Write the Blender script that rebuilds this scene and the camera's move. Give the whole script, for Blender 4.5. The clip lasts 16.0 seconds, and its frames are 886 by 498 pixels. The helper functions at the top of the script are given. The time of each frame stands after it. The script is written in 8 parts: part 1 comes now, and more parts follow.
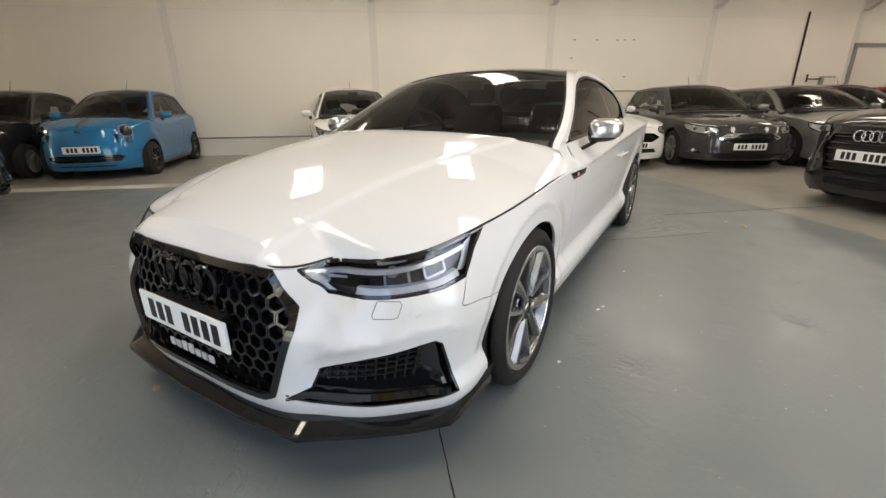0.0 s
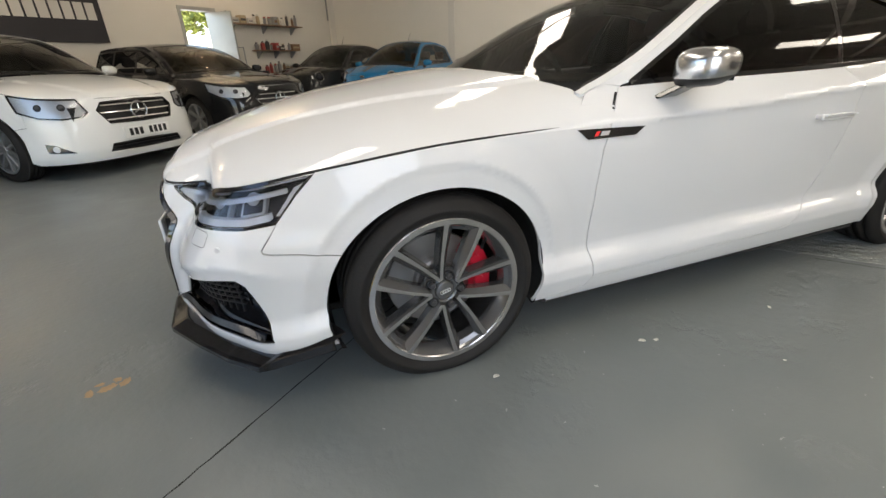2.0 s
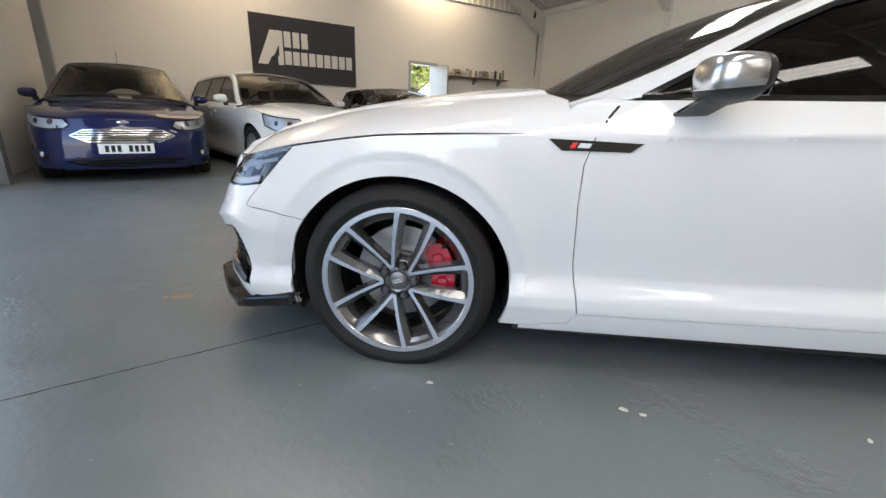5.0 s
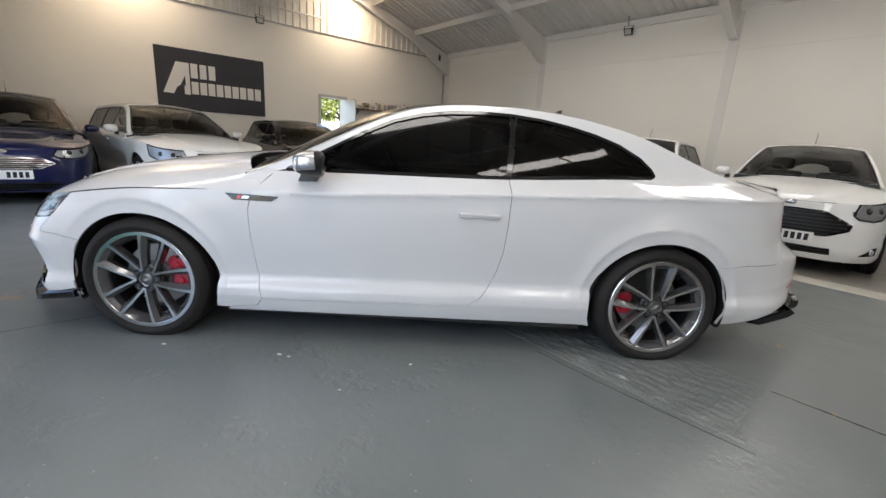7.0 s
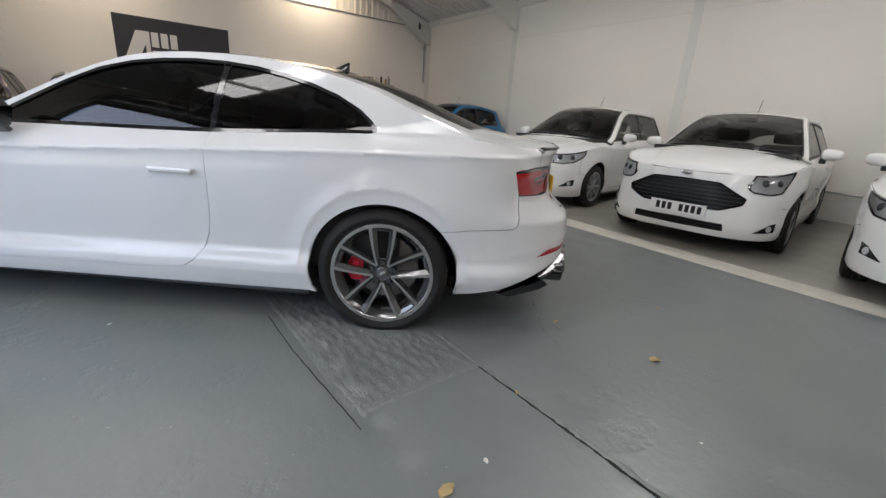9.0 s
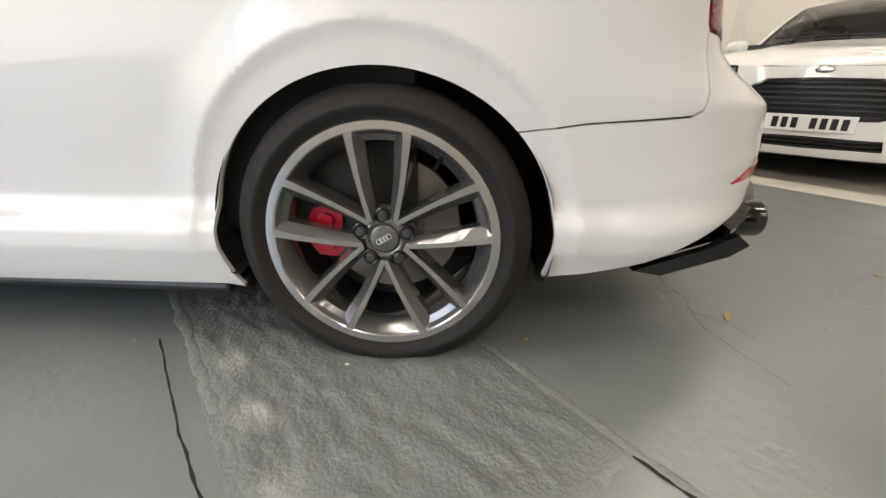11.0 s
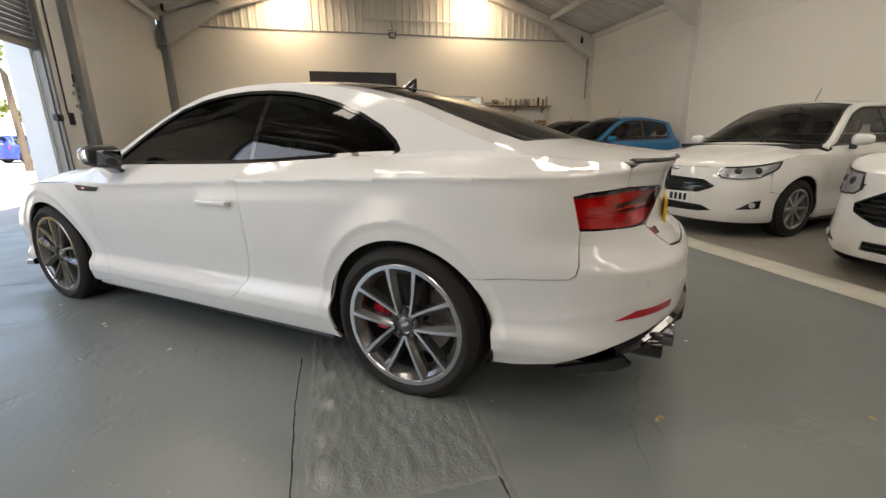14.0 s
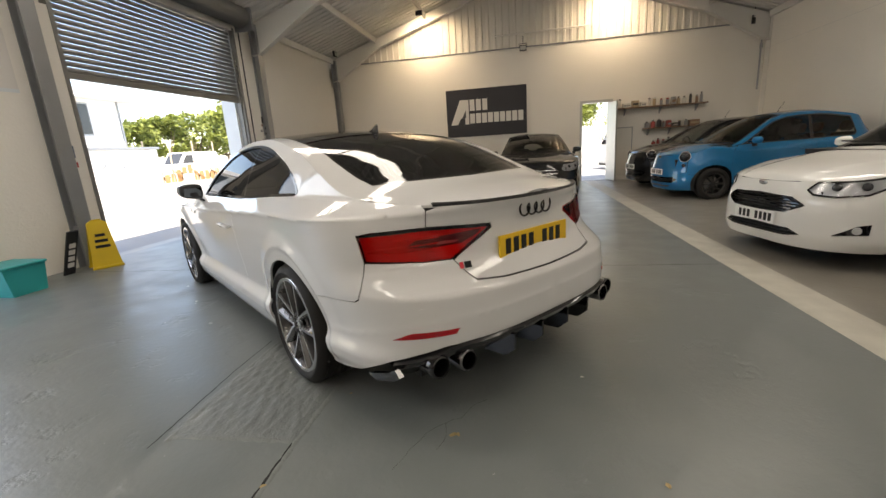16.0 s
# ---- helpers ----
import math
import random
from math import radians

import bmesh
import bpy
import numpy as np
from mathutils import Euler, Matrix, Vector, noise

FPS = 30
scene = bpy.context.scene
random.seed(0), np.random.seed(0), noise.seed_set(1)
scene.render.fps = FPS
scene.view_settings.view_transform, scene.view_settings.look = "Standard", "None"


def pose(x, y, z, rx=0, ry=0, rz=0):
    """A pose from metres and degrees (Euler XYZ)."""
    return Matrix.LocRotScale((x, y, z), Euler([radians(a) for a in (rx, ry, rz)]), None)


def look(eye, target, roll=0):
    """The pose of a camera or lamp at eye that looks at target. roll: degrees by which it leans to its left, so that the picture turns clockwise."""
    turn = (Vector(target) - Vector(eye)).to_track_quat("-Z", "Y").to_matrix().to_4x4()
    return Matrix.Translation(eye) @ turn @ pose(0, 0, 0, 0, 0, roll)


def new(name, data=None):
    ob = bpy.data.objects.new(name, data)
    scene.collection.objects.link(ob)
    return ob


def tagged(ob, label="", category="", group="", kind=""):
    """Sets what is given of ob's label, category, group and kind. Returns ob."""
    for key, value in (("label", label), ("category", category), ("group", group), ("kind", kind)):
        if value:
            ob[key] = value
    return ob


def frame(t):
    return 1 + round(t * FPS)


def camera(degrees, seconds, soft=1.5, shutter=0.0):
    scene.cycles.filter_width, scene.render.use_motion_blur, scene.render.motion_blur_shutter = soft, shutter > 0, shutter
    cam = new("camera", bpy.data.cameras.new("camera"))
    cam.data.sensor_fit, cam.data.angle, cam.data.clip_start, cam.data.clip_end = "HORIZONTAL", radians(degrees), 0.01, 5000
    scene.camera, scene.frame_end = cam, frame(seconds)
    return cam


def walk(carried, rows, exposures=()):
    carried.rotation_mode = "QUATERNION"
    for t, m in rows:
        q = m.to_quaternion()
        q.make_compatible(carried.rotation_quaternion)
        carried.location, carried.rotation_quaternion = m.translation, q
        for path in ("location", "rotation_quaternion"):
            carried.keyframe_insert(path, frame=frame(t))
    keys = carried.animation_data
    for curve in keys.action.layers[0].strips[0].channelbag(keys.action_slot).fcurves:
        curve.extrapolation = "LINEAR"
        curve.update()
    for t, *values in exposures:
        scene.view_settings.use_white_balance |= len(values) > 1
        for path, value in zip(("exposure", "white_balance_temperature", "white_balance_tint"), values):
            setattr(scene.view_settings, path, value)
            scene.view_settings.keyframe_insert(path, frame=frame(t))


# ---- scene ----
cam = camera(93.3, 16.0)

PATH = [
    (0, (-2.916, -1.426, 1.125), (-1.303, -0.441, 0.472), -0.7),
    (0.5, (-2.602, -1.61, 1.102), (-1.159, -0.419, 0.395), -1.6),
    (1, (-2.328, -1.778, 1.093), (-1.038, -0.461, 0.317), -1.5),
    (1.5, (-2.078, -1.938, 1.095), (-0.994, -0.437, 0.339), -2.6),
    (2, (-1.818, -2.045, 1.025), (-1.177, -0.337, 0.205), -1.6),
    (2.5, (-1.599, -1.908, 0.891), (-1.33, -0.158, -0.039), -0.3),
    (3, (-1.419, -1.711, 0.697), (-1.385, 0.123, -0.098), -2.1),
    (3.5, (-1.286, -1.542, 0.602), (-1.556, 0.304, -0.118), -3.3),
    (3.7, (-1.26, -1.501, 0.575), (-1.587, 0.338, -0.139), -2.0),
    (5.8, (-0.779, -2.754, 1.066), (-0.886, -0.832, 0.524), 3.3),
    (6, (-0.653, -2.823, 1.087), (-0.661, -0.897, 0.55), 0.9),
    (6.5, (-0.277, -2.954, 1.102), (-0.082, -1.042, 0.548), 2.5),
    (7, (0.141, -3.04, 1.122), (0.186, -1.102, 0.632), 3.7),
    (7.5, (0.554, -3.073, 1.115), (0.546, -1.139, 0.605), 3.4),
    (8, (0.99, -3.042, 1.136), (1.089, -1.104, 0.653), 2.6),
    (8.5, (1.423, -3.05, 1.141), (1.295, -1.128, 0.603), 2.2),
    (9, (1.756, -2.879, 1.096), (1.688, -0.972, 0.5), 4.0),
    (9.5, (1.931, -2.658, 1.05), (1.636, -0.805, 0.356), 3.6),
    (9.7, (1.962, -2.561, 1.018), (1.545, -0.76, 0.256), 3.3),
    (11.8, (1.373, -1.453, 0.537), (1.475, 0.402, -0.203), 0.7),
    (12, (1.376, -1.434, 0.539), (1.479, 0.423, -0.196), 1.4),
    (12.5, (1.396, -1.458, 0.543), (1.431, 0.41, -0.171), 1.3),
    (13, (1.513, -1.717, 0.677), (1.243, 0.163, 0.049), -1.1),
    (13.5, (1.83, -2.072, 0.935), (1.155, -0.283, 0.348), 0.6),
    (14, (2.231, -2.246, 1.063), (1.379, -0.511, 0.549), -0.7),
    (14.5, (2.629, -2.238, 1.121), (1.605, -0.623, 0.536), -0.1),
    (15, (2.93, -2.065, 1.158), (1.819, -0.512, 0.563), -0.5),
    (15.5, (3.264, -1.856, 1.192), (1.987, -0.403, 0.683), -1.3),
    (16, (3.555, -1.635, 1.2), (2.062, -0.388, 0.734), -3.7),
]
# stops, white balance and tint along the way
LIGHT_KEYS = [(0, 2.45, 7600, 13), (1.5, 2.3, 7500, 13), (2.5, 2.3, 7250, 12), (3.2, 2.6, 7150, 12), (3.7, 2.7, 7000, 12), (5.8, 2.25, 6700, 14), (6.5, 2.18, 6650, 14), (9.7, 2.18, 6300, 15),
              (11.8, 3.1, 7900, 15), (12.6, 3.0, 7900, 15), (13.2, 2.4, 7500, 14), (14, 2.15, 7450, 14), (16, 2.08, 7450, 14)]
walk(cam, [(t, look(eye, target, roll)) for t, eye, target, roll in PATH], LIGHT_KEYS)

# ---- build ----
# ---- world, sun and exposure ----
HALL = pose(0, 0, 0, 0, 0, -51)          # the hall's own axes: x along its length, y across, turned against the parked car

world = bpy.data.worlds.new("daylight")
world.use_nodes = True
scene.world = world
sky = world.node_tree.nodes.new("ShaderNodeTexSky")
sky.sky_type, sky.sun_disc = "NISHITA", False
sky.sun_elevation, sky.sun_rotation = radians(61), radians(106.5)
world.node_tree.links.new(sky.outputs[0], world.node_tree.nodes["Background"].inputs[0])
world.node_tree.nodes["Background"].inputs[1].default_value = 0.15

sun_data = bpy.data.lights.new("sun", "SUN")
sun_data.energy, sun_data.angle, sun_data.color = 3.6, radians(0.6), (1.0, 0.95, 0.88)
sun = new("sun", sun_data)
sun.matrix_world = look((0, 0, 0), (-math.sin(radians(106.5)) * math.cos(radians(61)), -math.cos(radians(106.5)) * math.cos(radians(61)), -math.sin(radians(61))))


# area lamp standing in for the daylight by the second roller door, which is out of view
sky_data = bpy.data.lights.new("doorway_sky", "AREA")
sky_data.shape, sky_data.size, sky_data.size_y, sky_data.energy, sky_data.color = "RECTANGLE", 2.84, 1.6, 8.5, (0.97, 0.985, 1.0)
doorway_sky = new("doorway_sky", sky_data)
doorway_sky.matrix_world = look((HALL @ Vector((1.95, -4.09, 2.30)))[:], (HALL @ Vector((1.95, 0.0, 2.30)))[:])


# ---- helpers and materials ----
def mat(name, color, rough=0.5, metal=0.0, coat=0.0, var=0.0, scale=3.0, bump=0.0, bscale=60.0, rvar=0.0, trans=0.0, emit=None, strength=0.0, fine=0.0, spec=0.5, ior=1.45):
    m = bpy.data.materials.new(name)
    m.use_nodes = True
    t = m.node_tree
    b = t.nodes["Principled BSDF"]
    b.inputs["Base Color"].default_value = (*color, 1)
    b.inputs["Roughness"].default_value = rough
    b.inputs["Metallic"].default_value = metal
    b.inputs["Coat Weight"].default_value = coat
    b.inputs["Coat Roughness"].default_value = 0.03
    b.inputs["Transmission Weight"].default_value = trans
    b.inputs["Specular IOR Level"].default_value = spec
    b.inputs["IOR"].default_value = ior
    if emit:
        b.inputs["Emission Color"].default_value = (*emit, 1)
        b.inputs["Emission Strength"].default_value = strength
    if var or bump or rvar:
        co = t.nodes.new("ShaderNodeTexCoord")
    if var or rvar:
        n1 = t.nodes.new("ShaderNodeTexNoise")
        n1.inputs["Scale"].default_value, n1.inputs["Detail"].default_value = scale, 6
        t.links.new(co.outputs["Object"], n1.inputs["Vector"])
    if var:
        mx = t.nodes.new("ShaderNodeMix")
        mx.data_type = "RGBA"
        mx.inputs[6].default_value = (*[c * (1 - var) for c in color], 1)
        mx.inputs[7].default_value = (*[min(1, c * (1 + var)) for c in color], 1)
        t.links.new(n1.outputs["Fac"], mx.inputs[0])
        t.links.new(mx.outputs[2], b.inputs["Base Color"])
    if rvar:
        r = t.nodes.new("ShaderNodeMapRange")
        r.inputs[3].default_value, r.inputs[4].default_value = max(0.02, rough - rvar), rough + rvar
        t.links.new(n1.outputs["Fac"], r.inputs[0])
        t.links.new(r.outputs[0], b.inputs["Roughness"])
    if bump:
        n2 = t.nodes.new("ShaderNodeTexNoise")
        n2.inputs["Scale"].default_value, n2.inputs["Detail"].default_value = bscale, 4
        t.links.new(co.outputs["Object"], n2.inputs["Vector"])
        bp = t.nodes.new("ShaderNodeBump")
        bp.inputs["Strength"].default_value, bp.inputs["Distance"].default_value = bump, 0.01
        t.links.new(n2.outputs["Fac"], bp.inputs["Height"])
        t.links.new(bp.outputs[0], b.inputs["Normal"])
    return m


def mesh_of(name, verts, faces, material, smooth=False):
    me = bpy.data.meshes.new(name)
    me.from_pydata([tuple(v) for v in verts], [], faces)
    me.update()
    for one in (material if isinstance(material, (list, tuple)) else [material]):
        me.materials.append(one)
    if smooth:
        me.shade_smooth()
    return me


def part(name, bm, material, parent=None, label="", matrix=None, smooth=False):
    """One bmesh, or a pair of vertices and faces, as one mesh object under a thing."""
    if isinstance(bm, tuple):
        me = mesh_of(name, bm[0], bm[1], material, smooth)
    else:
        me = bpy.data.meshes.new(name)
        bmesh.ops.recalc_face_normals(bm, faces=bm.faces)
        bm.to_mesh(me)
        bm.free()
        me.materials.append(material)
        if smooth:
            me.shade_smooth()
    ob = new(name, me)
    if parent:
        ob.parent = parent
    if matrix is not None:
        ob.matrix_basis = matrix
    if label:
        tagged(ob, label)
    return ob


def box(bm, lo, hi, bevel=0.0, m=None):
    """Adds a box between two corners to a bmesh."""
    r = bmesh.ops.create_cube(bm, size=1)
    for v in r["verts"]:
        v.co = Vector([lo[k] + (v.co[k] + 0.5) * (hi[k] - lo[k]) for k in range(3)])
    if bevel:
        es = list({e for v in r["verts"] for e in v.link_edges})
        out = bmesh.ops.bevel(bm, geom=es, offset=bevel, segments=2, affect="EDGES", profile=0.5)
        vs = list({v for f in out["faces"] for v in f.verts} | {v for v in r["verts"] if v.is_valid})
    else:
        vs = r["verts"]
    if m is not None:
        bmesh.ops.transform(bm, matrix=m, verts=vs)
    return vs


def boxes(*pairs, bevel=0.0):
    bm = bmesh.new()
    for lo, hi in pairs:
        box(bm, lo, hi, bevel)
    return bm


def rod(bm, a, b, r, n=10, r2=None):
    """Adds a rod from a to b."""
    a, b = Vector(a), Vector(b)
    m = Matrix.Translation((a + b) / 2) @ (b - a).to_track_quat("Z", "Y").to_matrix().to_4x4()
    bmesh.ops.create_cone(bm, cap_ends=True, segments=n, radius1=r, radius2=r if r2 is None else r2, depth=(b - a).length, matrix=m)


def prism(outline, axis, lo, hi, bm=None):
    """A flat outline pushed along an axis; outline holds the two other coordinates in order."""
    bm = bm or bmesh.new()
    def put(p, w):
        c = [0, 0, 0]
        others = [k for k in range(3) if k != axis]
        c[axis], c[others[0]], c[others[1]] = w, p[0], p[1]
        return bm.verts.new(c)
    a, b = [put(p, lo) for p in outline], [put(p, hi) for p in outline]
    bm.faces.new(a)
    bm.faces.new(b[::-1])
    for k in range(len(a)):
        j = (k + 1) % len(a)
        bm.faces.new((a[j], a[k], b[k], b[j]))
    bmesh.ops.recalc_face_normals(bm, faces=bm.faces)
    return bm


def empty(name, label, category, group="", m=None, kind=""):
    ob = new(name)
    ob.empty_display_size = 0.1
    if m is not None:
        ob.matrix_basis = m
    return tagged(ob, label, category, group, kind)


WALL = mat("painted_wall", (0.80, 0.77, 0.715), 0.75, var=0.05, scale=0.7, bump=0.25, bscale=35)
CLAD = mat("painted_cladding", (0.74, 0.71, 0.65), 0.5, var=0.05, scale=0.8, bump=0.05)
ROOFM = mat("roof_lining", (0.66, 0.65, 0.62), 0.6, var=0.08, scale=0.6, bump=0.1, bscale=20)
STEEL_P = mat("painted_steel", (0.72, 0.70, 0.66), 0.45, var=0.05, scale=1.5, bump=0.05)
STEEL_G = mat("grey_steel", (0.32, 0.33, 0.34), 0.4, 0.6, var=0.12, scale=3)
GALV = mat("galvanised_slat", (0.22, 0.218, 0.21), 0.45, 0.6, var=0.12, scale=4, rvar=0.1)
BLACK = mat("black_plastic", (0.012, 0.012, 0.013), 0.42, bump=0.05, bscale=300)
BLACKG = mat("gloss_black", (0.008, 0.008, 0.009), 0.08, coat=0.5)
RUBBER = mat("tyre_rubber", (0.017, 0.0155, 0.0145), 0.66, spec=0.3, var=0.25, scale=9, bump=0.12, bscale=160, rvar=0.12)
CHROME = mat("chrome", (0.75, 0.76, 0.78), 0.12, 1.0)


# ---- the hall ----
A0, A1, B0, B1 = -9.6, 19.0, -3.9, 8.0        # inner faces of the four walls, in the hall's axes
EAVE, RIDGE, RIDGE_B = 4.0, 5.95, 2.05
D0, D1 = -4.75, -1.25                          # roller door
E0, E1 = 0.48, 3.42                            # second roller door, behind the camera
P0, P1, PH = 3.43, 4.27, 2.25                  # small door in the gable


def hall_part(name, bm, material, label, category, smooth=False, kind="structure"):
    return tagged(part(name, bm, material, None, "", HALL, smooth), label, category, "", kind)


def floor_material():
    m = bpy.data.materials.new("painted_floor")
    m.use_nodes = True
    t = m.node_tree
    L, N = t.links, t.nodes
    b = N["Principled BSDF"]
    co = N.new("ShaderNodeTexCoord")
    def noise_at(scale, detail=6, rough=0.6):
        n = N.new("ShaderNodeTexNoise")
        n.inputs["Scale"].default_value, n.inputs["Detail"].default_value, n.inputs["Roughness"].default_value = scale, detail, rough
        L.new(co.outputs["Object"], n.inputs["Vector"])
        return n.outputs["Fac"]
    def ramp(fac, lo, hi, a, c):
        r = N.new("ShaderNodeMapRange")
        r.inputs[1].default_value, r.inputs[2].default_value, r.inputs[3].default_value, r.inputs[4].default_value = lo, hi, a, c
        L.new(fac, r.inputs[0])
        return r.outputs[0]
    def mix(fac, a, c):
        x = N.new("ShaderNodeMix")
        x.data_type = "RGBA"
        for slot, v in ((6, a), (7, c)):
            if isinstance(v, tuple):
                x.inputs[slot].default_value = (*v, 1)
            else:
                L.new(v, x.inputs[slot])
        L.new(fac, x.inputs[0])
        return x.outputs[2]
    big, mid, small = noise_at(0.5, 1), noise_at(3.0, 1.5), noise_at(24.0, 3)
    base = mix(ramp(big, 0.25, 0.75, 0, 1), FLOOR_A, FLOOR_B)
    base = mix(ramp(mid, 0.30, 0.80, 0, 0.45), base, FLOOR_C)
    base = mix(ramp(noise_at(0.23, 2), 0.40, 0.60, 0, 0.30), base, FLOOR_D)
    base = mix(ramp(small, 0.74, 0.82, 0, 0.5), base, (0.40, 0.40, 0.38))
    L.new(base, b.inputs["Base Color"])
    L.new(ramp(mid, 0.3, 0.7, FLOOR_R - 0.04, FLOOR_R + 0.10), b.inputs["Roughness"])
    b.inputs["Specular IOR Level"].default_value = 0.75
    add = N.new("ShaderNodeMath")
    add.operation = "MULTIPLY_ADD"
    L.new(noise_at(9.0, 3), add.inputs[0])
    add.inputs[1].default_value = 0.7
    L.new(small, add.inputs[2])
    # shallow scuffed hollows where the paint was laid over broken concrete
    pits = N.new("ShaderNodeMath")
    pits.operation = "MULTIPLY"
    L.new(ramp(noise_at(2.6, 7, 0.62), 0.575, 0.66, 0, 1), pits.inputs[0])
    L.new(ramp(noise_at(0.45, 2), 0.44, 0.58, 0, -2.6), pits.inputs[1])
    both = N.new("ShaderNodeMath")
    L.new(add.outputs[0], both.inputs[0])
    L.new(pits.outputs[0], both.inputs[1])
    bp = N.new("ShaderNodeBump")
    bp.inputs["Strength"].default_value, bp.inputs["Distance"].default_value = 0.28, 0.006
    L.new(both.outputs[0], bp.inputs["Height"])
    L.new(bp.outputs[0], b.inputs["Normal"])
    return m


FLOOR_A, FLOOR_B, FLOOR_C, FLOOR_D, FLOOR_R = (0.130, 0.148, 0.148), (0.180, 0.197, 0.193), (0.230, 0.242, 0.232), (0.112, 0.127, 0.126), 0.33
GREEN_FLOOR = floor_material()
GREEN_FLOOR.name = "grey_green_floor_paint"
FLOOR_A, FLOOR_B, FLOOR_C, FLOOR_D, FLOOR_R = (0.24, 0.225, 0.19), (0.29, 0.27, 0.235), (0.34, 0.32, 0.28), (0.17, 0.155, 0.13), 0.34
BEIGE_FLOOR = floor_material()
LINE_PAINT = mat("worn_line_paint", (0.50, 0.48, 0.42), 0.5, var=0.25, scale=5, bump=0.1)
LEDGE = 3.2

hall_part("floor", boxes(((A0 - 0.25, B0 - 0.25, -0.2), (A1 + 0.25, B1 + 0.25, 0.0))), BEIGE_FLOOR, "worn beige painted concrete floor of the hall", "floor")
hall_part("floor_paint", boxes(((A0, B0, 0.0005), (3.4, 3.55, 0.004))), GREEN_FLOOR, "grey-green floor paint on the middle of the hall floor", "floor")
hall_part("floor_line", boxes(((A0, 3.55, 0.0005), (3.4, 3.85, 0.0045))), LINE_PAINT, "pale worn painted line along the walkway edge", "floor line")

# walls
T = 0.22
bm = boxes(((A0 - T, B0 - T, 0), (A0, P0, LEDGE + 0.65)), ((A0 - T, P1, 0), (A0, B1 + T, LEDGE + 0.65)), ((A0 - T, P0, PH), (A0, P1, LEDGE + 0.65)))
hall_part("wall_gable", bm, WALL, "cream-white painted block gable wall", "wall")
bm = boxes(((A0 - T, B1, 0), (A1 + T, B1 + T, EAVE + 0.02)))
hall_part("wall_long", bm, WALL, "cream-white painted long side wall", "wall")
bm = boxes(((A0, B0 - T, 0), (D0, B0, LEDGE)), ((D1, B0 - T, 0), (E0, B0, LEDGE)), ((E1, B0 - T, 0), (A1, B0, LEDGE)), ((A0, B0 - T, LEDGE), (D0, B0 - 0.1, EAVE)), ((D1, B0 - T, LEDGE), (A1, B0 - 0.1, EAVE)), ((D0, B0 - T, 3.75), (D1, B0, EAVE)))
hall_part("wall_door_side", bm, WALL, "white painted side wall with the roller door opening", "wall")
bm = boxes(((A1, B0 - T, 0), (A1 + T, B1 + T, EAVE)))
prism([(B0 - T, EAVE), (B1 + T, EAVE), (RIDGE_B, RIDGE + 0.1)], 0, A1, A1 + T, bm)
hall_part("wall_far_gable", bm, WALL, "cream-white painted far gable wall", "wall")


def corrugated(a0, a1, pitch, depth):
    """Rib profile between a0 and a1: positions and offsets."""
    out, k = [], 0
    n = int((a1 - a0) / pitch)
    for k in range(n):
        s = a0 + k * (a1 - a0) / n
        w = (a1 - a0) / n
        out += [(s, 0), (s + 0.55 * w, 0), (s + 0.65 * w, depth), (s + 0.9 * w, depth)]
    return out + [(a1, 0)]


# ribbed cladding in the gable's triangle
def roof_z(b):
    return EAVE + (RIDGE - EAVE) * (1 - abs(b - RIDGE_B) / (B1 - RIDGE_B)) if b > RIDGE_B else EAVE + (RIDGE - EAVE) * (1 - abs(b - RIDGE_B) / (RIDGE_B - B0))


prof = corrugated(B0, B1, 0.19, 0.035)
vs, fs = [], []
for b, d in prof:
    vs += [(A0 - 0.06 + d, b, LEDGE + 0.66), (A0 - 0.06 + d, b, max(roof_z(b), LEDGE + 0.67) + 0.1)]
for k in range(len(prof) - 1):
    fs.append((2 * k, 2 * k + 2, 2 * k + 3, 2 * k + 1))
hall_part("wall_gable_cladding", (vs, fs), CLAD, "cream ribbed steel cladding in the gable's triangle", "cladding")
hall_part("trim_gable", boxes(((A0 - 0.1, B0, LEDGE + 0.64), (A0 + 0.03, B1, LEDGE + 0.67)), bevel=0.004), STEEL_G, "thin dark flashing between block wall and cladding", "trim")
hall_part("wall_gable_outer", prism([(B0 - T, LEDGE + 0.65), (B1 + T, LEDGE + 0.65), (RIDGE_B, RIDGE + 0.12)], 0, A0 - T, A0 - 0.10), CLAD, "outer skin of the gable cladding", "cladding")

# roof: two ribbed slopes with translucent sheets between them; the sheets emit in place of daylight passing through
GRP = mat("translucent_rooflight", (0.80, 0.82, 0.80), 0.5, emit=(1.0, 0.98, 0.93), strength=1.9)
LIGHTS = [-3.2, 1.2, 5.6, 10.0, 14.4]
LW, F0, F1 = {-1: 0.75, 1: 0.80}, {-1: 0.16, 1: 0.30}, {-1: 0.72, 1: 0.70}     # the door side has the larger sheets


def slope(f, side):
    """Point across the roof slope: f from eave (0) to ridge (1)."""
    e = B0 - T if side < 0 else B1 + T
    return e + (RIDGE_B - e) * f, EAVE + (RIDGE - EAVE) * f + 0.02


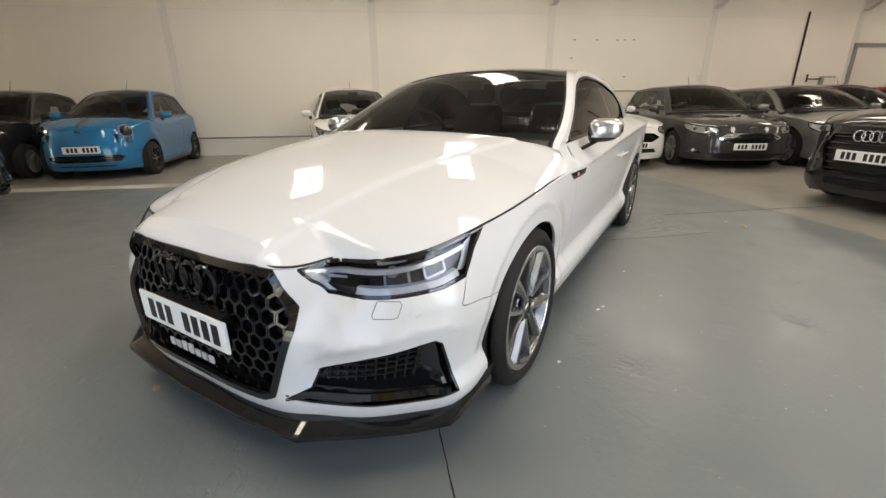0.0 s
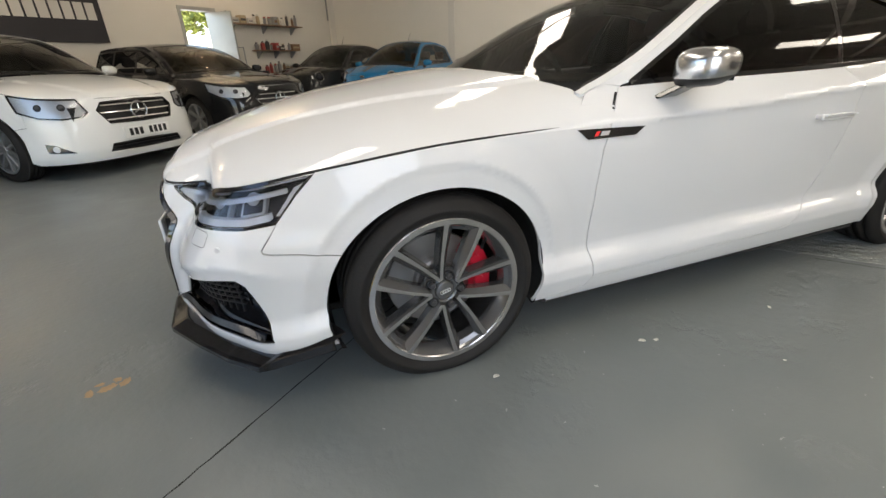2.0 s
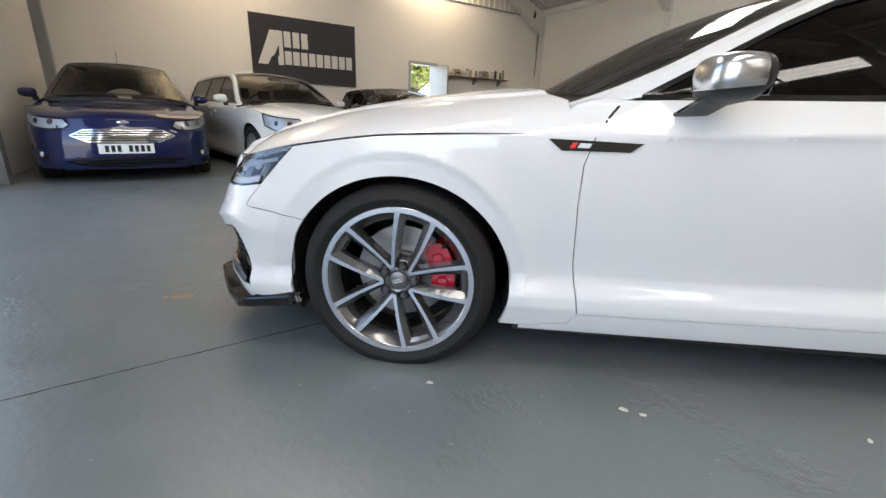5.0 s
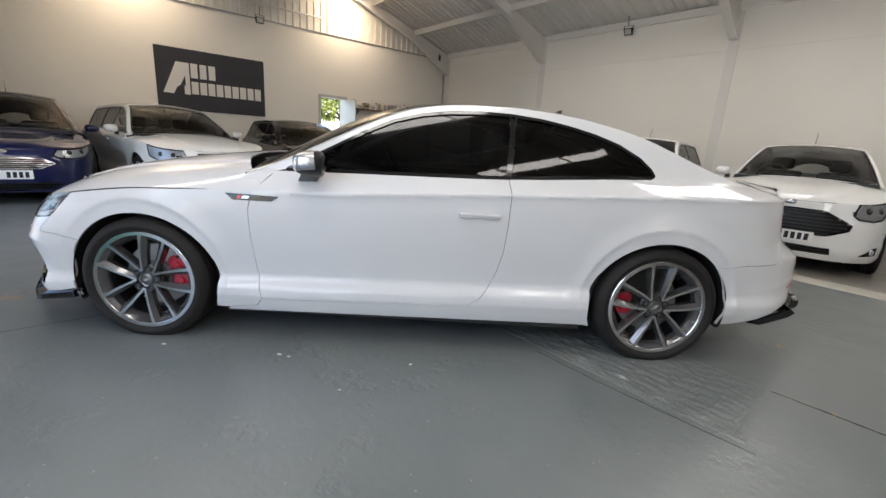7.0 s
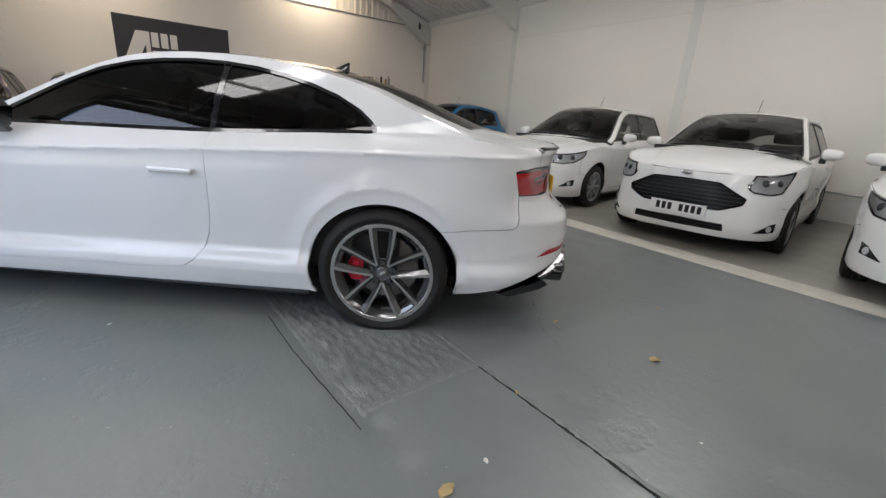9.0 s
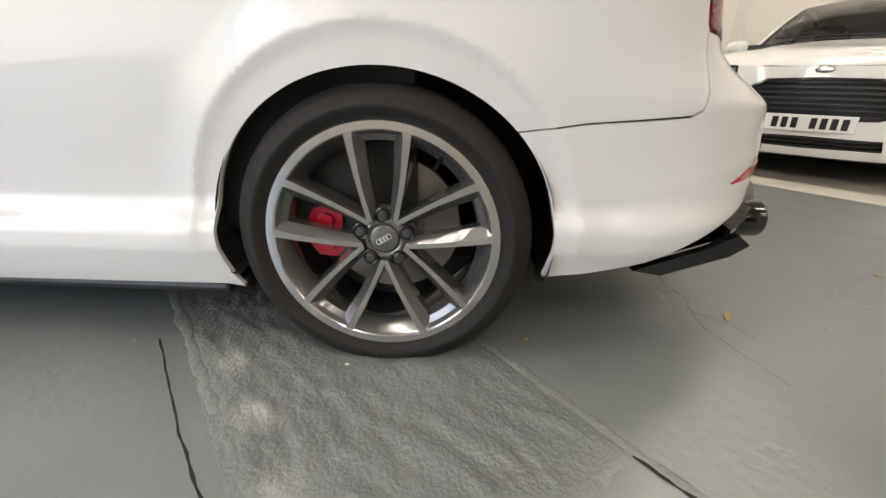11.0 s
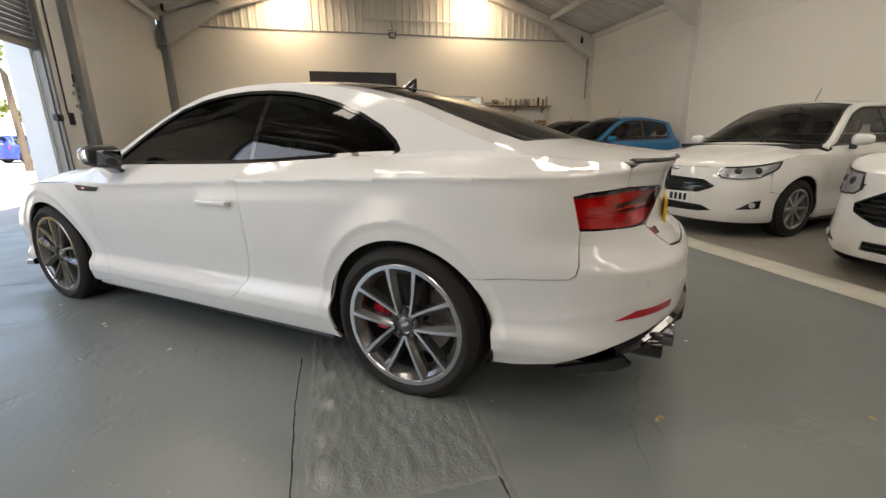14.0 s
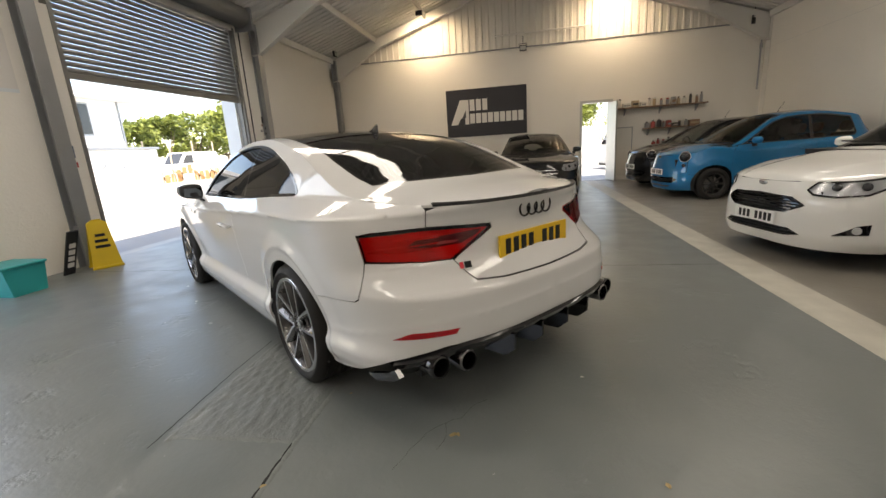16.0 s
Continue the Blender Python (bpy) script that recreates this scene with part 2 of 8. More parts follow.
for side in (-1, 1):
    vs, fs, gv, gf = [], [], [], []
    def sheet(verts, faces, a0, a1, f0, f1):
        prof = corrugated(a0, a1, 0.2, 0.03)
        base = len(verts)
        for a, d in prof:
            for f in (f0, f1):
                b, z = slope(f, side)
                verts.append((a, b, z - d))
        for k in range(len(prof) - 1):
            faces.append((base + 2 * k, base + 2 * k + 1, base + 2 * k + 3, base + 2 * k + 2))
    last = A0 - T
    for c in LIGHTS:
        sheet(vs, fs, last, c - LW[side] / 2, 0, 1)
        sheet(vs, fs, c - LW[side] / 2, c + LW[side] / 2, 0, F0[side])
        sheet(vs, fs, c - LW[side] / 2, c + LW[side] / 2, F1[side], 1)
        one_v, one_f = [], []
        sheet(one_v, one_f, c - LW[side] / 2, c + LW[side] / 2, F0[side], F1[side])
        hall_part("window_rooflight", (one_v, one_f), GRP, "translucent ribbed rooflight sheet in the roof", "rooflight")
        last = c + LW[side] / 2
    sheet(vs, fs, last, A1 + T, 0, 1)
    hall_part("ceiling_slope", (vs, fs), ROOFM, "pale grey ribbed roof lining", "ceiling")

# portal frames: columns, haunches, rafters; purlins along the roof
FRAMES = [A0 + 0.16, -5.4, -0.85, 3.55, 7.95, 12.35, 16.75]
for a in FRAMES:
    ob = empty("portal_frame", "cream-painted steel portal frame with haunched rafters", "portal frame", "portal frames of the hall", HALL @ pose(a, 0, 0), "structure")
    for side, wall in ((-1, B0), (1, B1)):
        bm = bmesh.new()
        d = 0.0 if side > 0 else 0.14
        if side > 0:
            box(bm, (-0.09, wall - 0.012, 0), (0.09, wall + 0.02, EAVE), 0.003)
        else:
            box(bm, (-0.09, wall, 0), (0.09, wall + 0.012, EAVE), 0.003)
            box(bm, (-0.01, wall, 0), (0.01, wall + d, EAVE))
            box(bm, (-0.09, wall + d, 0), (0.09, wall + d + 0.012, EAVE), 0.003)
        part("column", bm, STEEL_G if side < 0 else STEEL_P, ob)
        b0, z0 = wall, EAVE - 0.05
        sl = (RIDGE - EAVE) / abs(RIDGE_B - wall)
        bm = prism([(b0, EAVE - 0.0), (b0, EAVE - 0.62), (b0 - side * 0.16, EAVE - 0.60), (b0 - side * 1.5, EAVE + 1.5 * sl - 0.30), (RIDGE_B, RIDGE - 0.27), (RIDGE_B, RIDGE - 0.02)], 0, -0.008, 0.008)
        prism([(b0, EAVE - 0.62), (b0 - side * 0.16, EAVE - 0.60), (b0 - side * 1.5, EAVE + 1.5 * sl - 0.30), (RIDGE_B, RIDGE - 0.27), (RIDGE_B, RIDGE - 0.255), (b0 - side * 1.5, EAVE + 1.5 * sl - 0.285), (b0 - side * 0.16, EAVE - 0.585), (b0, EAVE - 0.605)], 0, -0.075, 0.075, bm)
        part("rafter", bm, STEEL_P, ob)
for side in (-1, 1):
    for f in (0.04, 0.27, 0.52, 0.77, 0.96):
        b, z = slope(f, side)
        bm = boxes(((A0, b - 0.03, z - 0.19), (A1, b + 0.03, z - 0.04)), bevel=0.006)
        hall_part("purlin", bm, STEEL_P, "pale steel purlin under the roof lining", "purlin")


# ---- car bodies: smooth skins and panels cut from them ----
def spl(*pts):
    """A smooth curve through (x, y) pairs that does not overshoot."""
    xs, ys = np.array([p[0] for p in pts], float), np.array([p[1] for p in pts], float)
    h, d = np.diff(xs), np.diff(ys) / np.diff(xs)
    m = np.zeros(len(xs))
    m[0], m[-1] = d[0], d[-1]
    for k in range(1, len(xs) - 1):
        if d[k - 1] * d[k] > 0:
            w1, w2 = 2 * h[k] + h[k - 1], h[k] + 2 * h[k - 1]
            m[k] = (w1 + w2) / (w1 / d[k - 1] + w2 / d[k])
    def f(x):
        x = np.clip(np.asarray(x, float), xs[0], xs[-1])
        k = np.clip(np.searchsorted(xs, x) - 1, 0, len(xs) - 2)
        t = (x - xs[k]) / h[k]
        return (2 * t**3 - 3 * t**2 + 1) * ys[k] + (t**3 - 2 * t**2 + t) * h[k] * m[k] + (3 * t**2 - 2 * t**3) * ys[k + 1] + (t**3 - t**2) * h[k] * m[k + 1]
    return f


class Skin:
    """A car's outer surface. Front at -x, left side at -y. The belt runs round the car: u along the plan outline from the nose's middle
    (positive on the left), z upwards. hood() and top() span it from edge to edge."""

    def __init__(s, xf, xr, hw, lf, nf, lr, nr, low, crease, glass, inset, lean, front, rear, corner_f, corner_r, edge, mid, hood_mid, axles, flare=0.010, taper=None, bow=0.18, feats=(), crown=0.72, fold=0.016, lip=0.0, dent=None, full=None, wide=None):
        s.taper, s.bow, s.feats, s.crown, s.fold, s.lip, s.dent, s.full, s.wide = taper, bow, [], crown, fold, lip, dent, full, wide
        s.xf, s.xr, s.hw, s.low, s.crease, s.glass, s.inset, s.lean = xf, xr, hw, low, crease, glass, inset, lean
        s.front, s.rear, s.corner_f, s.corner_r, s.edge, s.mid, s.hood_mid, s.axles, s.flare = front, rear, corner_f, corner_r, edge, mid, hood_mid, axles, flare
        t = np.linspace(0, np.pi / 2, 400)
        fx, fy = xf + lf - lf * np.cos(t) ** (2 / nf), hw * np.sin(t) ** (2 / nf)
        rx, ry = xr - lr + lr * np.cos(t[::-1]) ** (2 / nr), hw * np.sin(t[::-1]) ** (2 / nr)
        x = np.r_[fx, np.linspace(fx[-1], rx[0], 200)[1:-1], rx]
        y = np.r_[fy, np.full(198, hw), ry]
        u = np.r_[0, np.cumsum(np.hypot(np.diff(x), np.diff(y)))]
        s.end = u[-1]
        s.u = np.linspace(0, u[-1], 1200)
        s.cx, s.cy = np.interp(s.u, u, x), np.interp(s.u, u, y)
        tx, ty = np.gradient(s.cx), np.gradient(s.cy)
        n = np.hypot(tx, ty)
        k = np.ones(25) / 25
        s.nx, s.ny = np.convolve(np.pad(-ty / n, 12, mode="edge"), k, "valid"), np.convolve(np.pad(tx / n, 12, mode="edge"), k, "valid")
        s.nx[0], s.ny[0], s.nx[-1], s.ny[-1] = -1, 0, 1, 0
        n = np.hypot(s.nx, s.ny)
        s.nx, s.ny = s.nx / n, s.ny / n
        s.feats = feats(s) if feats else []
        e = s.belt(s.u, crease(s.cx))
        s.hx, s.hy, s.hz = np.maximum.accumulate(e[:, 0] + 1e-6 * np.arange(len(e))), -e[:, 1], e[:, 2]
        e = s.belt(s.u, edge(s.cx))
        s.tx, s.ty, s.tz = e[:, 0], -e[:, 1], e[:, 2]

    def X(s, x):
        return float(np.interp(x, s.cx, s.u))

    def YF(s, y):
        k = int(np.argmax(s.cy >= s.hw * 0.999))
        return float(np.interp(y, s.cy[:k], s.u[:k]))

    def YR(s, y):
        k = len(s.cy) - 1 - int(np.argmax(s.cy[::-1] >= s.hw * 0.999))
        return float(np.interp(y, s.cy[k:][::-1], s.u[k:][::-1]))

    def side(s, x, z):
        zc, zb = s.crease(x), s.glass(x)
        below = s.low(z * 0.85 / zc)
        if s.taper:
            below = below + s.taper(x, z)
        t = np.clip((z - zc) / (zb - zc), 0, 1)
        c0 = s.low(0.85)
        above = c0 + (s.inset(x) - c0) * t**1.12
        over = np.maximum(z - zb, 0)
        return np.where(z <= zc, below, above + s.lean * over + s.bow * over**2)

    def belt(s, u, z, off=0.0):
        u, z = np.asarray(u, float), np.asarray(z, float)
        sign, a = np.where(u < 0, -1.0, 1.0), np.abs(u)
        cx, cy, nx, ny = (np.interp(a, s.u, v) for v in (s.cx, s.cy, s.nx, s.ny))
        wf, wr, ws = np.clip(-nx, 0, 1) ** 2, np.clip(nx, 0, 1) ** 2, ny**2
        k = 2 * np.abs(nx * ny)
        d = ws * s.side(cx, z) + wf * s.front(z) + wr * s.rear(z) + k * np.where(nx < 0, s.corner_f(z), s.corner_r(z))
        for ax in s.axles:
            r = np.hypot(cx - ax, z - 0.322)
            if s.lip:
                t = np.clip((0.530 - r) / 0.095, 0, 1)
                out = s.lip * t * t * (1.6 - 0.6 * t) - 0.006 * np.clip((0.432 - r) / 0.020, 0, 1)
            else:
                out = s.flare * np.clip((0.452 - r) / 0.070, 0, 1.2)
            d = d - out * ws * np.clip((z - 0.24) / 0.12, 0, 1)
        for us, zs, amp, wa, wb, fade in s.feats:
            h = z - np.interp(a, us, zs)
            d = d - amp * np.clip((a - us[0]) / fade, 0, 1) * np.clip((us[-1] - a) / fade, 0, 1) * np.where(h > 0, np.exp(-np.abs(h) / wa), np.exp(-np.abs(h) / wb))
        if s.dent:
            d = d + s.dent(a, z)
        d = d - off
        return np.stack([cx - nx * d, -sign * (cy - ny * d), z], -1)

    def hood(s, x, v, off=0.0):
        """x along the car, v from -0.65 to 0.65 across it."""
        x, v = np.asarray(x, float), np.asarray(v, float)
        r = np.clip(v / 0.65, -1, 1)
        k = int(np.argmax(s.hx > s.hx[0] + 0.5 * (s.hx[-1] - s.hx[0])))
        ye, ze = np.interp(x, s.hx[:k], s.hy[:k]), np.interp(x, s.hx[:k], s.hz[:k])
        zm = ze + np.maximum(s.hood_mid(x) - ze, 0) * np.sqrt(np.clip((x - s.hx[0]) / 0.06, 0, 1))
        y = r * ye
        w, c = np.maximum(s.wide(x), ye) if s.wide else ye, s.crown - (s.full(x) if s.full else 0.0)
        vault = lambda q: ze + (zm - ze) * (1 - np.clip(np.abs(q) / w, 0, 1) ** 2.4) ** c
        z = vault(y) + (ze - vault(ye)) * np.abs(r) ** 7
        yl = 0.34 + 0.30 * (x - s.xf) / 1.4
        z = z + np.minimum(0.010, 0.3 * (zm - ze)) * (1 - np.tanh((np.abs(y) - yl) / s.fold)) / 2 - 0.004
        return np.stack([x, y, z + off], -1)

    def hood_q(s, q, v, off=0.0):
        """The hood by q, the root of the way back from its front edge, so that the rounded nose is evenly covered."""
        return s.hood(float(s.hx[0]) + 0.0005 + 1.5 * np.asarray(q, float) ** 2, v, off)

    def q_of(s, x):
        return math.sqrt(max(0.0, (x - float(s.hx[0]) - 0.0005) / 1.5))

    def top(s, x, v, off=0.0):
        x, v = np.asarray(x, float), np.asarray(v, float)
        r = np.clip(v / 0.65, -1, 1)
        j = int(np.argmax(s.tx))
        ye, ze = np.interp(x, s.tx[:j], s.ty[:j]), np.interp(x, s.tx[:j], s.tz[:j])
        y = r * ye
        z = ze + (s.mid(x) - ze) * (1 - np.abs(r) ** 2.2)
        return np.stack([x, y, z + off], -1)


def inside(pts, loops):
    """Whether points lie inside closed loops (even-odd)."""
    hit = np.zeros(len(pts), bool)
    x, y = pts[:, 0], pts[:, 1]
    for lp in loops:
        for k in range(len(lp)):
            (x0, y0), (x1, y1) = lp[k - 1], lp[k]
            if y0 != y1:
                c = (y0 > y) != (y1 > y)
                hit ^= c & (x < (x1 - x0) * (y - y0) / (y1 - y0) + x0)
    return hit


def dense(loop, step):
    out = []
    for k in range(len(loop)):
        a, b = np.array(loop[k], float), np.array(loop[(k + 1) % len(loop)], float)
        n = max(1, int(np.ceil(np.hypot(*(b - a)) / step)))
        out += [tuple(a + (b - a) * j / n) for j in range(n)]
    return out


def shrink(loop, by):
    """The loop moved inwards by a gap's half width."""
    p = np.array(loop, float)
    area = 0.5 * np.sum(p[:, 0] * np.roll(p[:, 1], -1) - np.roll(p[:, 0], -1) * p[:, 1])
    by = by if area > 0 else -by
    out = []
    for k in range(len(p)):
        a, b, c = p[k - 1], p[k], p[(k + 1) % len(p)]
        d1, d2 = b - a, c - b
        n1, n2 = np.array([-d1[1], d1[0]]) / (np.hypot(*d1) + 1e-9), np.array([-d2[1], d2[0]]) / (np.hypot(*d2) + 1e-9)
        m = n1 + n2
        m = m / max(0.35, (m @ m) / 2) if m @ m > 1e-6 else n1
        out.append(tuple(b + by * m))
    return out


def patch(fn, loops, step=0.03, rim=0.012, off=0.0, edge_step=None, gap=0.0, folds=()):
    """A panel cut from a surface fn(a, b, off) by flat loops, with its edge turned inwards; mesh edges follow the folds. Gives vertices, faces, normals."""
    from mathutils.geometry import delaunay_2d_cdt
    loops = [shrink(lp, gap if k == 0 else -gap) if gap else lp for k, lp in enumerate(loops)]
    loops = [dense(lp, edge_step or step * 0.6) for lp in loops]
    flat = np.array([p for lp in loops for p in lp])
    lo, hi = flat.min(0), flat.max(0)
    gx, gy = np.meshgrid(np.arange(lo[0] + step / 2, hi[0], step), np.arange(lo[1] + step / 2, hi[1], step))
    grid = np.stack([gx.ravel(), gy.ravel()], -1)
    grid = grid[inside(grid, loops)] if len(grid) else grid.reshape(0, 2)
    def away(some, marks):
        far = np.full(len(some), 9.0)
        for k in range(0, len(marks), 64):
            far = np.minimum(far, np.hypot(some[:, None, 0] - marks[None, k:k + 64, 0], some[:, None, 1] - marks[None, k:k + 64, 1]).min(1))
        return far
    edges, base, marks = [], len(flat), flat
    for line in folds:
        q = np.array([p for p in dense(list(line), step * 0.8)])
        last = np.array(line[-1], float)
        q = q[: int(np.argmin(np.hypot(*(q - last).T))) + 1]
        ok = inside(q, loops) & (away(q, flat) > step * 0.4)
        for k in range(len(q)):
            if ok[k]:
                if k and ok[k - 1]:
                    edges.append((len(marks) - 1, len(marks)))
                marks = np.concatenate([marks, q[k:k + 1]])
    if len(grid):
        grid = grid[away(grid, marks) > step * 0.45]
    pts = [Vector(p) for p in marks] + [Vector(p) for p in grid]
    base = 0
    for lp in loops:
        edges += [(base + k, base + (k + 1) % len(lp)) for k in range(len(lp))]
        base += len(lp)
    out = delaunay_2d_cdt(pts, edges, [], 0, 1e-6)
    p2 = np.array([tuple(v) for v in out[0]])
    tris = np.array([f for f in out[2] if len(f) == 3])
    tris = tris[inside(p2[tris].mean(1), loops)]
    def shape(p, o=0.0):
        return fn(p[:, 0], p[:, 1], o)
    def normals(p):
        e = 2e-3
        ex, ey = np.array([[e, 0]]), np.array([[0, e]])
        n = np.cross(shape(p + ex) - shape(p - ex), shape(p + ey) - shape(p - ey))
        return n / (np.linalg.norm(n, axis=1, keepdims=True) + 1e-12)
    nr = normals(p2)
    vs, ns, fs = [shape(p2) + nr * off], [nr], [tuple(int(i) for i in t) for t in tris]
    if rim:
        for lp in loops:
            q = np.array(lp)
            n = normals(q)
            top = shape(q) + n * off
            side = np.cross(np.roll(top, -1, 0) - np.roll(top, 1, 0), n)
            side /= np.linalg.norm(side, axis=1, keepdims=True) + 1e-12
            b0 = sum(len(v) for v in vs)
            vs += [top, top - n * rim]
            ns += [side, side]
            m = len(q)
            fs += [(b0 + k, b0 + m + k, b0 + m + (k + 1) % m, b0 + (k + 1) % m) for k in range(m)]
    return np.concatenate(vs), fs, np.concatenate(ns)


def panel(name, material, parent, fn, loops, label="", step=0.03, rim=0.012, off=0.0, edge_step=None, gap=0.0017, folds=()):
    vs, fs, ns = patch(fn, loops, step, rim, off, edge_step, gap, folds)
    me = bpy.data.meshes.new(name)
    me.from_pydata(vs.tolist(), [], fs)
    me.materials.append(material)
    me.shade_smooth()
    me.normals_split_custom_set_from_vertices(ns.tolist())
    ob = new(name, me)
    ob.parent = parent
    if label:
        tagged(ob, label)
    return ob


def strip(name, material, parent, fn, line, width=0.02, off=-0.008, closed=False, label="", thick=0.0):
    """A narrow band along a line on a surface, such as the dark bottom of a panel gap or a trim."""
    q = np.array(dense(line, 0.015) if closed else dense(line, 0.015)[: None])
    if not closed:
        cut = dense(list(line), 0.015)
        last = line[-1]
        keep = next(k for k in range(len(cut)) if abs(cut[k][0] - last[0]) + abs(cut[k][1] - last[1]) < 1e-9)
        q = np.array(cut[: keep + 1])
    t = np.roll(q, -1, 0) - np.roll(q, 1, 0) if closed else np.gradient(q, axis=0)
    t /= np.linalg.norm(t, axis=1, keepdims=True) + 1e-12
    n = np.stack([-t[:, 1], t[:, 0]], -1) * width / 2
    a, b = fn((q + n)[:, 0], (q + n)[:, 1], off), fn((q - n)[:, 0], (q - n)[:, 1], off)
    m = len(q)
    span = range(m) if closed else range(m - 1)
    vs, fs = np.concatenate([a, b]).tolist(), [(k, (k + 1) % m, m + (k + 1) % m, m + k) for k in span]
    if thick:
        c, d = fn((q + n)[:, 0], (q + n)[:, 1], off + thick), fn((q - n)[:, 0], (q - n)[:, 1], off + thick)
        vs += np.concatenate([c, d]).tolist()
        for k in span:
            j = (k + 1) % m
            fs += [(2 * m + k, 3 * m + k, 3 * m + j, 2 * m + j), (k, 2 * m + k, 2 * m + j, j), (m + k, m + j, 3 * m + j, 3 * m + k)]
    return part(name, (vs, fs), material, parent, label)


def glass_material(name, tint, gloss=0.02):
    """Tinted glass: what lies behind shows darkened, with a clear reflection on top."""
    m = bpy.data.materials.new(name)
    m.use_nodes = True
    t = m.node_tree
    t.nodes.clear()
    out, mix, tr, gl, fr = (t.nodes.new("ShaderNode" + k) for k in ("OutputMaterial", "MixShader", "BsdfTransparent", "BsdfGlossy", "Fresnel"))
    tr.inputs[0].default_value = (*tint, 1)
    gl.inputs["Roughness"].default_value = gloss
    fr.inputs["IOR"].default_value = 1.52
    t.links.new(fr.outputs[0], mix.inputs[0])
    t.links.new(tr.outputs[0], mix.inputs[1])
    t.links.new(gl.outputs[0], mix.inputs[2])
    t.links.new(mix.outputs[0], out.inputs[0])
    return m


def arc(cx, cz, r, a0, a1, n=28):
    return [(cx + r * math.cos(radians(a)), cz + r * math.sin(radians(a))) for a in np.linspace(a0, a1, n)]


def lathe(profile, n=64, axis="y"):
    """Turned solid: profile of (radius, along) pairs round the y axis."""
    vs, fs = [], []
    m = len(profile)
    for k in range(n):
        c, s = math.cos(2 * math.pi * k / n), math.sin(2 * math.pi * k / n)
        vs += [(r * c, y, r * s) if axis == "y" else (r * s, r * c, y) for r, y in profile]
    for k in range(n):
        j = (k + 1) % n
        fs += [(k * m + i, k * m + i + 1, j * m + i + 1, j * m + i) for i in range(m - 1)]
    return vs, fs


def ring(bm, centre, r, tube, axis="y", n=28, k=8):
    """Adds a torus."""
    vs = []
    for i in range(n):
        a = 2 * math.pi * i / n
        row = []
        for j in range(k):
            b = 2 * math.pi * j / k
            p = ((r + tube * math.cos(b)) * math.cos(a), tube * math.sin(b), (r + tube * math.cos(b)) * math.sin(a))
            p = p if axis == "y" else (p[1], p[0], p[2])
            row.append(bm.verts.new(Vector(p) + Vector(centre)))
        vs.append(row)
    for i in range(n):
        for j in range(k):
            bm.faces.new((vs[i][j], vs[i][(j + 1) % k], vs[(i + 1) % n][(j + 1) % k], vs[(i + 1) % n][j]))


WHITE_PAINT = mat("white_car_paint", (0.70, 0.70, 0.697), 0.6, spec=0.08, coat=1.0, var=0.012, scale=2.0)
TINT = glass_material("privacy_glass", (0.05, 0.05, 0.055))
SCREEN = glass_material("windscreen_glass", (0.42, 0.43, 0.42))
LENS = glass_material("clear_lens", (0.93, 0.94, 0.96), 0.01)
RED_LENS = glass_material("red_lens", (1.0, 0.34, 0.32), 0.03)
RIM_GREY = mat("graphite_wheel_paint", (0.13, 0.13, 0.132), 0.24, 0.6, coat=0.9)
RIM_CUT = mat("machined_aluminium", (0.60, 0.60, 0.61), 0.19, 1.0, rvar=0.05, scale=40)
BOLT = mat("bolt_cap_grey", (0.075, 0.075, 0.078), 0.3, 0.5)
DISC = mat("brake_disc_steel", (0.34, 0.33, 0.32), 0.40, 0.8, var=0.15, scale=20)
CALIPER = mat("red_caliper_paint", (0.52, 0.012, 0.03), 0.28, coat=0.6)
DARK = mat("dark_underbody", (0.010, 0.010, 0.010), 0.8)
LINER = mat("arch_liner_felt", (0.016, 0.015, 0.014), 0.95, bump=0.3, bscale=90)
# wing mirror's dark reflection is put into the glass colour
DARK_MIRROR = mat("dimming_mirror_glass", (0.10, 0.11, 0.12), 0.04, 1.0)
DARK_CHROME = mat("dark_chrome_pipe", (0.22, 0.22, 0.23), 0.2, 1.0, var=0.2, scale=30)
BRUSHED = mat("brushed_mirror_silver", (0.68, 0.69, 0.71), 0.24, 1.0)
PLATE_W = mat("white_plate", (0.82, 0.82, 0.80), 0.35)
PLATE_Y = mat("yellow_plate", (0.80, 0.50, 0.03), 0.35)
RED_REFL = mat("red_reflector", (0.88, 0.03, 0.035), 0.2, coat=0.8)
RED_DEEP = mat("deep_red_reflector", (0.40, 0.006, 0.012), 0.2, coat=0.8)
TAIL_DARK = mat("smoked_red_plastic", (0.10, 0.004, 0.008), 0.15, coat=0.6)
TAIL_PRISM = mat("pale_prism_plastic", (0.70, 0.45, 0.45), 0.15, 0.3)
SEAM = mat("grey_seam", (0.16, 0.16, 0.16), 0.7)
LEATHER = mat("dark_red_leather", (0.09, 0.012, 0.012), 0.5, bump=0.1, bscale=120)
TRIMB = mat("dark_cabin_plastic", (0.02, 0.02, 0.02), 0.6)
LAMP_SILVER = mat("lamp_reflector", (0.82, 0.83, 0.85), 0.30, 0.55)
LAMP_GREY = mat("parked_lamp_reflector", (0.60, 0.61, 0.62), 0.25, 0.25)
LAMP_DARK = mat("lamp_housing", (0.05, 0.05, 0.055), 0.25, 0.3)
LIGHT_BAR = mat("white_light_guide", (0.85, 0.86, 0.88), 0.25)


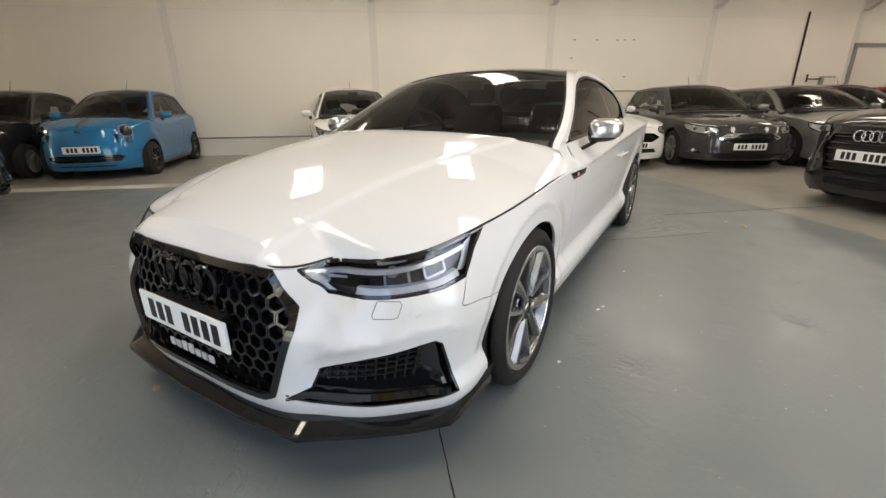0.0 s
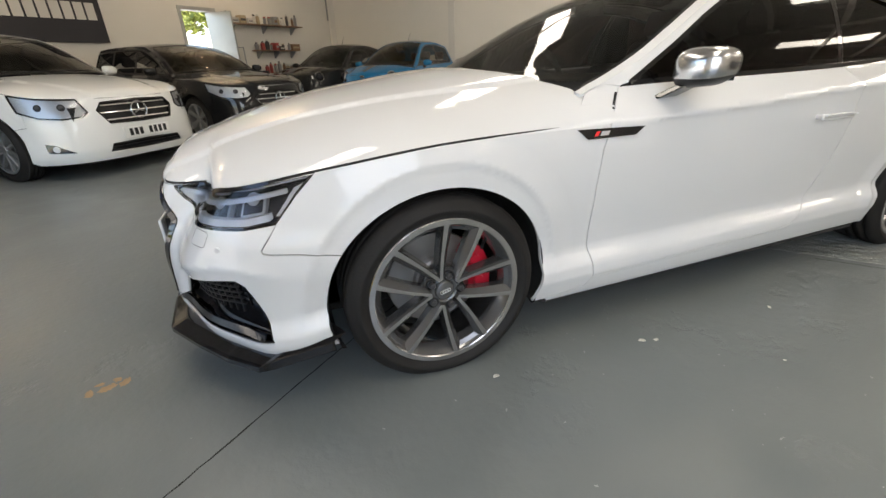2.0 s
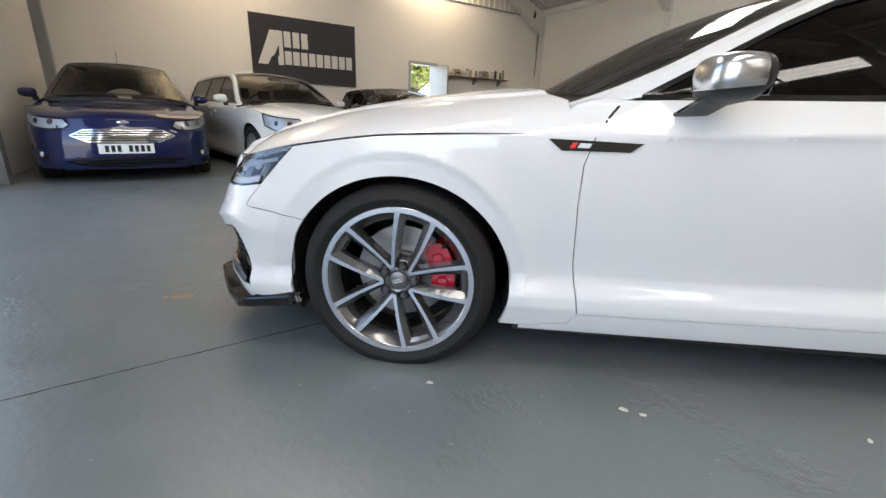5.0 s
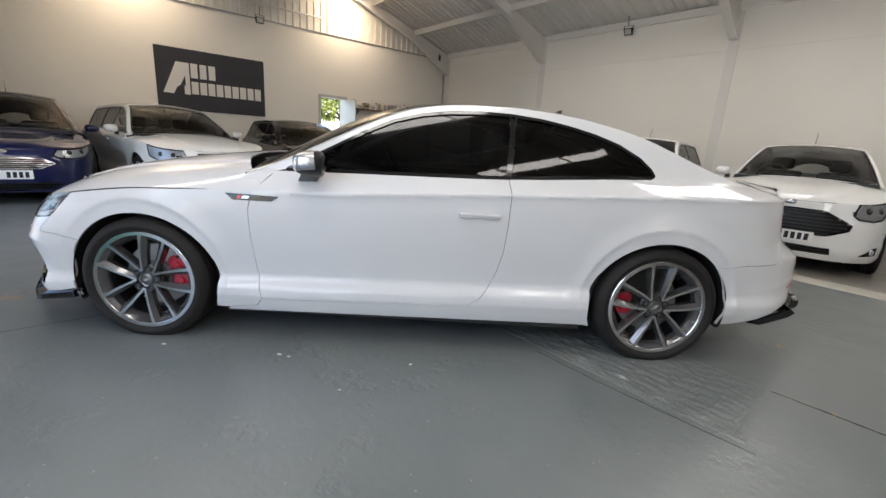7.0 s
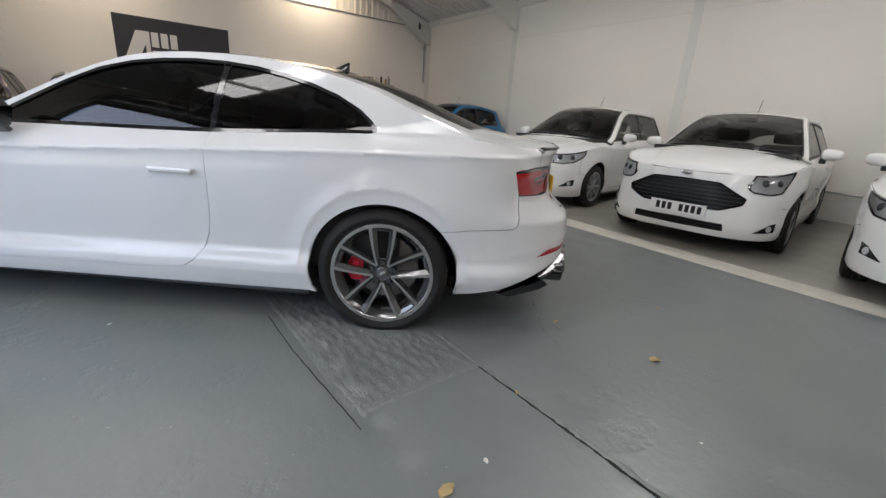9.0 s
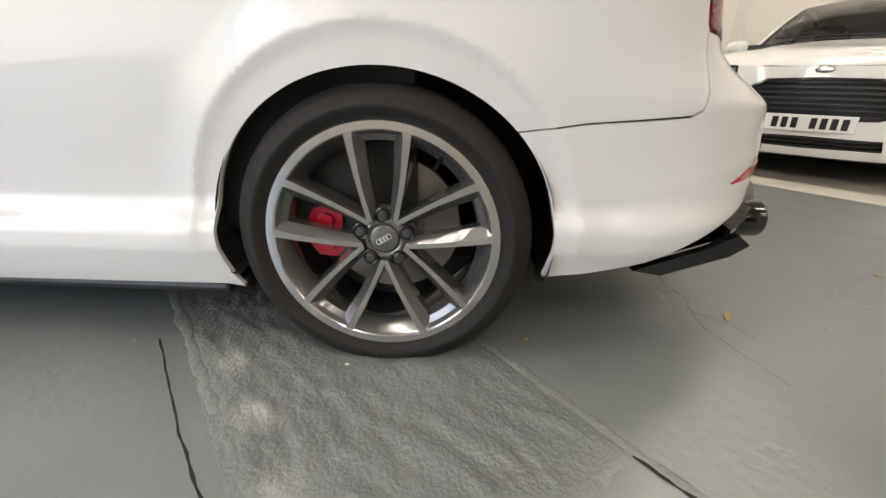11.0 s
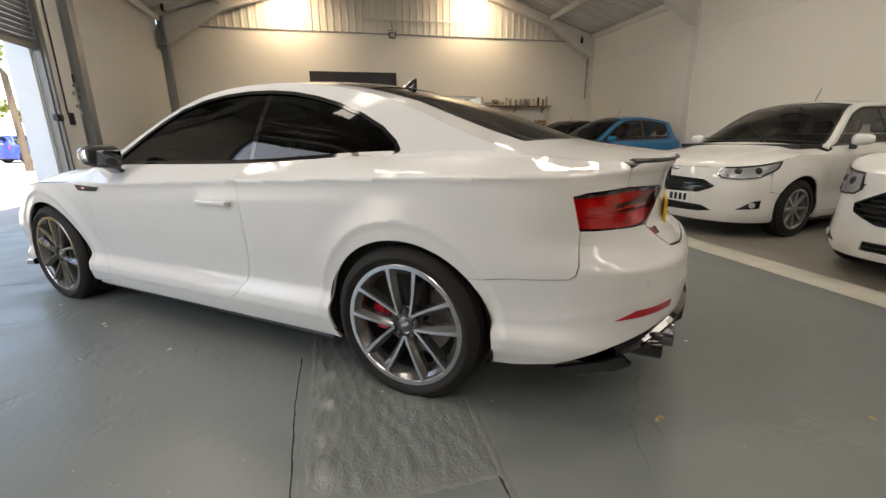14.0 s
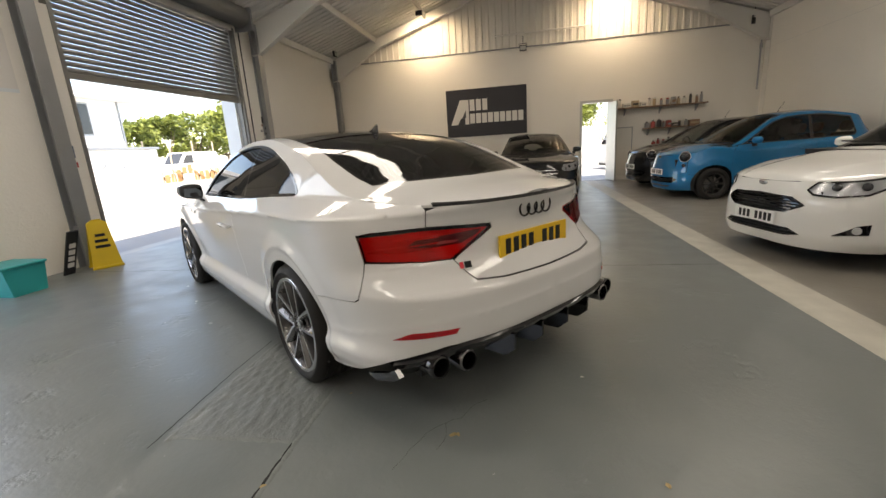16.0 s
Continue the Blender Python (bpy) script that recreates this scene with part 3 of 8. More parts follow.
# ---- wheels ----
def tyre_mesh(R, rim, width, treads=True):
    """Tyre round the y axis, outer face towards -y, from y = 0 inwards."""
    sh = R - 0.018
    prof = [(rim - 0.012, 0.022), (rim + 0.002, 0.008), (rim + 0.010, 0.004), (rim + 0.012, 0.001), (rim + 0.022, -0.002), (rim + 0.026, -0.004), (rim + 0.030, -0.003), (sh - 0.012, 0.002), (sh - 0.008, 0.005), (sh, 0.010), (R - 0.006, 0.020), (R, 0.034)]
    g = width / 5
    for k in range(1, 5):
        y = k * g
        prof += [(R, y - 0.006), (R - 0.007, y - 0.004), (R - 0.007, y + 0.004), (R, y + 0.006)]
    prof += [(R, width - 0.034), (R - 0.006, width - 0.02), (sh, width - 0.01), (rim + 0.012, width), (rim - 0.012, width - 0.02)]
    return lathe(prof, 96)


def make_wheel(name, label, turn, caliper_at, R=0.331, parent_m=None, side=-1):
    """A twin-spoke alloy wheel, its outer face at y = 0 and pointing to -y."""
    w = empty(name, label, "wheel")
    tv, tf = tyre_mesh(R, 0.266, 0.25)
    tyre = part("tyre", ([(x, y, max(z, -0.3165)) for x, y, z in tv], tf), RUBBER, w, "black road tyre with worn sidewall", smooth=True)
    r0 = 0.006
    lip = part("rim_lip", lathe([(0.2435, r0 + 0.003), (0.2465, r0), (0.263, r0), (0.2665, r0 + 0.003), (0.2665, r0 + 0.012), (0.258, r0 + 0.022)], 96), RIM_CUT, w, "polished rim edge", smooth=False)
    part("barrel", lathe([(0.2440, r0 + 0.0025), (0.239, r0 + 0.008), (0.222, r0 + 0.040), (0.214, r0 + 0.052), (0.228, r0 + 0.075), (0.232, r0 + 0.20)], 96), RIM_GREY, w, "graphite rim barrel", smooth=True)

    def polar(r, deg, y):
        return (r * math.cos(radians(deg)), y, r * math.sin(radians(deg)))

    rings = ((0.050, 35.0, 0.007), (0.075, 27.5, 0.0065), (0.110, 22.6, 0.0063), (0.150, 19.4, 0.0066), (0.175, 17.8, 0.0075), (0.205, 16.4, 0.0085), (0.235, 15.2, 0.0095), (0.256, 14.2, 0.0125))
    spin = Matrix.Rotation(radians(-turn), 4, "Y")
    for pair in range(5):
        for sg in (-1, 1):
            spoke_v, spoke_f, cut_v, cut_f, base_s, base_c = [], [], [], [], 0, 0
            for i, (r, deg, hw) in enumerate(rings):
                mid = 90 + 72 * pair
                at = mid + sg * deg
                dw = math.degrees(hw / r)
                dish = r0 + 0.020 * (1 - (r / 0.256)) ** 1.2          # the face falls back towards the hub
                o, n = at + sg * dw * 0.75, at - sg * dw
                bev = math.degrees((0.010 + 0.010 * min(1, r / 0.2)) / r)
                inn = n - sg * bev if r > 0.07 else n - sg * bev * 0.5
                back = dish + 0.050
                cut_v += [polar(r, o, dish), polar(r, n, dish)]
                spoke_v += [polar(r, o, dish + 0.0004), polar(r, n, dish + 0.0004), polar(r, inn, dish + 0.020), polar(r, inn, back), polar(r, o + sg * math.degrees(0.006 / r), back), polar(r, o + sg * math.degrees(0.003 / r), dish + 0.012)]
            for i in range(len(rings) - 1):
                a, b = base_c + 2 * i, base_c + 2 * i + 2
                cut_f.append((a, a + 1, b + 1, b) if sg > 0 else (a, b, b + 1, a + 1))
                for j in range(6):
                    p, q = base_s + 6 * i + j, base_s + 6 * i + (j + 1) % 6
                    spoke_f.append((p, q, q + 6, p + 6) if sg > 0 else (p, p + 6, q + 6, q))
            e = base_s + 6 * (len(rings) - 1)
            spoke_f += [tuple(range(base_s, base_s + 6)), tuple(range(e, e + 6))]
            sp = part("spoke", (spoke_v, spoke_f), RIM_GREY, w, "graphite spoke with machined face", spin)
            part("spoke_face", (cut_v, cut_f), RIM_CUT, sp, "machined spoke face")
    # webs that close the outer end of each pair
    for pair in range(5):
        bm = bmesh.new()
        mid = 90 + 72 * pair
        a, b = [], []
        for deg in np.linspace(-15, 15, 8):
            a.append(bm.verts.new(polar(0.250, mid + deg, r0 + 0.004)))
            b.append(bm.verts.new(polar(0.222, mid + deg * 0.8, r0 + 0.024)))
        c = [bm.verts.new(polar(0.216, mid + deg * 0.8, r0 + 0.06)) for deg in np.linspace(-15, 15, 8)]
        for i in range(7):
            bm.faces.new((a[i], a[i + 1], b[i + 1], b[i]))
            bm.faces.new((b[i], b[i + 1], c[i + 1], c[i]))
        part("spoke_web", bm, RIM_GREY, w, "", spin)
    hub = part("hub", lathe([(0.0, r0 + 0.030), (0.036, r0 + 0.030), (0.039, r0 + 0.024), (0.046, r0 + 0.026), (0.052, r0 + 0.032), (0.074, r0 + 0.040), (0.078, r0 + 0.06), (0.0, r0 + 0.07)], 48), RIM_GREY, w, "graphite hub", spin, smooth=True)
    cap = part("centre_cap", lathe([(0.0, r0 + 0.0225), (0.029, r0 + 0.0225), (0.033, r0 + 0.0245), (0.035, r0 + 0.032)], 40), RIM_GREY, hub, "grey centre cap", smooth=True)
    bm = bmesh.new()
    for k in range(4):
        ring(bm, ((k - 1.5) * 0.0074, r0 + 0.022, (k - 1.5) * 0.0043), 0.0060, 0.0009, n=20, k=6)
    part("cap_rings", bm, LAMP_SILVER, hub, "fine silver rings")
    for k in range(5):
        c = Vector(polar(0.056, 90 + 72 * k, r0 + 0.027))
        bm = bmesh.new()
        ring(bm, c + Vector((0, -0.002, 0)), 0.0168, 0.0022, n=24, k=8)
        rod(bm, c + Vector((0, 0.014, 0)), c + Vector((0, 0.001, 0)), 0.0155, 20)
        bolt = part("wheel_bolt", bm, BLACKG, w, "gloss black bolt seat", spin)
        bm = bmesh.new()
        rod(bm, c + Vector((0, 0.004, 0)), c + Vector((0, -0.009, 0)), 0.0112, 16, 0.0108)
        rod(bm, c + Vector((0, -0.009, 0)), c + Vector((0, -0.012, 0)), 0.0108, 16, 0.0080)
        part("bolt_cap", bm, BOLT, bolt, "dark grey bolt cap", smooth=False)
    bm = bmesh.new()
    rod(bm, polar(0.215, 90 - 36, r0 + 0.075), polar(0.19, 90 - 36, r0 + 0.052), 0.006, 10)
    part("valve", bm, BLACK, w, "", spin)
    # brake
    disc = part("brake_disc", lathe([(0.0, 0.115), (0.070, 0.112), (0.078, 0.118), (0.082, 0.135), (0.100, 0.137), (0.170, 0.137), (0.172, 0.139), (0.172, 0.165), (0.08, 0.168), (0, 0.168)], 72), DISC, w, "bare steel brake disc", smooth=False)
    bm = bmesh.new()
    span = 34 if caliper_at < 90 else 22
    pts_o, pts_i = [], []
    outline = [(0.118, -span), (0.150, -span - 4), (0.186, -span + 3), (0.196, -span + 12), (0.198, 0), (0.196, span - 12), (0.186, span - 3), (0.150, span + 4), (0.118, span), (0.112, 0)]
    a = [bm.verts.new(polar(r, caliper_at + d, 0.086)) for r, d in outline]
    b = [bm.verts.new(polar(r + 0.004, caliper_at + d, 0.17)) for r, d in outline]
    f = bm.faces.new(a)
    for k in range(len(a)):
        j = (k + 1) % len(a)
        bm.faces.new((a[k], b[k], b[j], a[j]))
    bmesh.ops.inset_region(bm, faces=[f], thickness=0.012, depth=0.012)
    cal = part("brake_caliper", bm, CALIPER, w, "red painted brake caliper")
    for k in range(2):
        bm = bmesh.new()
        c = Vector(polar(0.150, caliper_at + (k - 0.5) * span, 0.086))
        rod(bm, c, c - Vector((0, 0.010, 0)), 0.020, 18, 0.017)
        part("piston_boss", bm, CALIPER, cal)
    return w


# ---- the white coupe ----
PLATE_MARKS = (-0.222, -0.166, -0.110, -0.054, 0.052, 0.108, 0.164)      # where the plate's bars stand


def make_coupe():
    car = empty("car_coupe", "glossy white two-door coupe with black roof and twin-spoke wheels", "car")
    FA, RA = -1.3825, 1.3825
    hollow, swell = spl((0.20, 0.015), (0.30, 0.030), (0.37, 0.040), (0.50, 0.055), (0.56, 0.075), (0.60, 0.090), (0.67, 0.098), (0.72, 0.105)), spl((0.15, 1.3), (0.30, 1.3), (0.46, 0.8), (0.555, 0.9), (0.63, 0.25), (0.70, 0.0))
    middle = spl((0.55, 0.545), (0.72, 0.625))

    def nose_dent(a, z):
        """Hollow between the grille and the headlights, and the fuller corner under the lamp's outer end."""
        c = a - middle(z)
        return hollow(z) * np.exp(-0.5 * (c / np.where(c < 0, 0.065, 0.100)) ** 2) - 0.035 * swell(z) * np.exp(-0.5 * ((a - 0.965) / 0.09) ** 2)

    sk = Skin(xf=-2.285, xr=2.42, hw=0.923, lf=0.98, nf=2.6, lr=0.75, nr=2.9,
        low=spl((0.10, 0.11), (0.165, 0.050), (0.20, 0.034), (0.245, 0.020), (0.275, 0.0130), (0.305, 0.0145), (0.372, 0.0480), (0.384, 0.0500), (0.40, 0.0485), (0.45, 0.041), (0.60, 0.015), (0.70, 0.004), (0.765, 0.0), (0.805, 0.001), (0.85, 0.007)),
        feats=lambda k: [
            ([k.X(x) for x in np.linspace(-0.80, 2.05, 40)], [float(k.crease(x)) for x in np.linspace(-0.80, 2.05, 40)], 0.018, 0.050, 0.020, 0.25),
            ([0.46, 0.52, 0.58, 0.70, 0.84, 0.90, 1.02], [0.33, 0.395, 0.435, 0.472, 0.500, 0.502, 0.470], 0.014, 0.050, 0.018, 0.12),
            ([k.X(1.76), k.X(1.95), k.YR(0.70), k.YR(0.5), k.end], [0.425, 0.435, 0.505, 0.520, 0.522], 0.005, 0.020, 0.045, 0.06)],
        crown=0.85, fold=0.009, lip=0.014, dent=nose_dent, full=spl((-1.25, 0.0), (-1.05, 0.18), (-0.90, 0.40), (-0.74, 0.45)), wide=spl((-2.285, 0.40), (-2.24, 0.44), (-2.17, 0.51), (-2.09, 0.585), (-2.0, 0.69), (-1.9, 0.80), (-1.75, 0.87), (-1.4, 0.921), (-0.7, 0.922)),
        crease=spl((-2.285, 0.680), (-2.22, 0.680), (-2.15, 0.685), (-2.0, 0.705), (-1.73, 0.760), (-1.36, 0.808), (-0.94, 0.822), (-0.6, 0.830), (0.5, 0.884), (1.6, 0.930), (2.1, 0.940), (2.42, 0.945)),
        glass=spl((-2.3, 0.86), (-1.2, 0.905), (-0.7, 0.934), (0.5, 0.962), (1.3, 1.002), (1.7, 1.005), (2.1, 0.985), (2.42, 0.98)),
        inset=spl((-1.2, 0.10), (-0.7, 0.105), (0.3, 0.10), (1.0, 0.125), (1.35, 0.165), (1.9, 0.20), (2.42, 0.18)), lean=0.24, bow=0.78, taper=lambda x, z: 0.030 * np.clip((x - 1.55) / 0.25, 0, 1) * np.clip((0.42 - z) / 0.16, 0, 1),
        front=spl((0.10, 0.08), (0.165, 0.035), (0.20, 0.015), (0.26, 0.0), (0.36, 0.0), (0.46, 0.008), (0.55, 0.013), (0.62, 0.026), (0.69, 0.052), (0.78, 0.11)),
        rear=spl((0.15, 0.18), (0.25, 0.10), (0.34, 0.035), (0.43, 0.004), (0.50, 0.0), (0.598, 0.003), (0.612, 0.008), (0.632, 0.032), (0.69, 0.088), (0.74, 0.115), (0.86, 0.118), (0.92, 0.105), (0.96, 0.085), (1.0, 0.085)),
        corner_f=spl((0.12, -0.035), (0.20, -0.045), (0.28, -0.055), (0.36, -0.062), (0.46, -0.078), (0.54, -0.058), (0.62, -0.042), (0.77, 0.0), (0.95, 0.0)),
        corner_r=spl((0.15, 0.02), (0.30, -0.02), (0.50, 0.0), (0.62, 0.01), (0.72, 0.06), (0.87, 0.095), (1.0, 0.12)),
        edge=spl((-1.2, 0.84), (-1.0, 0.875), (-0.80, 0.930), (-0.60, 1.010), (-0.42, 1.102), (-0.25, 1.190), (-0.11, 1.255), (0.03, 1.300), (0.20, 1.326), (0.36, 1.334), (0.53, 1.333), (0.84, 1.306), (1.10, 1.256), (1.28, 1.205), (1.486, 1.122), (1.674, 1.048), (1.815, 1.008), (1.95, 0.992), (2.2, 0.976), (2.42, 0.966)),
        mid=spl((-1.10, 0.86), (-1.0, 0.925), (-0.87, 0.995), (-0.6, 1.145), (-0.4, 1.245), (-0.13, 1.335), (0.05, 1.360), (0.25, 1.372), (0.53, 1.376), (0.87, 1.352), (1.13, 1.302), (1.31, 1.257), (1.51, 1.190), (1.73, 1.108), (1.92, 1.045), (2.15, 1.012), (2.33, 0.988)),
        hood_mid=spl((-2.285, 0.690), (-2.23, 0.722), (-2.15, 0.762), (-2.0, 0.815), (-1.73, 0.888), (-1.39, 0.948), (-1.07, 0.988), (-0.80, 1.0)),
        axles=(FA, RA))
    X, YF, YR, B, H, Tp = sk.X, sk.YF, sk.YR, sk.belt, sk.hood, sk.top
    AR, AZ = 0.380, 0.318                   # wheel arches, a little wider than high
    half_folds = [list(zip(us, zs)) for us, zs, *_ in sk.feats] + [[(X(ax + r * math.cos(t)), 0.322 + r * math.sin(t)) for t in np.linspace(-0.2, 3.34, 60)] for ax in (FA, RA) for r in (0.432, 0.412)]
    folds = half_folds + [[(-a, b) for a, b in ln] for ln in half_folds] + [[(2 * sk.end - a, b) for a, b in ln] for ln in half_folds]

    def arc(cx, cz, r, a0, a1, n=28):
        return [(cx + r * math.cos(radians(a)), AZ + 0.362 * math.sin(radians(a))) for a in np.linspace(a0, a1, n)]

    def S(pts):
        return [(X(x), z) for x, z in pts]

    def mirror(loop):
        return [(-a, b) for a, b in loop][::-1]

    def both(half):
        """A loop across the car's middle from its left half, given from middle to middle."""
        return half + [(-a, b) for a, b in half[::-1] if a > 1e-6]

    def crease_line(x0, x1, n=24):
        return [(x, float(sk.crease(x)) - 0.002) for x in np.linspace(x0, x1, n)]

    # --- front bumper with grille opening
    lamp_low = [(0.497, 0.670), (0.530, 0.630), (0.582, 0.594), (0.700, 0.596)] + S([(-1.93, 0.611), (-1.852, 0.626)])
    shut_f = S([(-1.852, 0.626), (-1.876, 0.580), (-1.887, 0.560), (-1.884, 0.550), (-1.868, 0.546), (-1.80, 0.538), (-1.70, 0.517)])
    hood_front = [(YF(y), float(sk.crease(np.interp(YF(y), sk.u, sk.cx))) - 0.003) for y in np.linspace(0.0, 0.487, 10)]
    grille = [(0.0, 0.672), (YF(0.30), 0.670), (YF(0.415), 0.666), (YF(0.435), 0.640), (YF(0.478), 0.56), (YF(0.470), 0.50), (YF(0.395), 0.275), (YF(0.360), 0.258), (0.0, 0.250)]
    fog = [(0.440, 0.266), (0.520, 0.304), (0.552, 0.372), (0.70, 0.425), (0.84, 0.456), (0.882, 0.462), (0.905, 0.445), (0.935, 0.350), (0.957, 0.256), (0.90, 0.248), (0.70, 0.246), (0.52, 0.250)]
    half = [(0.0, 0.196)] + [(u, 0.196) for u in np.linspace(0.1, X(-1.95), 12)] + S([(-1.85, 0.198), (-1.755, 0.200)]) + S(arc(FA, 0.331, AR, 199, 146.7, 12)) + shut_f[::-1][1:] + lamp_low[::-1][1:] + hood_front[::-1]
    bumper = panel("front_bumper", WHITE_PAINT, car, B, [both(half), both(grille), fog, mirror(fog)], "glossy white front bumper", step=0.014, folds=folds)
    for lp in (fog, mirror(fog)):
        vent = panel("fog_vent", BLACKG, bumper, B, [lp], "gloss black lower intake", rim=0.0, off=-0.045, gap=0)
        strip("vent_frame", BLACKG, vent, B, lp, 0.010, -0.010, True, thick=0.006)
        c = np.array(lp)
        sg = 1 if c[:, 0].mean() > 0 else -1
        # honeycomb bars and the blade under it
        for k in range(5):
            z = 0.325 + 0.022 * k
            line = [(sg * u, z + 0.10 * (u - 0.56)) for u in np.linspace(0.560 + 0.012 * max(0, k - 1), 0.855, 8)]
            strip("vent_bar", BLACK, vent, B, line, 0.005, -0.034, thick=0.010)
        for k in range(10):
            u = 0.565 + 0.030 * k
            strip("vent_rib", BLACK, vent, B, [(sg * u, 0.318), (sg * (u + 0.012), 0.372 + 0.012 * k if k < 5 else 0.432)], 0.005, -0.034, thick=0.008)
        line = [(sg * 0.436, 0.266)] + [(sg * u, 0.278) for u in np.linspace(0.50, 0.87, 8)] + [(sg * 0.93, 0.268)]
        strip("vent_blade", BLACKG, vent, B, line, 0.022, -0.010, thick=0.010)
    for sg in (1, -1):
        lp = [(sg * a, b) for a, b in ((0.722, 0.548), (0.775, 0.547), (0.787, 0.552), (0.802, 0.586), (0.796, 0.593), (0.742, 0.595), (0.734, 0.590), (0.718, 0.556))]
        strip("washer_cover_line", SEAM, bumper, B, lp if sg > 0 else lp[::-1], 0.0022, 0.0006, True)
        bm = bmesh.new()
        p = B(sg * 0.842, 0.550)
        n = B(sg * 0.842, 0.550, 0.01) - p
        n = Vector(n).normalized()
        rod(bm, Vector(p) - n * 0.004, Vector(p) + n * 0.0015, 0.010, 18)
        part("parking_sensor", bm, WHITE_PAINT, bumper, "round parking sensor")
    # grille
    gr = panel("grille", BLACK, car, B, [both(grille)], "black honeycomb grille", rim=0.0, off=-0.07, gap=0)
    strip("grille_frame", BLACKG, gr, B, both(grille), 0.022, -0.012, True, "gloss black frame", 0.016)
    hv, hf = [], []
    lp = [both(grille)]
    dz = 0.047
    for row in range(10):
        for col in range(-11, 12):
            cu, cz = (col + 0.5 * (row % 2)) * 0.056, 0.262 + row * dz * 0.93
            hexa = [(cu + 0.031 * math.cos(radians(a)), cz + 0.031 * math.sin(radians(a))) for a in range(30, 390, 60)]
            if inside(np.array([(cu, cz)]), lp)[0]:
                b0 = len(hv)
                for rr, off in ((1.0, -0.030), (0.80, -0.030), (0.74, -0.062), (1.0, -0.062)):
                    q = np.array([(cu + (a - cu) * rr, cz + (b - cz) * rr) for a, b in hexa])
                    hv += B(q[:, 0], np.clip(q[:, 1], 0.255, 0.668), off).tolist()
                for k in range(6):
                    j = (k + 1) % 6
                    for m in range(2):
                        hf.append((b0 + 6 * m + k, b0 + 6 * m + j, b0 + 6 * m + 6 + j, b0 + 6 * m + 6 + k))
    part("grille_honeycomb", (hv, hf), BLACKG, gr, "gloss black honeycomb mesh")
    for k in range(4):
        bm = bmesh.new()
        ring(bm, (-2.256, (k - 1.5) * 0.082, 0.590), 0.055, 0.008, "x", 32, 8)
        part("emblem_ring", bm, BLACKG, gr, "gloss black emblem ring")
    plate = part("number_plate", boxes(((-2.300, -0.26, 0.388), (-2.290, 0.26, 0.499)), bevel=0.003), PLATE_W, gr, "white plate with dark bars")
    for q0 in PLATE_MARKS:
        part("plate_bar", boxes(((-2.3015, q0, 0.408), (-2.300, q0 + 0.036, 0.480))), BLACK, plate)
    part("plate_holder", boxes(((-2.290, -0.20, 0.40), (-2.225, 0.20, 0.49))), BLACK, gr)
    for k in range(7):
        y = -0.135 + 0.040 * k
        part("script_bar", boxes(((-2.290, y, 0.306), (-2.284, y + 0.028, 0.334 + 0.008 * (k in (3, 4)))), bevel=0.002), LAMP_SILVER, gr, "silver script mark as a plain bar")
    # splitter under the bumper
    rows = []
    for (ox, oy), (ix, iy), zb, zt in zip(
            dense([(-2.322, 0.0), (-2.316, 0.28), (-2.295, 0.505), (-2.290, 0.520), (-2.19, 0.662), (-2.09, 0.790), (-1.995, 0.884), (-1.960, 0.896), (-1.774, 0.920)], 9)[:9],
            [(-2.20, 0.0), (-2.20, 0.26), (-2.15, 0.50), (-2.14, 0.53), (-2.08, 0.62), (-1.99, 0.72), (-1.90, 0.80), (-1.87, 0.82), (-1.76, 0.84)],
            (0.158, 0.158, 0.158, 0.158, 0.158, 0.158, 0.160, 0.168, 0.200), (0.180, 0.180, 0.182, 0.182, 0.182, 0.184, 0.188, 0.205, 0.238)):
        rows.append([(ix, iy, zt + 0.022), (ox + 0.050, oy - 0.012, zt + 0.016), (ox + 0.010, oy - 0.003, zt), (ox, oy, zt - 0.006), (ox, oy, zb + 0.004), (ox + 0.012, oy - 0.004, zb), (ix, iy, zb - 0.004)])
    rows = [[(x, -y, z) for x, y, z in row] for row in rows[:0:-1]] + rows
    vs = [v for row in rows for v in row]
    fs = [(7 * k + j, 7 * k + (j + 1) % 7, 7 * k + 7 + (j + 1) % 7, 7 * k + 7 + j) for k in range(len(rows) - 1) for j in range(7)]
    part("front_splitter", (vs, fs + [tuple(range(7)), tuple(range(7 * len(rows) - 7, 7 * len(rows)))]), BLACKG, car, "gloss black angular front splitter")

    # --- hood
    x_end = lambda v: -1.02 + 0.275 * (abs(v) / 0.65) ** 2.6
    lp = [(0.012, v) for v in np.linspace(-0.65, 0.65, 40)] + [(sk.q_of(x_end(v)), v) for v in np.linspace(0.65, -0.65, 40)]
    k = int(np.argmax(sk.hx > 0))
    hood_folds = [[(sk.q_of(x), s_ * 0.65 * (0.34 + 0.30 * (x + 2.285) / 1.4 + d) / float(np.interp(x, sk.hx[:k], sk.hy[:k]))) for x in np.linspace(-2.20, -1.08, 50)] for s_ in (-1, 1) for d in (-0.009, 0.009)]
    panel("hood", WHITE_PAINT, car, sk.hood_q, [lp], "glossy white hood with two soft creases", step=0.010, gap=0.0, edge_step=0.008, rim=0.010, folds=hood_folds)
    # dark gap under the hood's edge
    line = [(u, float(sk.crease(np.interp(abs(u), sk.u, sk.cx))) - 0.001) for u in np.linspace(-X(-0.9), X(-0.9), 160)]
    strip("hood_gap", DARK, car, B, line, 0.011, -0.003)

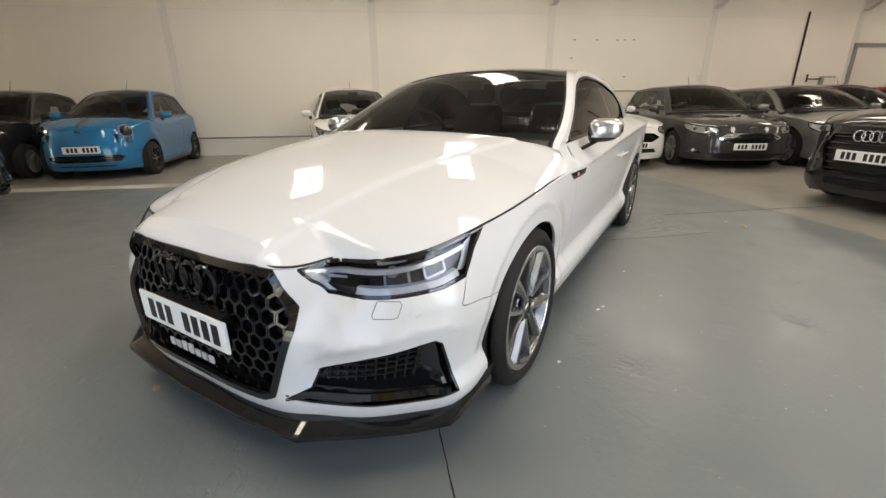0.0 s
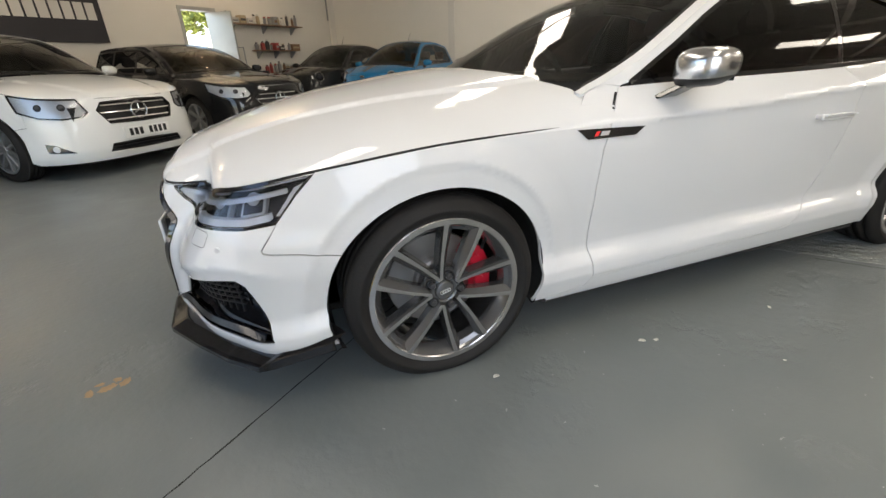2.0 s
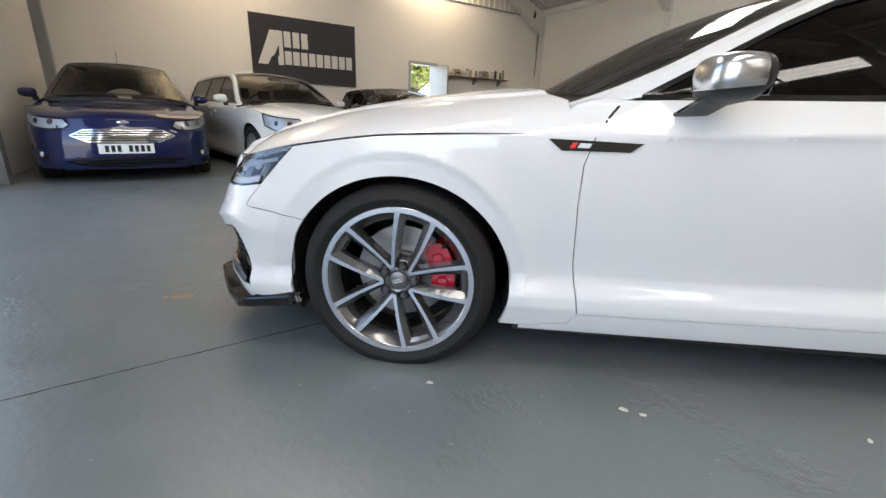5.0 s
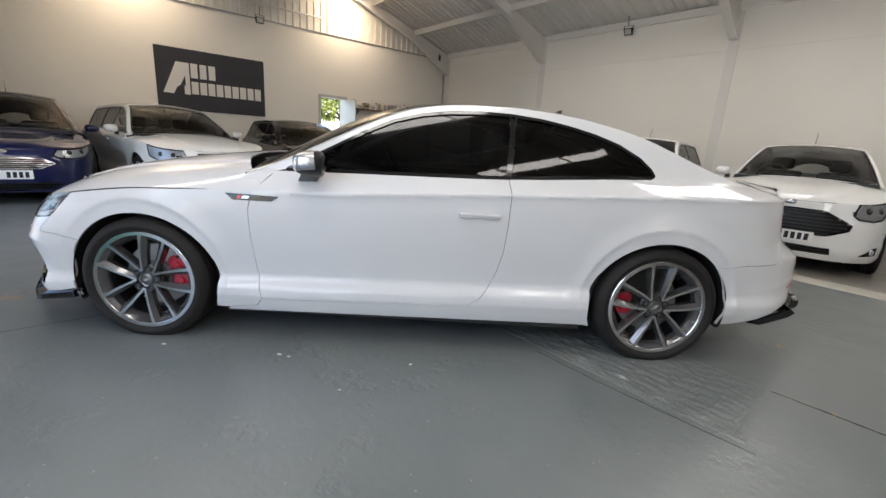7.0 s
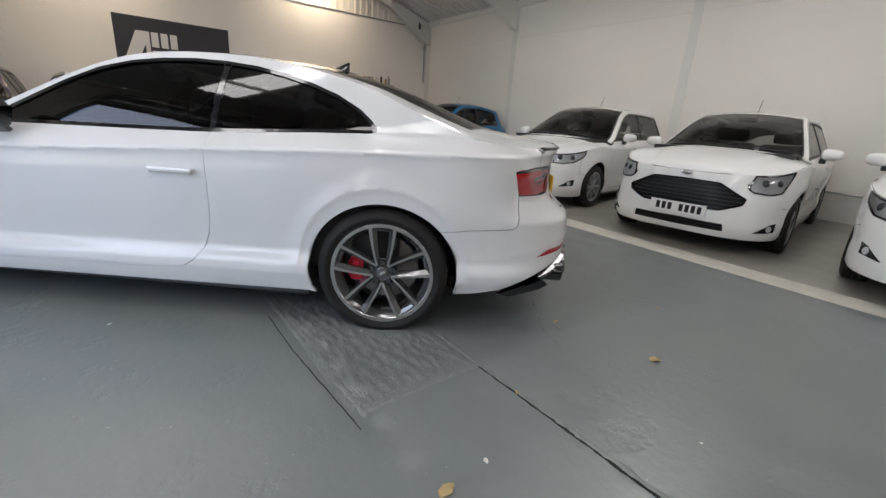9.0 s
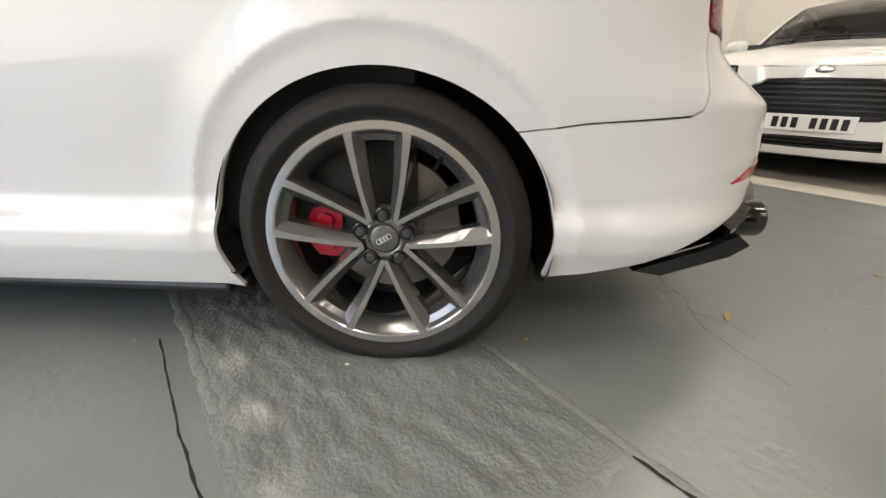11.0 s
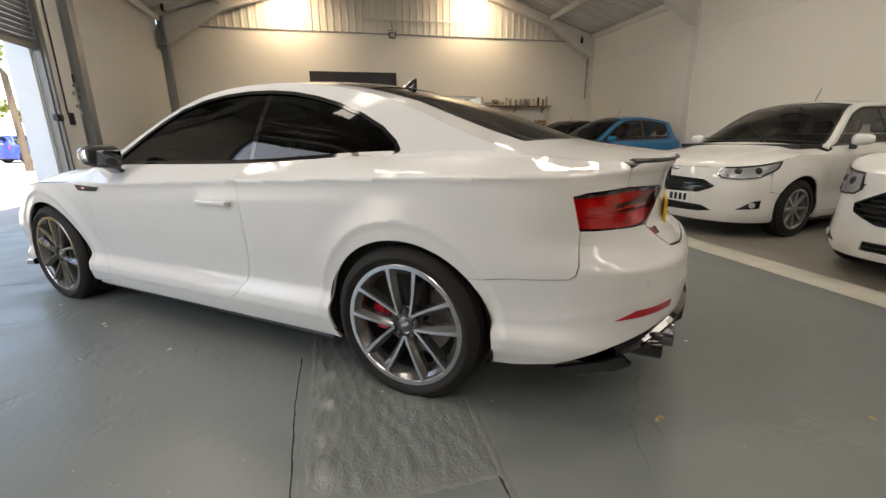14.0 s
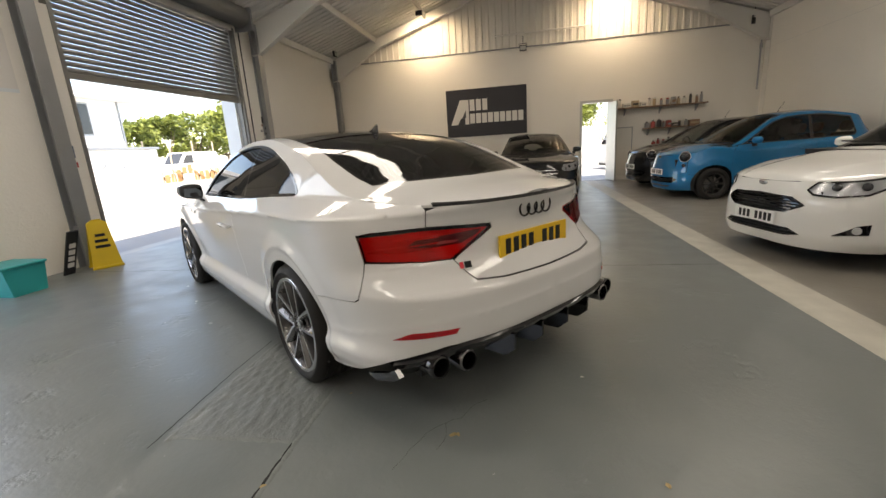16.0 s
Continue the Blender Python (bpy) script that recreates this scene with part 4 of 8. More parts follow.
    # --- fenders, doors, side panels, glass
    dlo_top = [(-0.645, 0.941), (-0.52, 1.010), (-0.423, 1.062), (-0.26, 1.152), (-0.111, 1.222), (0.04, 1.264), (0.198, 1.286), (0.36, 1.294), (0.528, 1.290), (0.69, 1.274), (0.836, 1.247), (0.98, 1.210), (1.107, 1.165), (1.22, 1.106), (1.285, 1.052), (1.308, 1.020), (1.300, 1.010)]
    belt_line = [(x, float(sk.glass(x)) + 0.004) for x in np.linspace(1.29, -0.64, 24)]
    door_front = [(-0.700, 0.928), (-0.745, 0.88), (-0.790, 0.82), (-0.815, 0.74), (-0.815, 0.62), (-0.800, 0.42), (-0.772, 0.245)]
    door_rear = [(0.515, 0.958), (0.522, 0.88), (0.520, 0.72), (0.510, 0.57), (0.485, 0.46), (0.450, 0.375), (0.400, 0.312), (0.350, 0.280), (0.290, 0.268)]
    door_low = [(x, 0.245 + (x + 0.772) * 0.0216) for x in np.linspace(-0.772, 0.290, 12)]
    door_top = [(x, float(sk.glass(x)) - 0.004) for x in np.linspace(-0.68, 0.515, 16)]
    for sg in (1, -1):
        M = (lambda lp: lp) if sg > 0 else mirror
        fen = S(arc(FA, 0.331, AR, 146.7, -22, 60)) + S([(-0.965, 0.182), (-0.80, 0.205), (-0.772, 0.243)]) + S(door_front[::-1][1:-2]) + S(crease_line(-0.797, -1.748, 40)) + S([(-1.80, 0.70), (-1.852, 0.629)]) + shut_f[1:-1]
        panel("front_fender", WHITE_PAINT, car, B, [M(fen)], "glossy white front fender", step=0.013, folds=folds)
        nook = S([(-0.775, 0.826), (-0.728, 0.882), (-0.684, 0.932), (-0.745, 0.944), (-0.84, 0.915), (-0.90, 0.86), (-0.86, 0.826)])
        panel("fender_corner", WHITE_PAINT, car, B, [M(nook)], "glossy white corner under the pillar", step=0.02, off=-0.005, gap=0.0)
        dr = S(door_top) + S(door_rear[1:]) + S(door_low[::-1][1:]) + S(door_front[::-1][1:])
        door = panel("door", WHITE_PAINT, car, B, [M(dr)], "glossy white door", step=0.013, folds=folds)
        sidep = S([(x, 0.165 + 0.010 * (x + 0.96)) for x in np.linspace(-0.96, 0.99, 20)]) + S(arc(RA, 0.331, AR, 203, 42, 60)) + S([(1.80, 0.578), (1.95, 0.588), (2.028, 0.593), (2.050, 0.606), (2.060, 0.640), (2.066, 0.752), (2.035, 0.868), (2.10, 0.878), (2.165, 0.945)]) + S([(x, float(sk.edge(x))) for x in np.linspace(2.16, -0.80, 70)]) + S([(-0.74, 0.937), (-0.69, 0.931)]) + S(dlo_top) + S([(x, z + 0.001) for x, z in belt_line if x > 0.53]) + S(door_rear) + S(door_low[::-1]) + S([(-0.80, 0.203), (-0.96, 0.180)])
        panel("side_panel", WHITE_PAINT, car, B, [M(sidep)], "glossy white rear quarter, sill and roof pillar", step=0.013, gap=0.0014, folds=folds)
        lines = [S([(-1.852, 0.626)]) + shut_f[1:], S(door_front), S(door_rear), S(door_low), S([(1.66, 0.562), (1.80, 0.578), (1.95, 0.588), (2.028, 0.593), (2.050, 0.606), (2.060, 0.640), (2.066, 0.752)]), S([(-0.772, 0.245), (-0.80, 0.204), (-0.96, 0.181)])]
        for ln in lines:
            strip("panel_gap", DARK, car, B, [(sg * a, b) for a, b in ln], 0.008, -0.007)
        # glass
        front_glass = S(dlo_top[:10]) + S([(0.655, 1.265), (0.530, 0.966)]) + S([p for p in belt_line if p[0] < 0.5])
        k = [p for p in dlo_top if p[0] > 0.75]
        rear_glass = S([(0.560, 0.968), (0.685, 1.262)]) + S(k) + S([p for p in belt_line if p[0] > 0.6])
        front_glass = S([p for p in dlo_top if p[0] < 0.5]) + S([(0.515, 1.286), (0.497, 0.966)]) + S([p for p in belt_line if p[0] < 0.47])
        rear_glass = S([(0.533, 0.968), (0.553, 1.284)]) + S([p for p in dlo_top if p[0] > 0.6]) + S([p for p in belt_line if p[0] > 0.56])
        panel("door_window", TINT, door, B, [M(front_glass)], "dark tinted glass", rim=0, off=-0.006, gap=0, step=0.06)
        panel("quarter_window", TINT, car, B, [M(rear_glass)], "dark tinted glass", rim=0, off=-0.006, gap=0, step=0.06)
        strip("window_trim", BLACKG, car, B, M(S(dlo_top) + S(belt_line)), 0.016, -0.008, True, "gloss black window surround", 0.010)
        strip("window_pillar", BLACKG, car, B, [(sg * X(0.514), 0.962), (sg * X(0.534), 1.286)], 0.030, -0.010, thick=0.003)
        # side vent
        ve = S([(-0.925, 0.812), (-0.655, 0.808), (-0.690, 0.782), (-0.885, 0.780)])
        vent = panel("side_vent", BLACKG, car, B, [M(ve)], "gloss black side vent", rim=0.006, off=0.006, gap=0, step=0.02)
        bd = S([(-0.855, 0.803), (-0.840, 0.803), (-0.850, 0.788), (-0.865, 0.788)])
        panel("badge_red", RED_REFL, vent, B, [M(bd)], "small red badge", rim=0, off=0.008, gap=0, step=0.02)
        bd = S([(-0.834, 0.802), (-0.800, 0.802), (-0.808, 0.789), (-0.842, 0.789)])
        panel("badge_silver", LAMP_SILVER, vent, B, [M(bd)], "small silver badge bar", rim=0, off=0.008, gap=0, step=0.02)
        # handle
        bm = bmesh.new()
        vs = box(bm, (-0.105, -0.018, -0.013), (0.105, -0.002, 0.013), 0.007)
        vs += box(bm, (-0.100, -0.006, -0.009), (-0.070, 0.030, 0.009), 0.004)
        vs += box(bm, (0.070, -0.006, -0.009), (0.100, 0.030, 0.009), 0.004)
        for v in vs:
            v.co.y -= 0.010 * (1 - (v.co.x / 0.105) ** 2)
        h = part("door_handle", bm, WHITE_PAINT, door, "white pull handle", pose(0.365, -sg * 0.938, 0.775) @ Matrix.Scale(sg, 4, (0, 1, 0)), True)
        part("handle_blade", boxes(((-0.100, -0.028, 0.004), (0.10, -0.022, 0.010))), LAMP_SILVER, h)
        cup = [(sg * (X(0.365) + 0.065 * math.cos(a)), 0.792 + 0.026 * math.sin(a)) for a in np.linspace(0, 2 * math.pi, 20)[:-1]]
        strip("handle_cup", WHITE_PAINT, door, B, cup if sg > 0 else cup[::-1], 0.010, 0.0008, True)
        # lower skirt
        bm = bmesh.new()
        y0, y1 = -sg * 0.868, -sg * 0.74
        vs = box(bm, (-0.98, min(y0, y1), 0.150), (0.985, max(y0, y1), 0.180), 0.012)
        part("side_skirt", bm, BLACK, car, "black side skirt")
        # wheel arch lips and liners
        for ax in (FA, RA):
            vs, fs = [], []
            an = np.linspace(-26, 206, 48)
            for a in an:
                c, s_ = math.cos(radians(a)), math.sin(radians(a))
                for r, y in ((AR + 0.004, 0.895), (AR + 0.022, 0.80), (AR + 0.022, 0.60), (0.10, 0.60)):
                    vs.append((ax + r * c, -sg * y, max(AZ + (r - 0.018) * s_, 0.185 if ax < 0 else 0.222)))
            for k in range(len(an) - 1):
                fs += [(4 * k + j, 4 * k + 4 + j, 4 * k + 5 + j, 4 * k + 1 + j) for j in range(3)]
            part("arch_liner", (vs, fs), LINER, car, "black felt wheel arch liner")
        # headlight
        lamp = S(crease_line(-1.752, -2.05, 10)) + [(YF(y), float(sk.crease(np.interp(YF(y), sk.u, sk.cx))) - 0.006) for y in (0.66, 0.60, 0.55, 0.51)] + lamp_low + S([(-1.80, 0.70)])
        top_of = lambda u: float(sk.crease(np.interp(u, sk.u, sk.cx)))
        flip = lambda lp: lp if sg > 0 else lp[::-1]
        house = panel("headlight", LAMP_DARK, car, B, [M(lamp)], "clear headlight with silver light guides and dark projectors", rim=0.0, off=-0.056, gap=0)
        panel("headlight_lens", LENS, house, B, [M(lamp)], "clear lens", rim=0.004, off=-0.001, gap=0.003)
        strip("headlight_surround", BLACKG, house, B, M(lamp), 0.010, -0.006, True, thick=0.004)
        # bright guide from the inner tip along the lower edge, and a slimmer one under the hood line
        low = [(sg * YF(0.486), 0.652)] + [(sg * a, b + 0.015) for a, b in lamp_low[1:5]] + [(sg * X(-1.872), 0.640)]
        strip("light_guide_low", LIGHT_BAR, house, B, low, 0.018, -0.030, thick=0.020)
        up = [(sg * YF(0.500), 0.660)] + [(sg * u, top_of(u) - 0.034) for u in np.linspace(YF(0.55), X(-1.83), 14)]
        strip("light_guide_top", LAMP_SILVER, house, B, up, 0.012, -0.026, thick=0.014)
        tip = [(sg * YF(0.500), 0.650), (sg * YF(0.530), 0.624), (sg * YF(0.585), 0.622), (sg * YF(0.600), 0.650)]
        panel("tip_reflector", LAMP_SILVER, house, B, [flip(tip)], "silver reflector at the inner tip", rim=0.0, off=-0.040, gap=0, step=0.02)
        fin = [(sg * X(-1.862), 0.648), (sg * X(-1.838), 0.646), (sg * X(-1.786), 0.735), (sg * X(-1.815), 0.722)]
        panel("light_fin", LAMP_SILVER, house, B, [flip(fin)], "upright silver light fin", rim=0.006, off=-0.026, gap=0, step=0.02)
        # two squared projector modules with bright frames and a curved lens in each
        for u_c, zz, hw_, hh in ((X(-2.035), 0.655, 0.044, 0.024), (X(-1.930), 0.676, 0.040, 0.026)):
            sq = [(sg * (u_c + a * hw_), zz + b * hh + 0.14 * a * hw_) for a, b in ((-1, -0.8), (-0.8, -1), (0.8, -1), (1, -0.8), (1, 0.8), (0.8, 1), (-0.8, 1), (-1, 0.8))]
            module = panel("projector_frame", LAMP_GREY, house, B, [flip(sq)], "squared projector module", rim=0.016, off=-0.034, gap=0, step=0.03)
            sq = [(sg * (u_c + a * hw_ * 0.80), zz + b * hh * 0.74 + 0.14 * a * hw_) for a, b in ((-1, -1), (1, -1), (1, 1), (-1, 1))]
            panel("projector_well", LAMP_DARK, module, B, [flip(sq)], "dark lens well", rim=0.0, off=-0.0325, gap=0, step=0.03)
            p, q = Vector(B(sg * u_c, zz, -0.050)), Vector(B(sg * u_c, zz, -0.020))
            n = (q - p).normalized()
            bm = bmesh.new()
            bmesh.ops.create_uvsphere(bm, u_segments=18, v_segments=10, radius=hh * 0.80, matrix=Matrix.Translation(p + n * 0.006))
            part("projector", bm, LAMP_SILVER, module, "round glass projector lens", smooth=True)
            strip("module_brow", LAMP_SILVER, module, B, [(sg * (u_c - hw_), zz + hh + 0.004 - 0.14 * hw_), (sg * (u_c + hw_), zz + hh + 0.004 + 0.14 * hw_)], 0.005, -0.034, thick=0.010)
        # tail lamp
        tail = S([(2.038, 0.866), (2.068, 0.757)]) + [(YR(0.66), 0.738), (YR(0.52), 0.736), (YR(0.40), 0.792), (YR(0.300), 0.842), (YR(0.300), 0.856), (YR(0.50), 0.866), (YR(0.66), 0.870)]
        tl = panel("tail_light", RED_REFL, car, B, [M(tail)], "deep red tail light", rim=0.0, off=-0.028, gap=0)
        panel("tail_lens", RED_LENS, tl, B, [M(tail)], "red lens", rim=0.004, off=0.002, gap=0.002)
        strip("tail_top_trim", BLACKG, tl, B, [(sg * a, b) for a, b in [tail[0], tail[8], tail[7], tail[6]]], 0.010, 0.001, thick=0.004)
        strip("tail_bar", RED_REFL, tl, B, [(sg * X(2.07), 0.785), (sg * YR(0.62), 0.765), (sg * YR(0.52), 0.760)], 0.012, -0.020, thick=0.012)
        back = [(YR(0.62), 0.741), (YR(0.515), 0.741), (YR(0.43), 0.782), (YR(0.62), 0.815)]
        panel("tail_reflector", RED_REFL, tl, B, [M(back)], "", rim=0.0, off=-0.010, gap=0, step=0.02)
        dark = [(YR(0.755), 0.800), (YR(0.62), 0.790), (YR(0.46), 0.795), (YR(0.37), 0.826), (YR(0.34), 0.846), (YR(0.52), 0.838), (YR(0.70), 0.828)]
        panel("tail_dark_band", TAIL_DARK, tl, B, [M(dark)], "dark inner band of the lamp", rim=0.0, off=-0.008, gap=0, step=0.02)
        glow = [(YR(0.60), 0.800), (YR(0.50), 0.802), (YR(0.47), 0.812), (YR(0.58), 0.815)]
        panel("tail_prism", TAIL_PRISM, tl, B, [M(glow)], "pale prism in the dark band", rim=0.0, off=-0.004, gap=0, step=0.02)
        for zz in (0.775, 0.800, 0.825):
            strip("tail_rib", RED_REFL, tl, B, [(sg * X(2.075), zz), (sg * YR(0.70), zz + 0.004), (sg * YR(0.58), zz + 0.008)], 0.006, -0.016, thick=0.010)
        # mirror
        bm = bmesh.new()
        bmesh.ops.create_uvsphere(bm, u_segments=28, v_segments=18, radius=1)
        for v in bm.verts:
            x, y, z = v.co
            e = lambda c, p: math.copysign(abs(c) ** p, c)
            back = 0.045 if x > 0 else 0.105
            v.co = Vector((back * e(x, 0.7), 0.090 * e(y, 0.65), 0.062 * e(z, 0.62) * (1 - 0.22 * y * -sg) - 0.012 * y * sg))
        m = pose(-0.455, -sg * 0.962, 0.985, 0, 0, sg * 10)
        bmd = bm.copy()
        bmesh.ops.bisect_plane(bm, geom=bm.verts[:] + bm.edges[:] + bm.faces[:], plane_co=(0, 0, -0.022), plane_no=(0.12, 0, -1), clear_outer=True)
        bmf = bm.copy()
        bmesh.ops.bisect_plane(bm, geom=bm.verts[:] + bm.edges[:] + bm.faces[:], plane_co=(0.004, 0, 0), plane_no=(1, 0, 0.1), clear_outer=True)
        bmesh.ops.bisect_plane(bmf, geom=bmf.verts[:] + bmf.edges[:] + bmf.faces[:], plane_co=(0.0045, 0, 0), plane_no=(-1, 0, -0.1), clear_outer=True)
        bmesh.ops.bisect_plane(bmd, geom=bmd.verts[:] + bmd.edges[:] + bmd.faces[:], plane_co=(0, 0, -0.022), plane_no=(-0.12, 0, 1), clear_outer=True)
        for v in bmd.verts:
            v.co *= 0.975
        mir = part("wing_mirror", bm, BRUSHED, door, "brushed silver mirror cap", m, True)
        part("mirror_base", bmd, BLACK, mir, "black lower shell", None, True)
        part("mirror_frame", bmf, BLACK, mir, "black rear shell", None, True)
        part("mirror_glass", boxes(((0.038, -0.066, -0.036), (0.0455, 0.066, 0.040)), bevel=0.003), DARK_MIRROR, mir, "", pose(0, 0, 0, 0, 10, 0))
        bm = bmesh.new()
        vs = box(bm, (-0.060, -0.02, -0.100), (0.035, 0.02, -0.025), 0.008)
        for v in vs:
            v.co.y += (-0.03 - v.co.z) * 1.7 * sg
            v.co.x -= (-0.03 - v.co.z) * 0.6
        part("mirror_stalk", bm, BLACKG, mir, "black stalk")

    # --- roof, screens, boot
    rin = spl((-0.85, 0.955), (-0.4, 0.945), (-0.06, 0.925), (0.10, 0.90), (0.90, 0.885), (1.05, 0.862), (1.50, 0.82), (1.78, 0.79))
    V = 0.65
    for sg in (1, -1):
        out = [(x, sg * V) for x in np.linspace(-0.86, 1.79, 70)] + [(x, sg * V * float(rin(x))) for x in np.linspace(1.79, -0.86, 70)]
        panel("roof_rail", WHITE_PAINT, car, Tp, [out if sg > 0 else out[::-1]], "glossy white pillar and roof rail", step=0.022, gap=0.0, rim=0.010)
        strip("screen_seal", BLACKG, car, Tp, [(x, sg * V * (float(rin(x)) - 0.004)) for x in np.linspace(-0.86, 1.70, 80)], 0.012, 0.0005)
    base = lambda v: -1.0 + 0.24 * (v / V) ** 2
    header = lambda v: -0.10 + 0.05 * (v / V) ** 2
    def across(fx, x_for_r, n=30):
        w = V * float(rin(x_for_r)) - 0.003
        return [(fx(v), v) for v in np.linspace(-w, w, n)]
    def edges(x0, x1, sg, n=24):
        return [(x, sg * (V * float(rin(x)) - 0.004)) for x in np.linspace(x0, x1, n)]
    lp = across(base, -0.78) + edges(-0.74, -0.08, 1) + across(header, -0.06)[::-1] + edges(-0.08, -0.74, -1)
    panel("windscreen", SCREEN, car, Tp, [lp], "wide tinted windscreen", step=0.05, rim=0, off=-0.004, gap=0.001)
    hd2 = lambda v: -0.085 + 0.05 * (v / V) ** 2
    rear_h = lambda v: 1.015 + 0.05 * (v / V) ** 2
    lp = across(hd2, -0.05) + edges(-0.03, 1.045, 1) + across(rear_h, 1.05)[::-1] + edges(1.045, -0.03, -1)
    panel("roof_panel", BLACKG, car, Tp, [lp], "gloss black roof panel", step=0.03, rim=0.004, gap=0.002)
    rb = lambda v: 1.885 - 0.19 * (v / V) ** 2
    lp = across(lambda v: rear_h(v) + 0.014, 1.07) + edges(1.075, 1.75, 1) + across(rb, 1.765)[::-1] + edges(1.75, 1.075, -1)
    panel("rear_window", TINT, car, Tp, [lp], "dark tinted rear window", step=0.05, rim=0, off=-0.004, gap=0.001)
    strip("rear_window_seal", BLACKG, car, Tp, across(rb, 1.765), 0.016, 0.0004)
    strip("header_seal", BLACKG, car, Tp, across(header, -0.06), 0.020, 0.0004)
    xt = float(sk.tx.max()) - 0.004
    lp = [(rb(v) + 0.008, v) for v in np.linspace(-V * 0.785, V * 0.785, 40)] + [(1.785, V * 0.81), (1.792, V)] + [(x, V) for x in np.linspace(1.80, xt, 30)] + [(xt, v) for v in np.linspace(V, -V, 30)] + [(x, -V) for x in np.linspace(xt, 1.80, 30)] + [(1.792, -V), (1.785, -V * 0.81)]
    panel("boot_deck", WHITE_PAINT, car, Tp, [lp], "glossy white boot deck", step=0.024, gap=0.0)
    # cowl
    lp = [(x_end(v) - 0.05, v) for v in np.linspace(-0.60, 0.60, 30)] + [(base(v) + 0.02, v) for v in np.linspace(0.60, -0.60, 30)]
    part("cowl", (lambda a, b: ([tuple(p) for p in a] + [tuple(p) for p in b], [(k, k + 1, 31 + k, 30 + k) for k in range(29)]))(
        Tp(np.array([x_end(v) - 0.08 for v in np.linspace(-0.6, 0.6, 30)]), np.linspace(-0.6, 0.6, 30), -0.05), Tp(np.array([base(v) + 0.02 for v in np.linspace(-0.6, 0.6, 30)]), np.linspace(-0.6, 0.6, 30), -0.006)), BLACK, car, "black plastic cowl")
    for k in (-0.30, 0.12):
        bm = bmesh.new()
        ys = np.linspace(k, k + 0.5, 8)
        q = Tp(np.full(8, -0.955) + 0.10 * ys**2, ys / 1.15, 0.012)
        for a, b in zip(q[:-1], q[1:]):
            rod(bm, a, b, 0.006, 6)
        part("wiper", bm, BLACK, car, "black wiper")
    # boot lid, bumper, lamps behind
    lid = [(YR(0.0), 0.632), (YR(0.30), 0.638), (YR(0.445), 0.650), (YR(0.468), 0.672), (YR(0.515), 0.728), (YR(0.40), 0.786), (YR(0.288), 0.842), (YR(0.292), 0.864), (YR(0.50), 0.874), (YR(0.645), 0.879), (YR(0.640), 0.950)] + [(YR(y), float(sk.edge(np.interp(YR(y), sk.u, sk.cx))) - 0.001) for y in (0.55, 0.4, 0.2, 0.0)]
    def both_r(half):
        return half + [(2 * sk.end - a, b) for a, b in half[::-1] if a < sk.end - 1e-6]
    def R(u, z, off=0.0):
        u = np.asarray(u, float)
        p = sk.belt(np.where(u > sk.end, 2 * sk.end - u, u), z, off)
        return np.stack([p[..., 0], np.where(u > sk.end, -p[..., 1], p[..., 1]), p[..., 2]], -1)
    lidp = panel("boot_lid", WHITE_PAINT, car, R, [both_r(lid)], "glossy white boot lid", step=0.022)
    rl = lid[:5] + lid[8:11]
    for ln in (lid[:5], [lid[9], lid[10]], lid[5:10]):
        strip("boot_gap", DARK, car, R, ln, 0.007, -0.006)
        strip("boot_gap", DARK, car, R, [(2 * sk.end - a, b) for a, b in ln], 0.007, -0.006)
    corner = S([(2.035, 0.866), (2.10, 0.878)]) + [(YR(0.648), 0.880), (YR(0.643), 0.950)]
    for sg in (1, -1):
        lp = S([(2.10, 0.878)]) + [(YR(0.649), 0.8795), (YR(0.644), 0.952), (YR(0.66), 0.972)] + S([(2.16, 0.9765)])
        panel("rear_corner", WHITE_PAINT, car, B, [lp if sg > 0 else mirror(lp)], "glossy white rear corner", step=0.02, gap=0.0)
    bump = S([(1.775, 0.226), (1.85, 0.233), (2.0, 0.262)]) + S([(2.09, 0.305), (2.18, 0.345)]) + [(YR(0.74), 0.368), (YR(0.62), 0.398), (YR(0.50), 0.404), (YR(0.0), 0.404), (YR(0.0), 0.629), (YR(0.30), 0.635), (YR(0.447), 0.647), (YR(0.472), 0.670), (YR(0.52), 0.732), (YR(0.66), 0.734)] + S([(2.068, 0.752), (2.062, 0.640), (2.052, 0.604), (2.029, 0.591), (1.95, 0.586), (1.80, 0.577)]) + S(arc(RA, 0.331, AR, 42, -14.5, 16))
    k = bump.index((YR(0.0), 0.404))
    half = bump[k + 1:] + bump[:k + 1]
    panel("rear_bumper", WHITE_PAINT, car, R, [both_r(half)], "glossy white rear bumper", step=0.014, folds=folds)
    for sg in (1, -1):
        f = (lambda lp: lp) if sg > 0 else (lambda lp: [(2 * sk.end - a, b) for a, b in lp][::-1])
        rf = [(YR(0.80), 0.440), (YR(0.58), 0.452), (YR(0.565), 0.474), (YR(0.74), 0.470)]
        panel("bumper_reflector", RED_DEEP, car, R, [f(rf)], "slim red reflector", rim=0.004, off=0.004, gap=0, step=0.03)
        p, q = Vector(R(f([(YR(0.70), 0.565)])[0][0], 0.565)), Vector(R(f([(YR(0.70), 0.565)])[0][0], 0.565, 0.01))
        bm = bmesh.new()
        rod(bm, p - (q - p) * 0.3, p + (q - p) * 0.15, 0.010, 18)
        part("parking_sensor", bm, WHITE_PAINT, car, "round parking sensor")
    # lip spoiler on the boot
    ys = np.linspace(-0.60, 0.60, 50)
    us = [YR(abs(y)) if y < 0 else 2 * sk.end - YR(y) for y in ys]
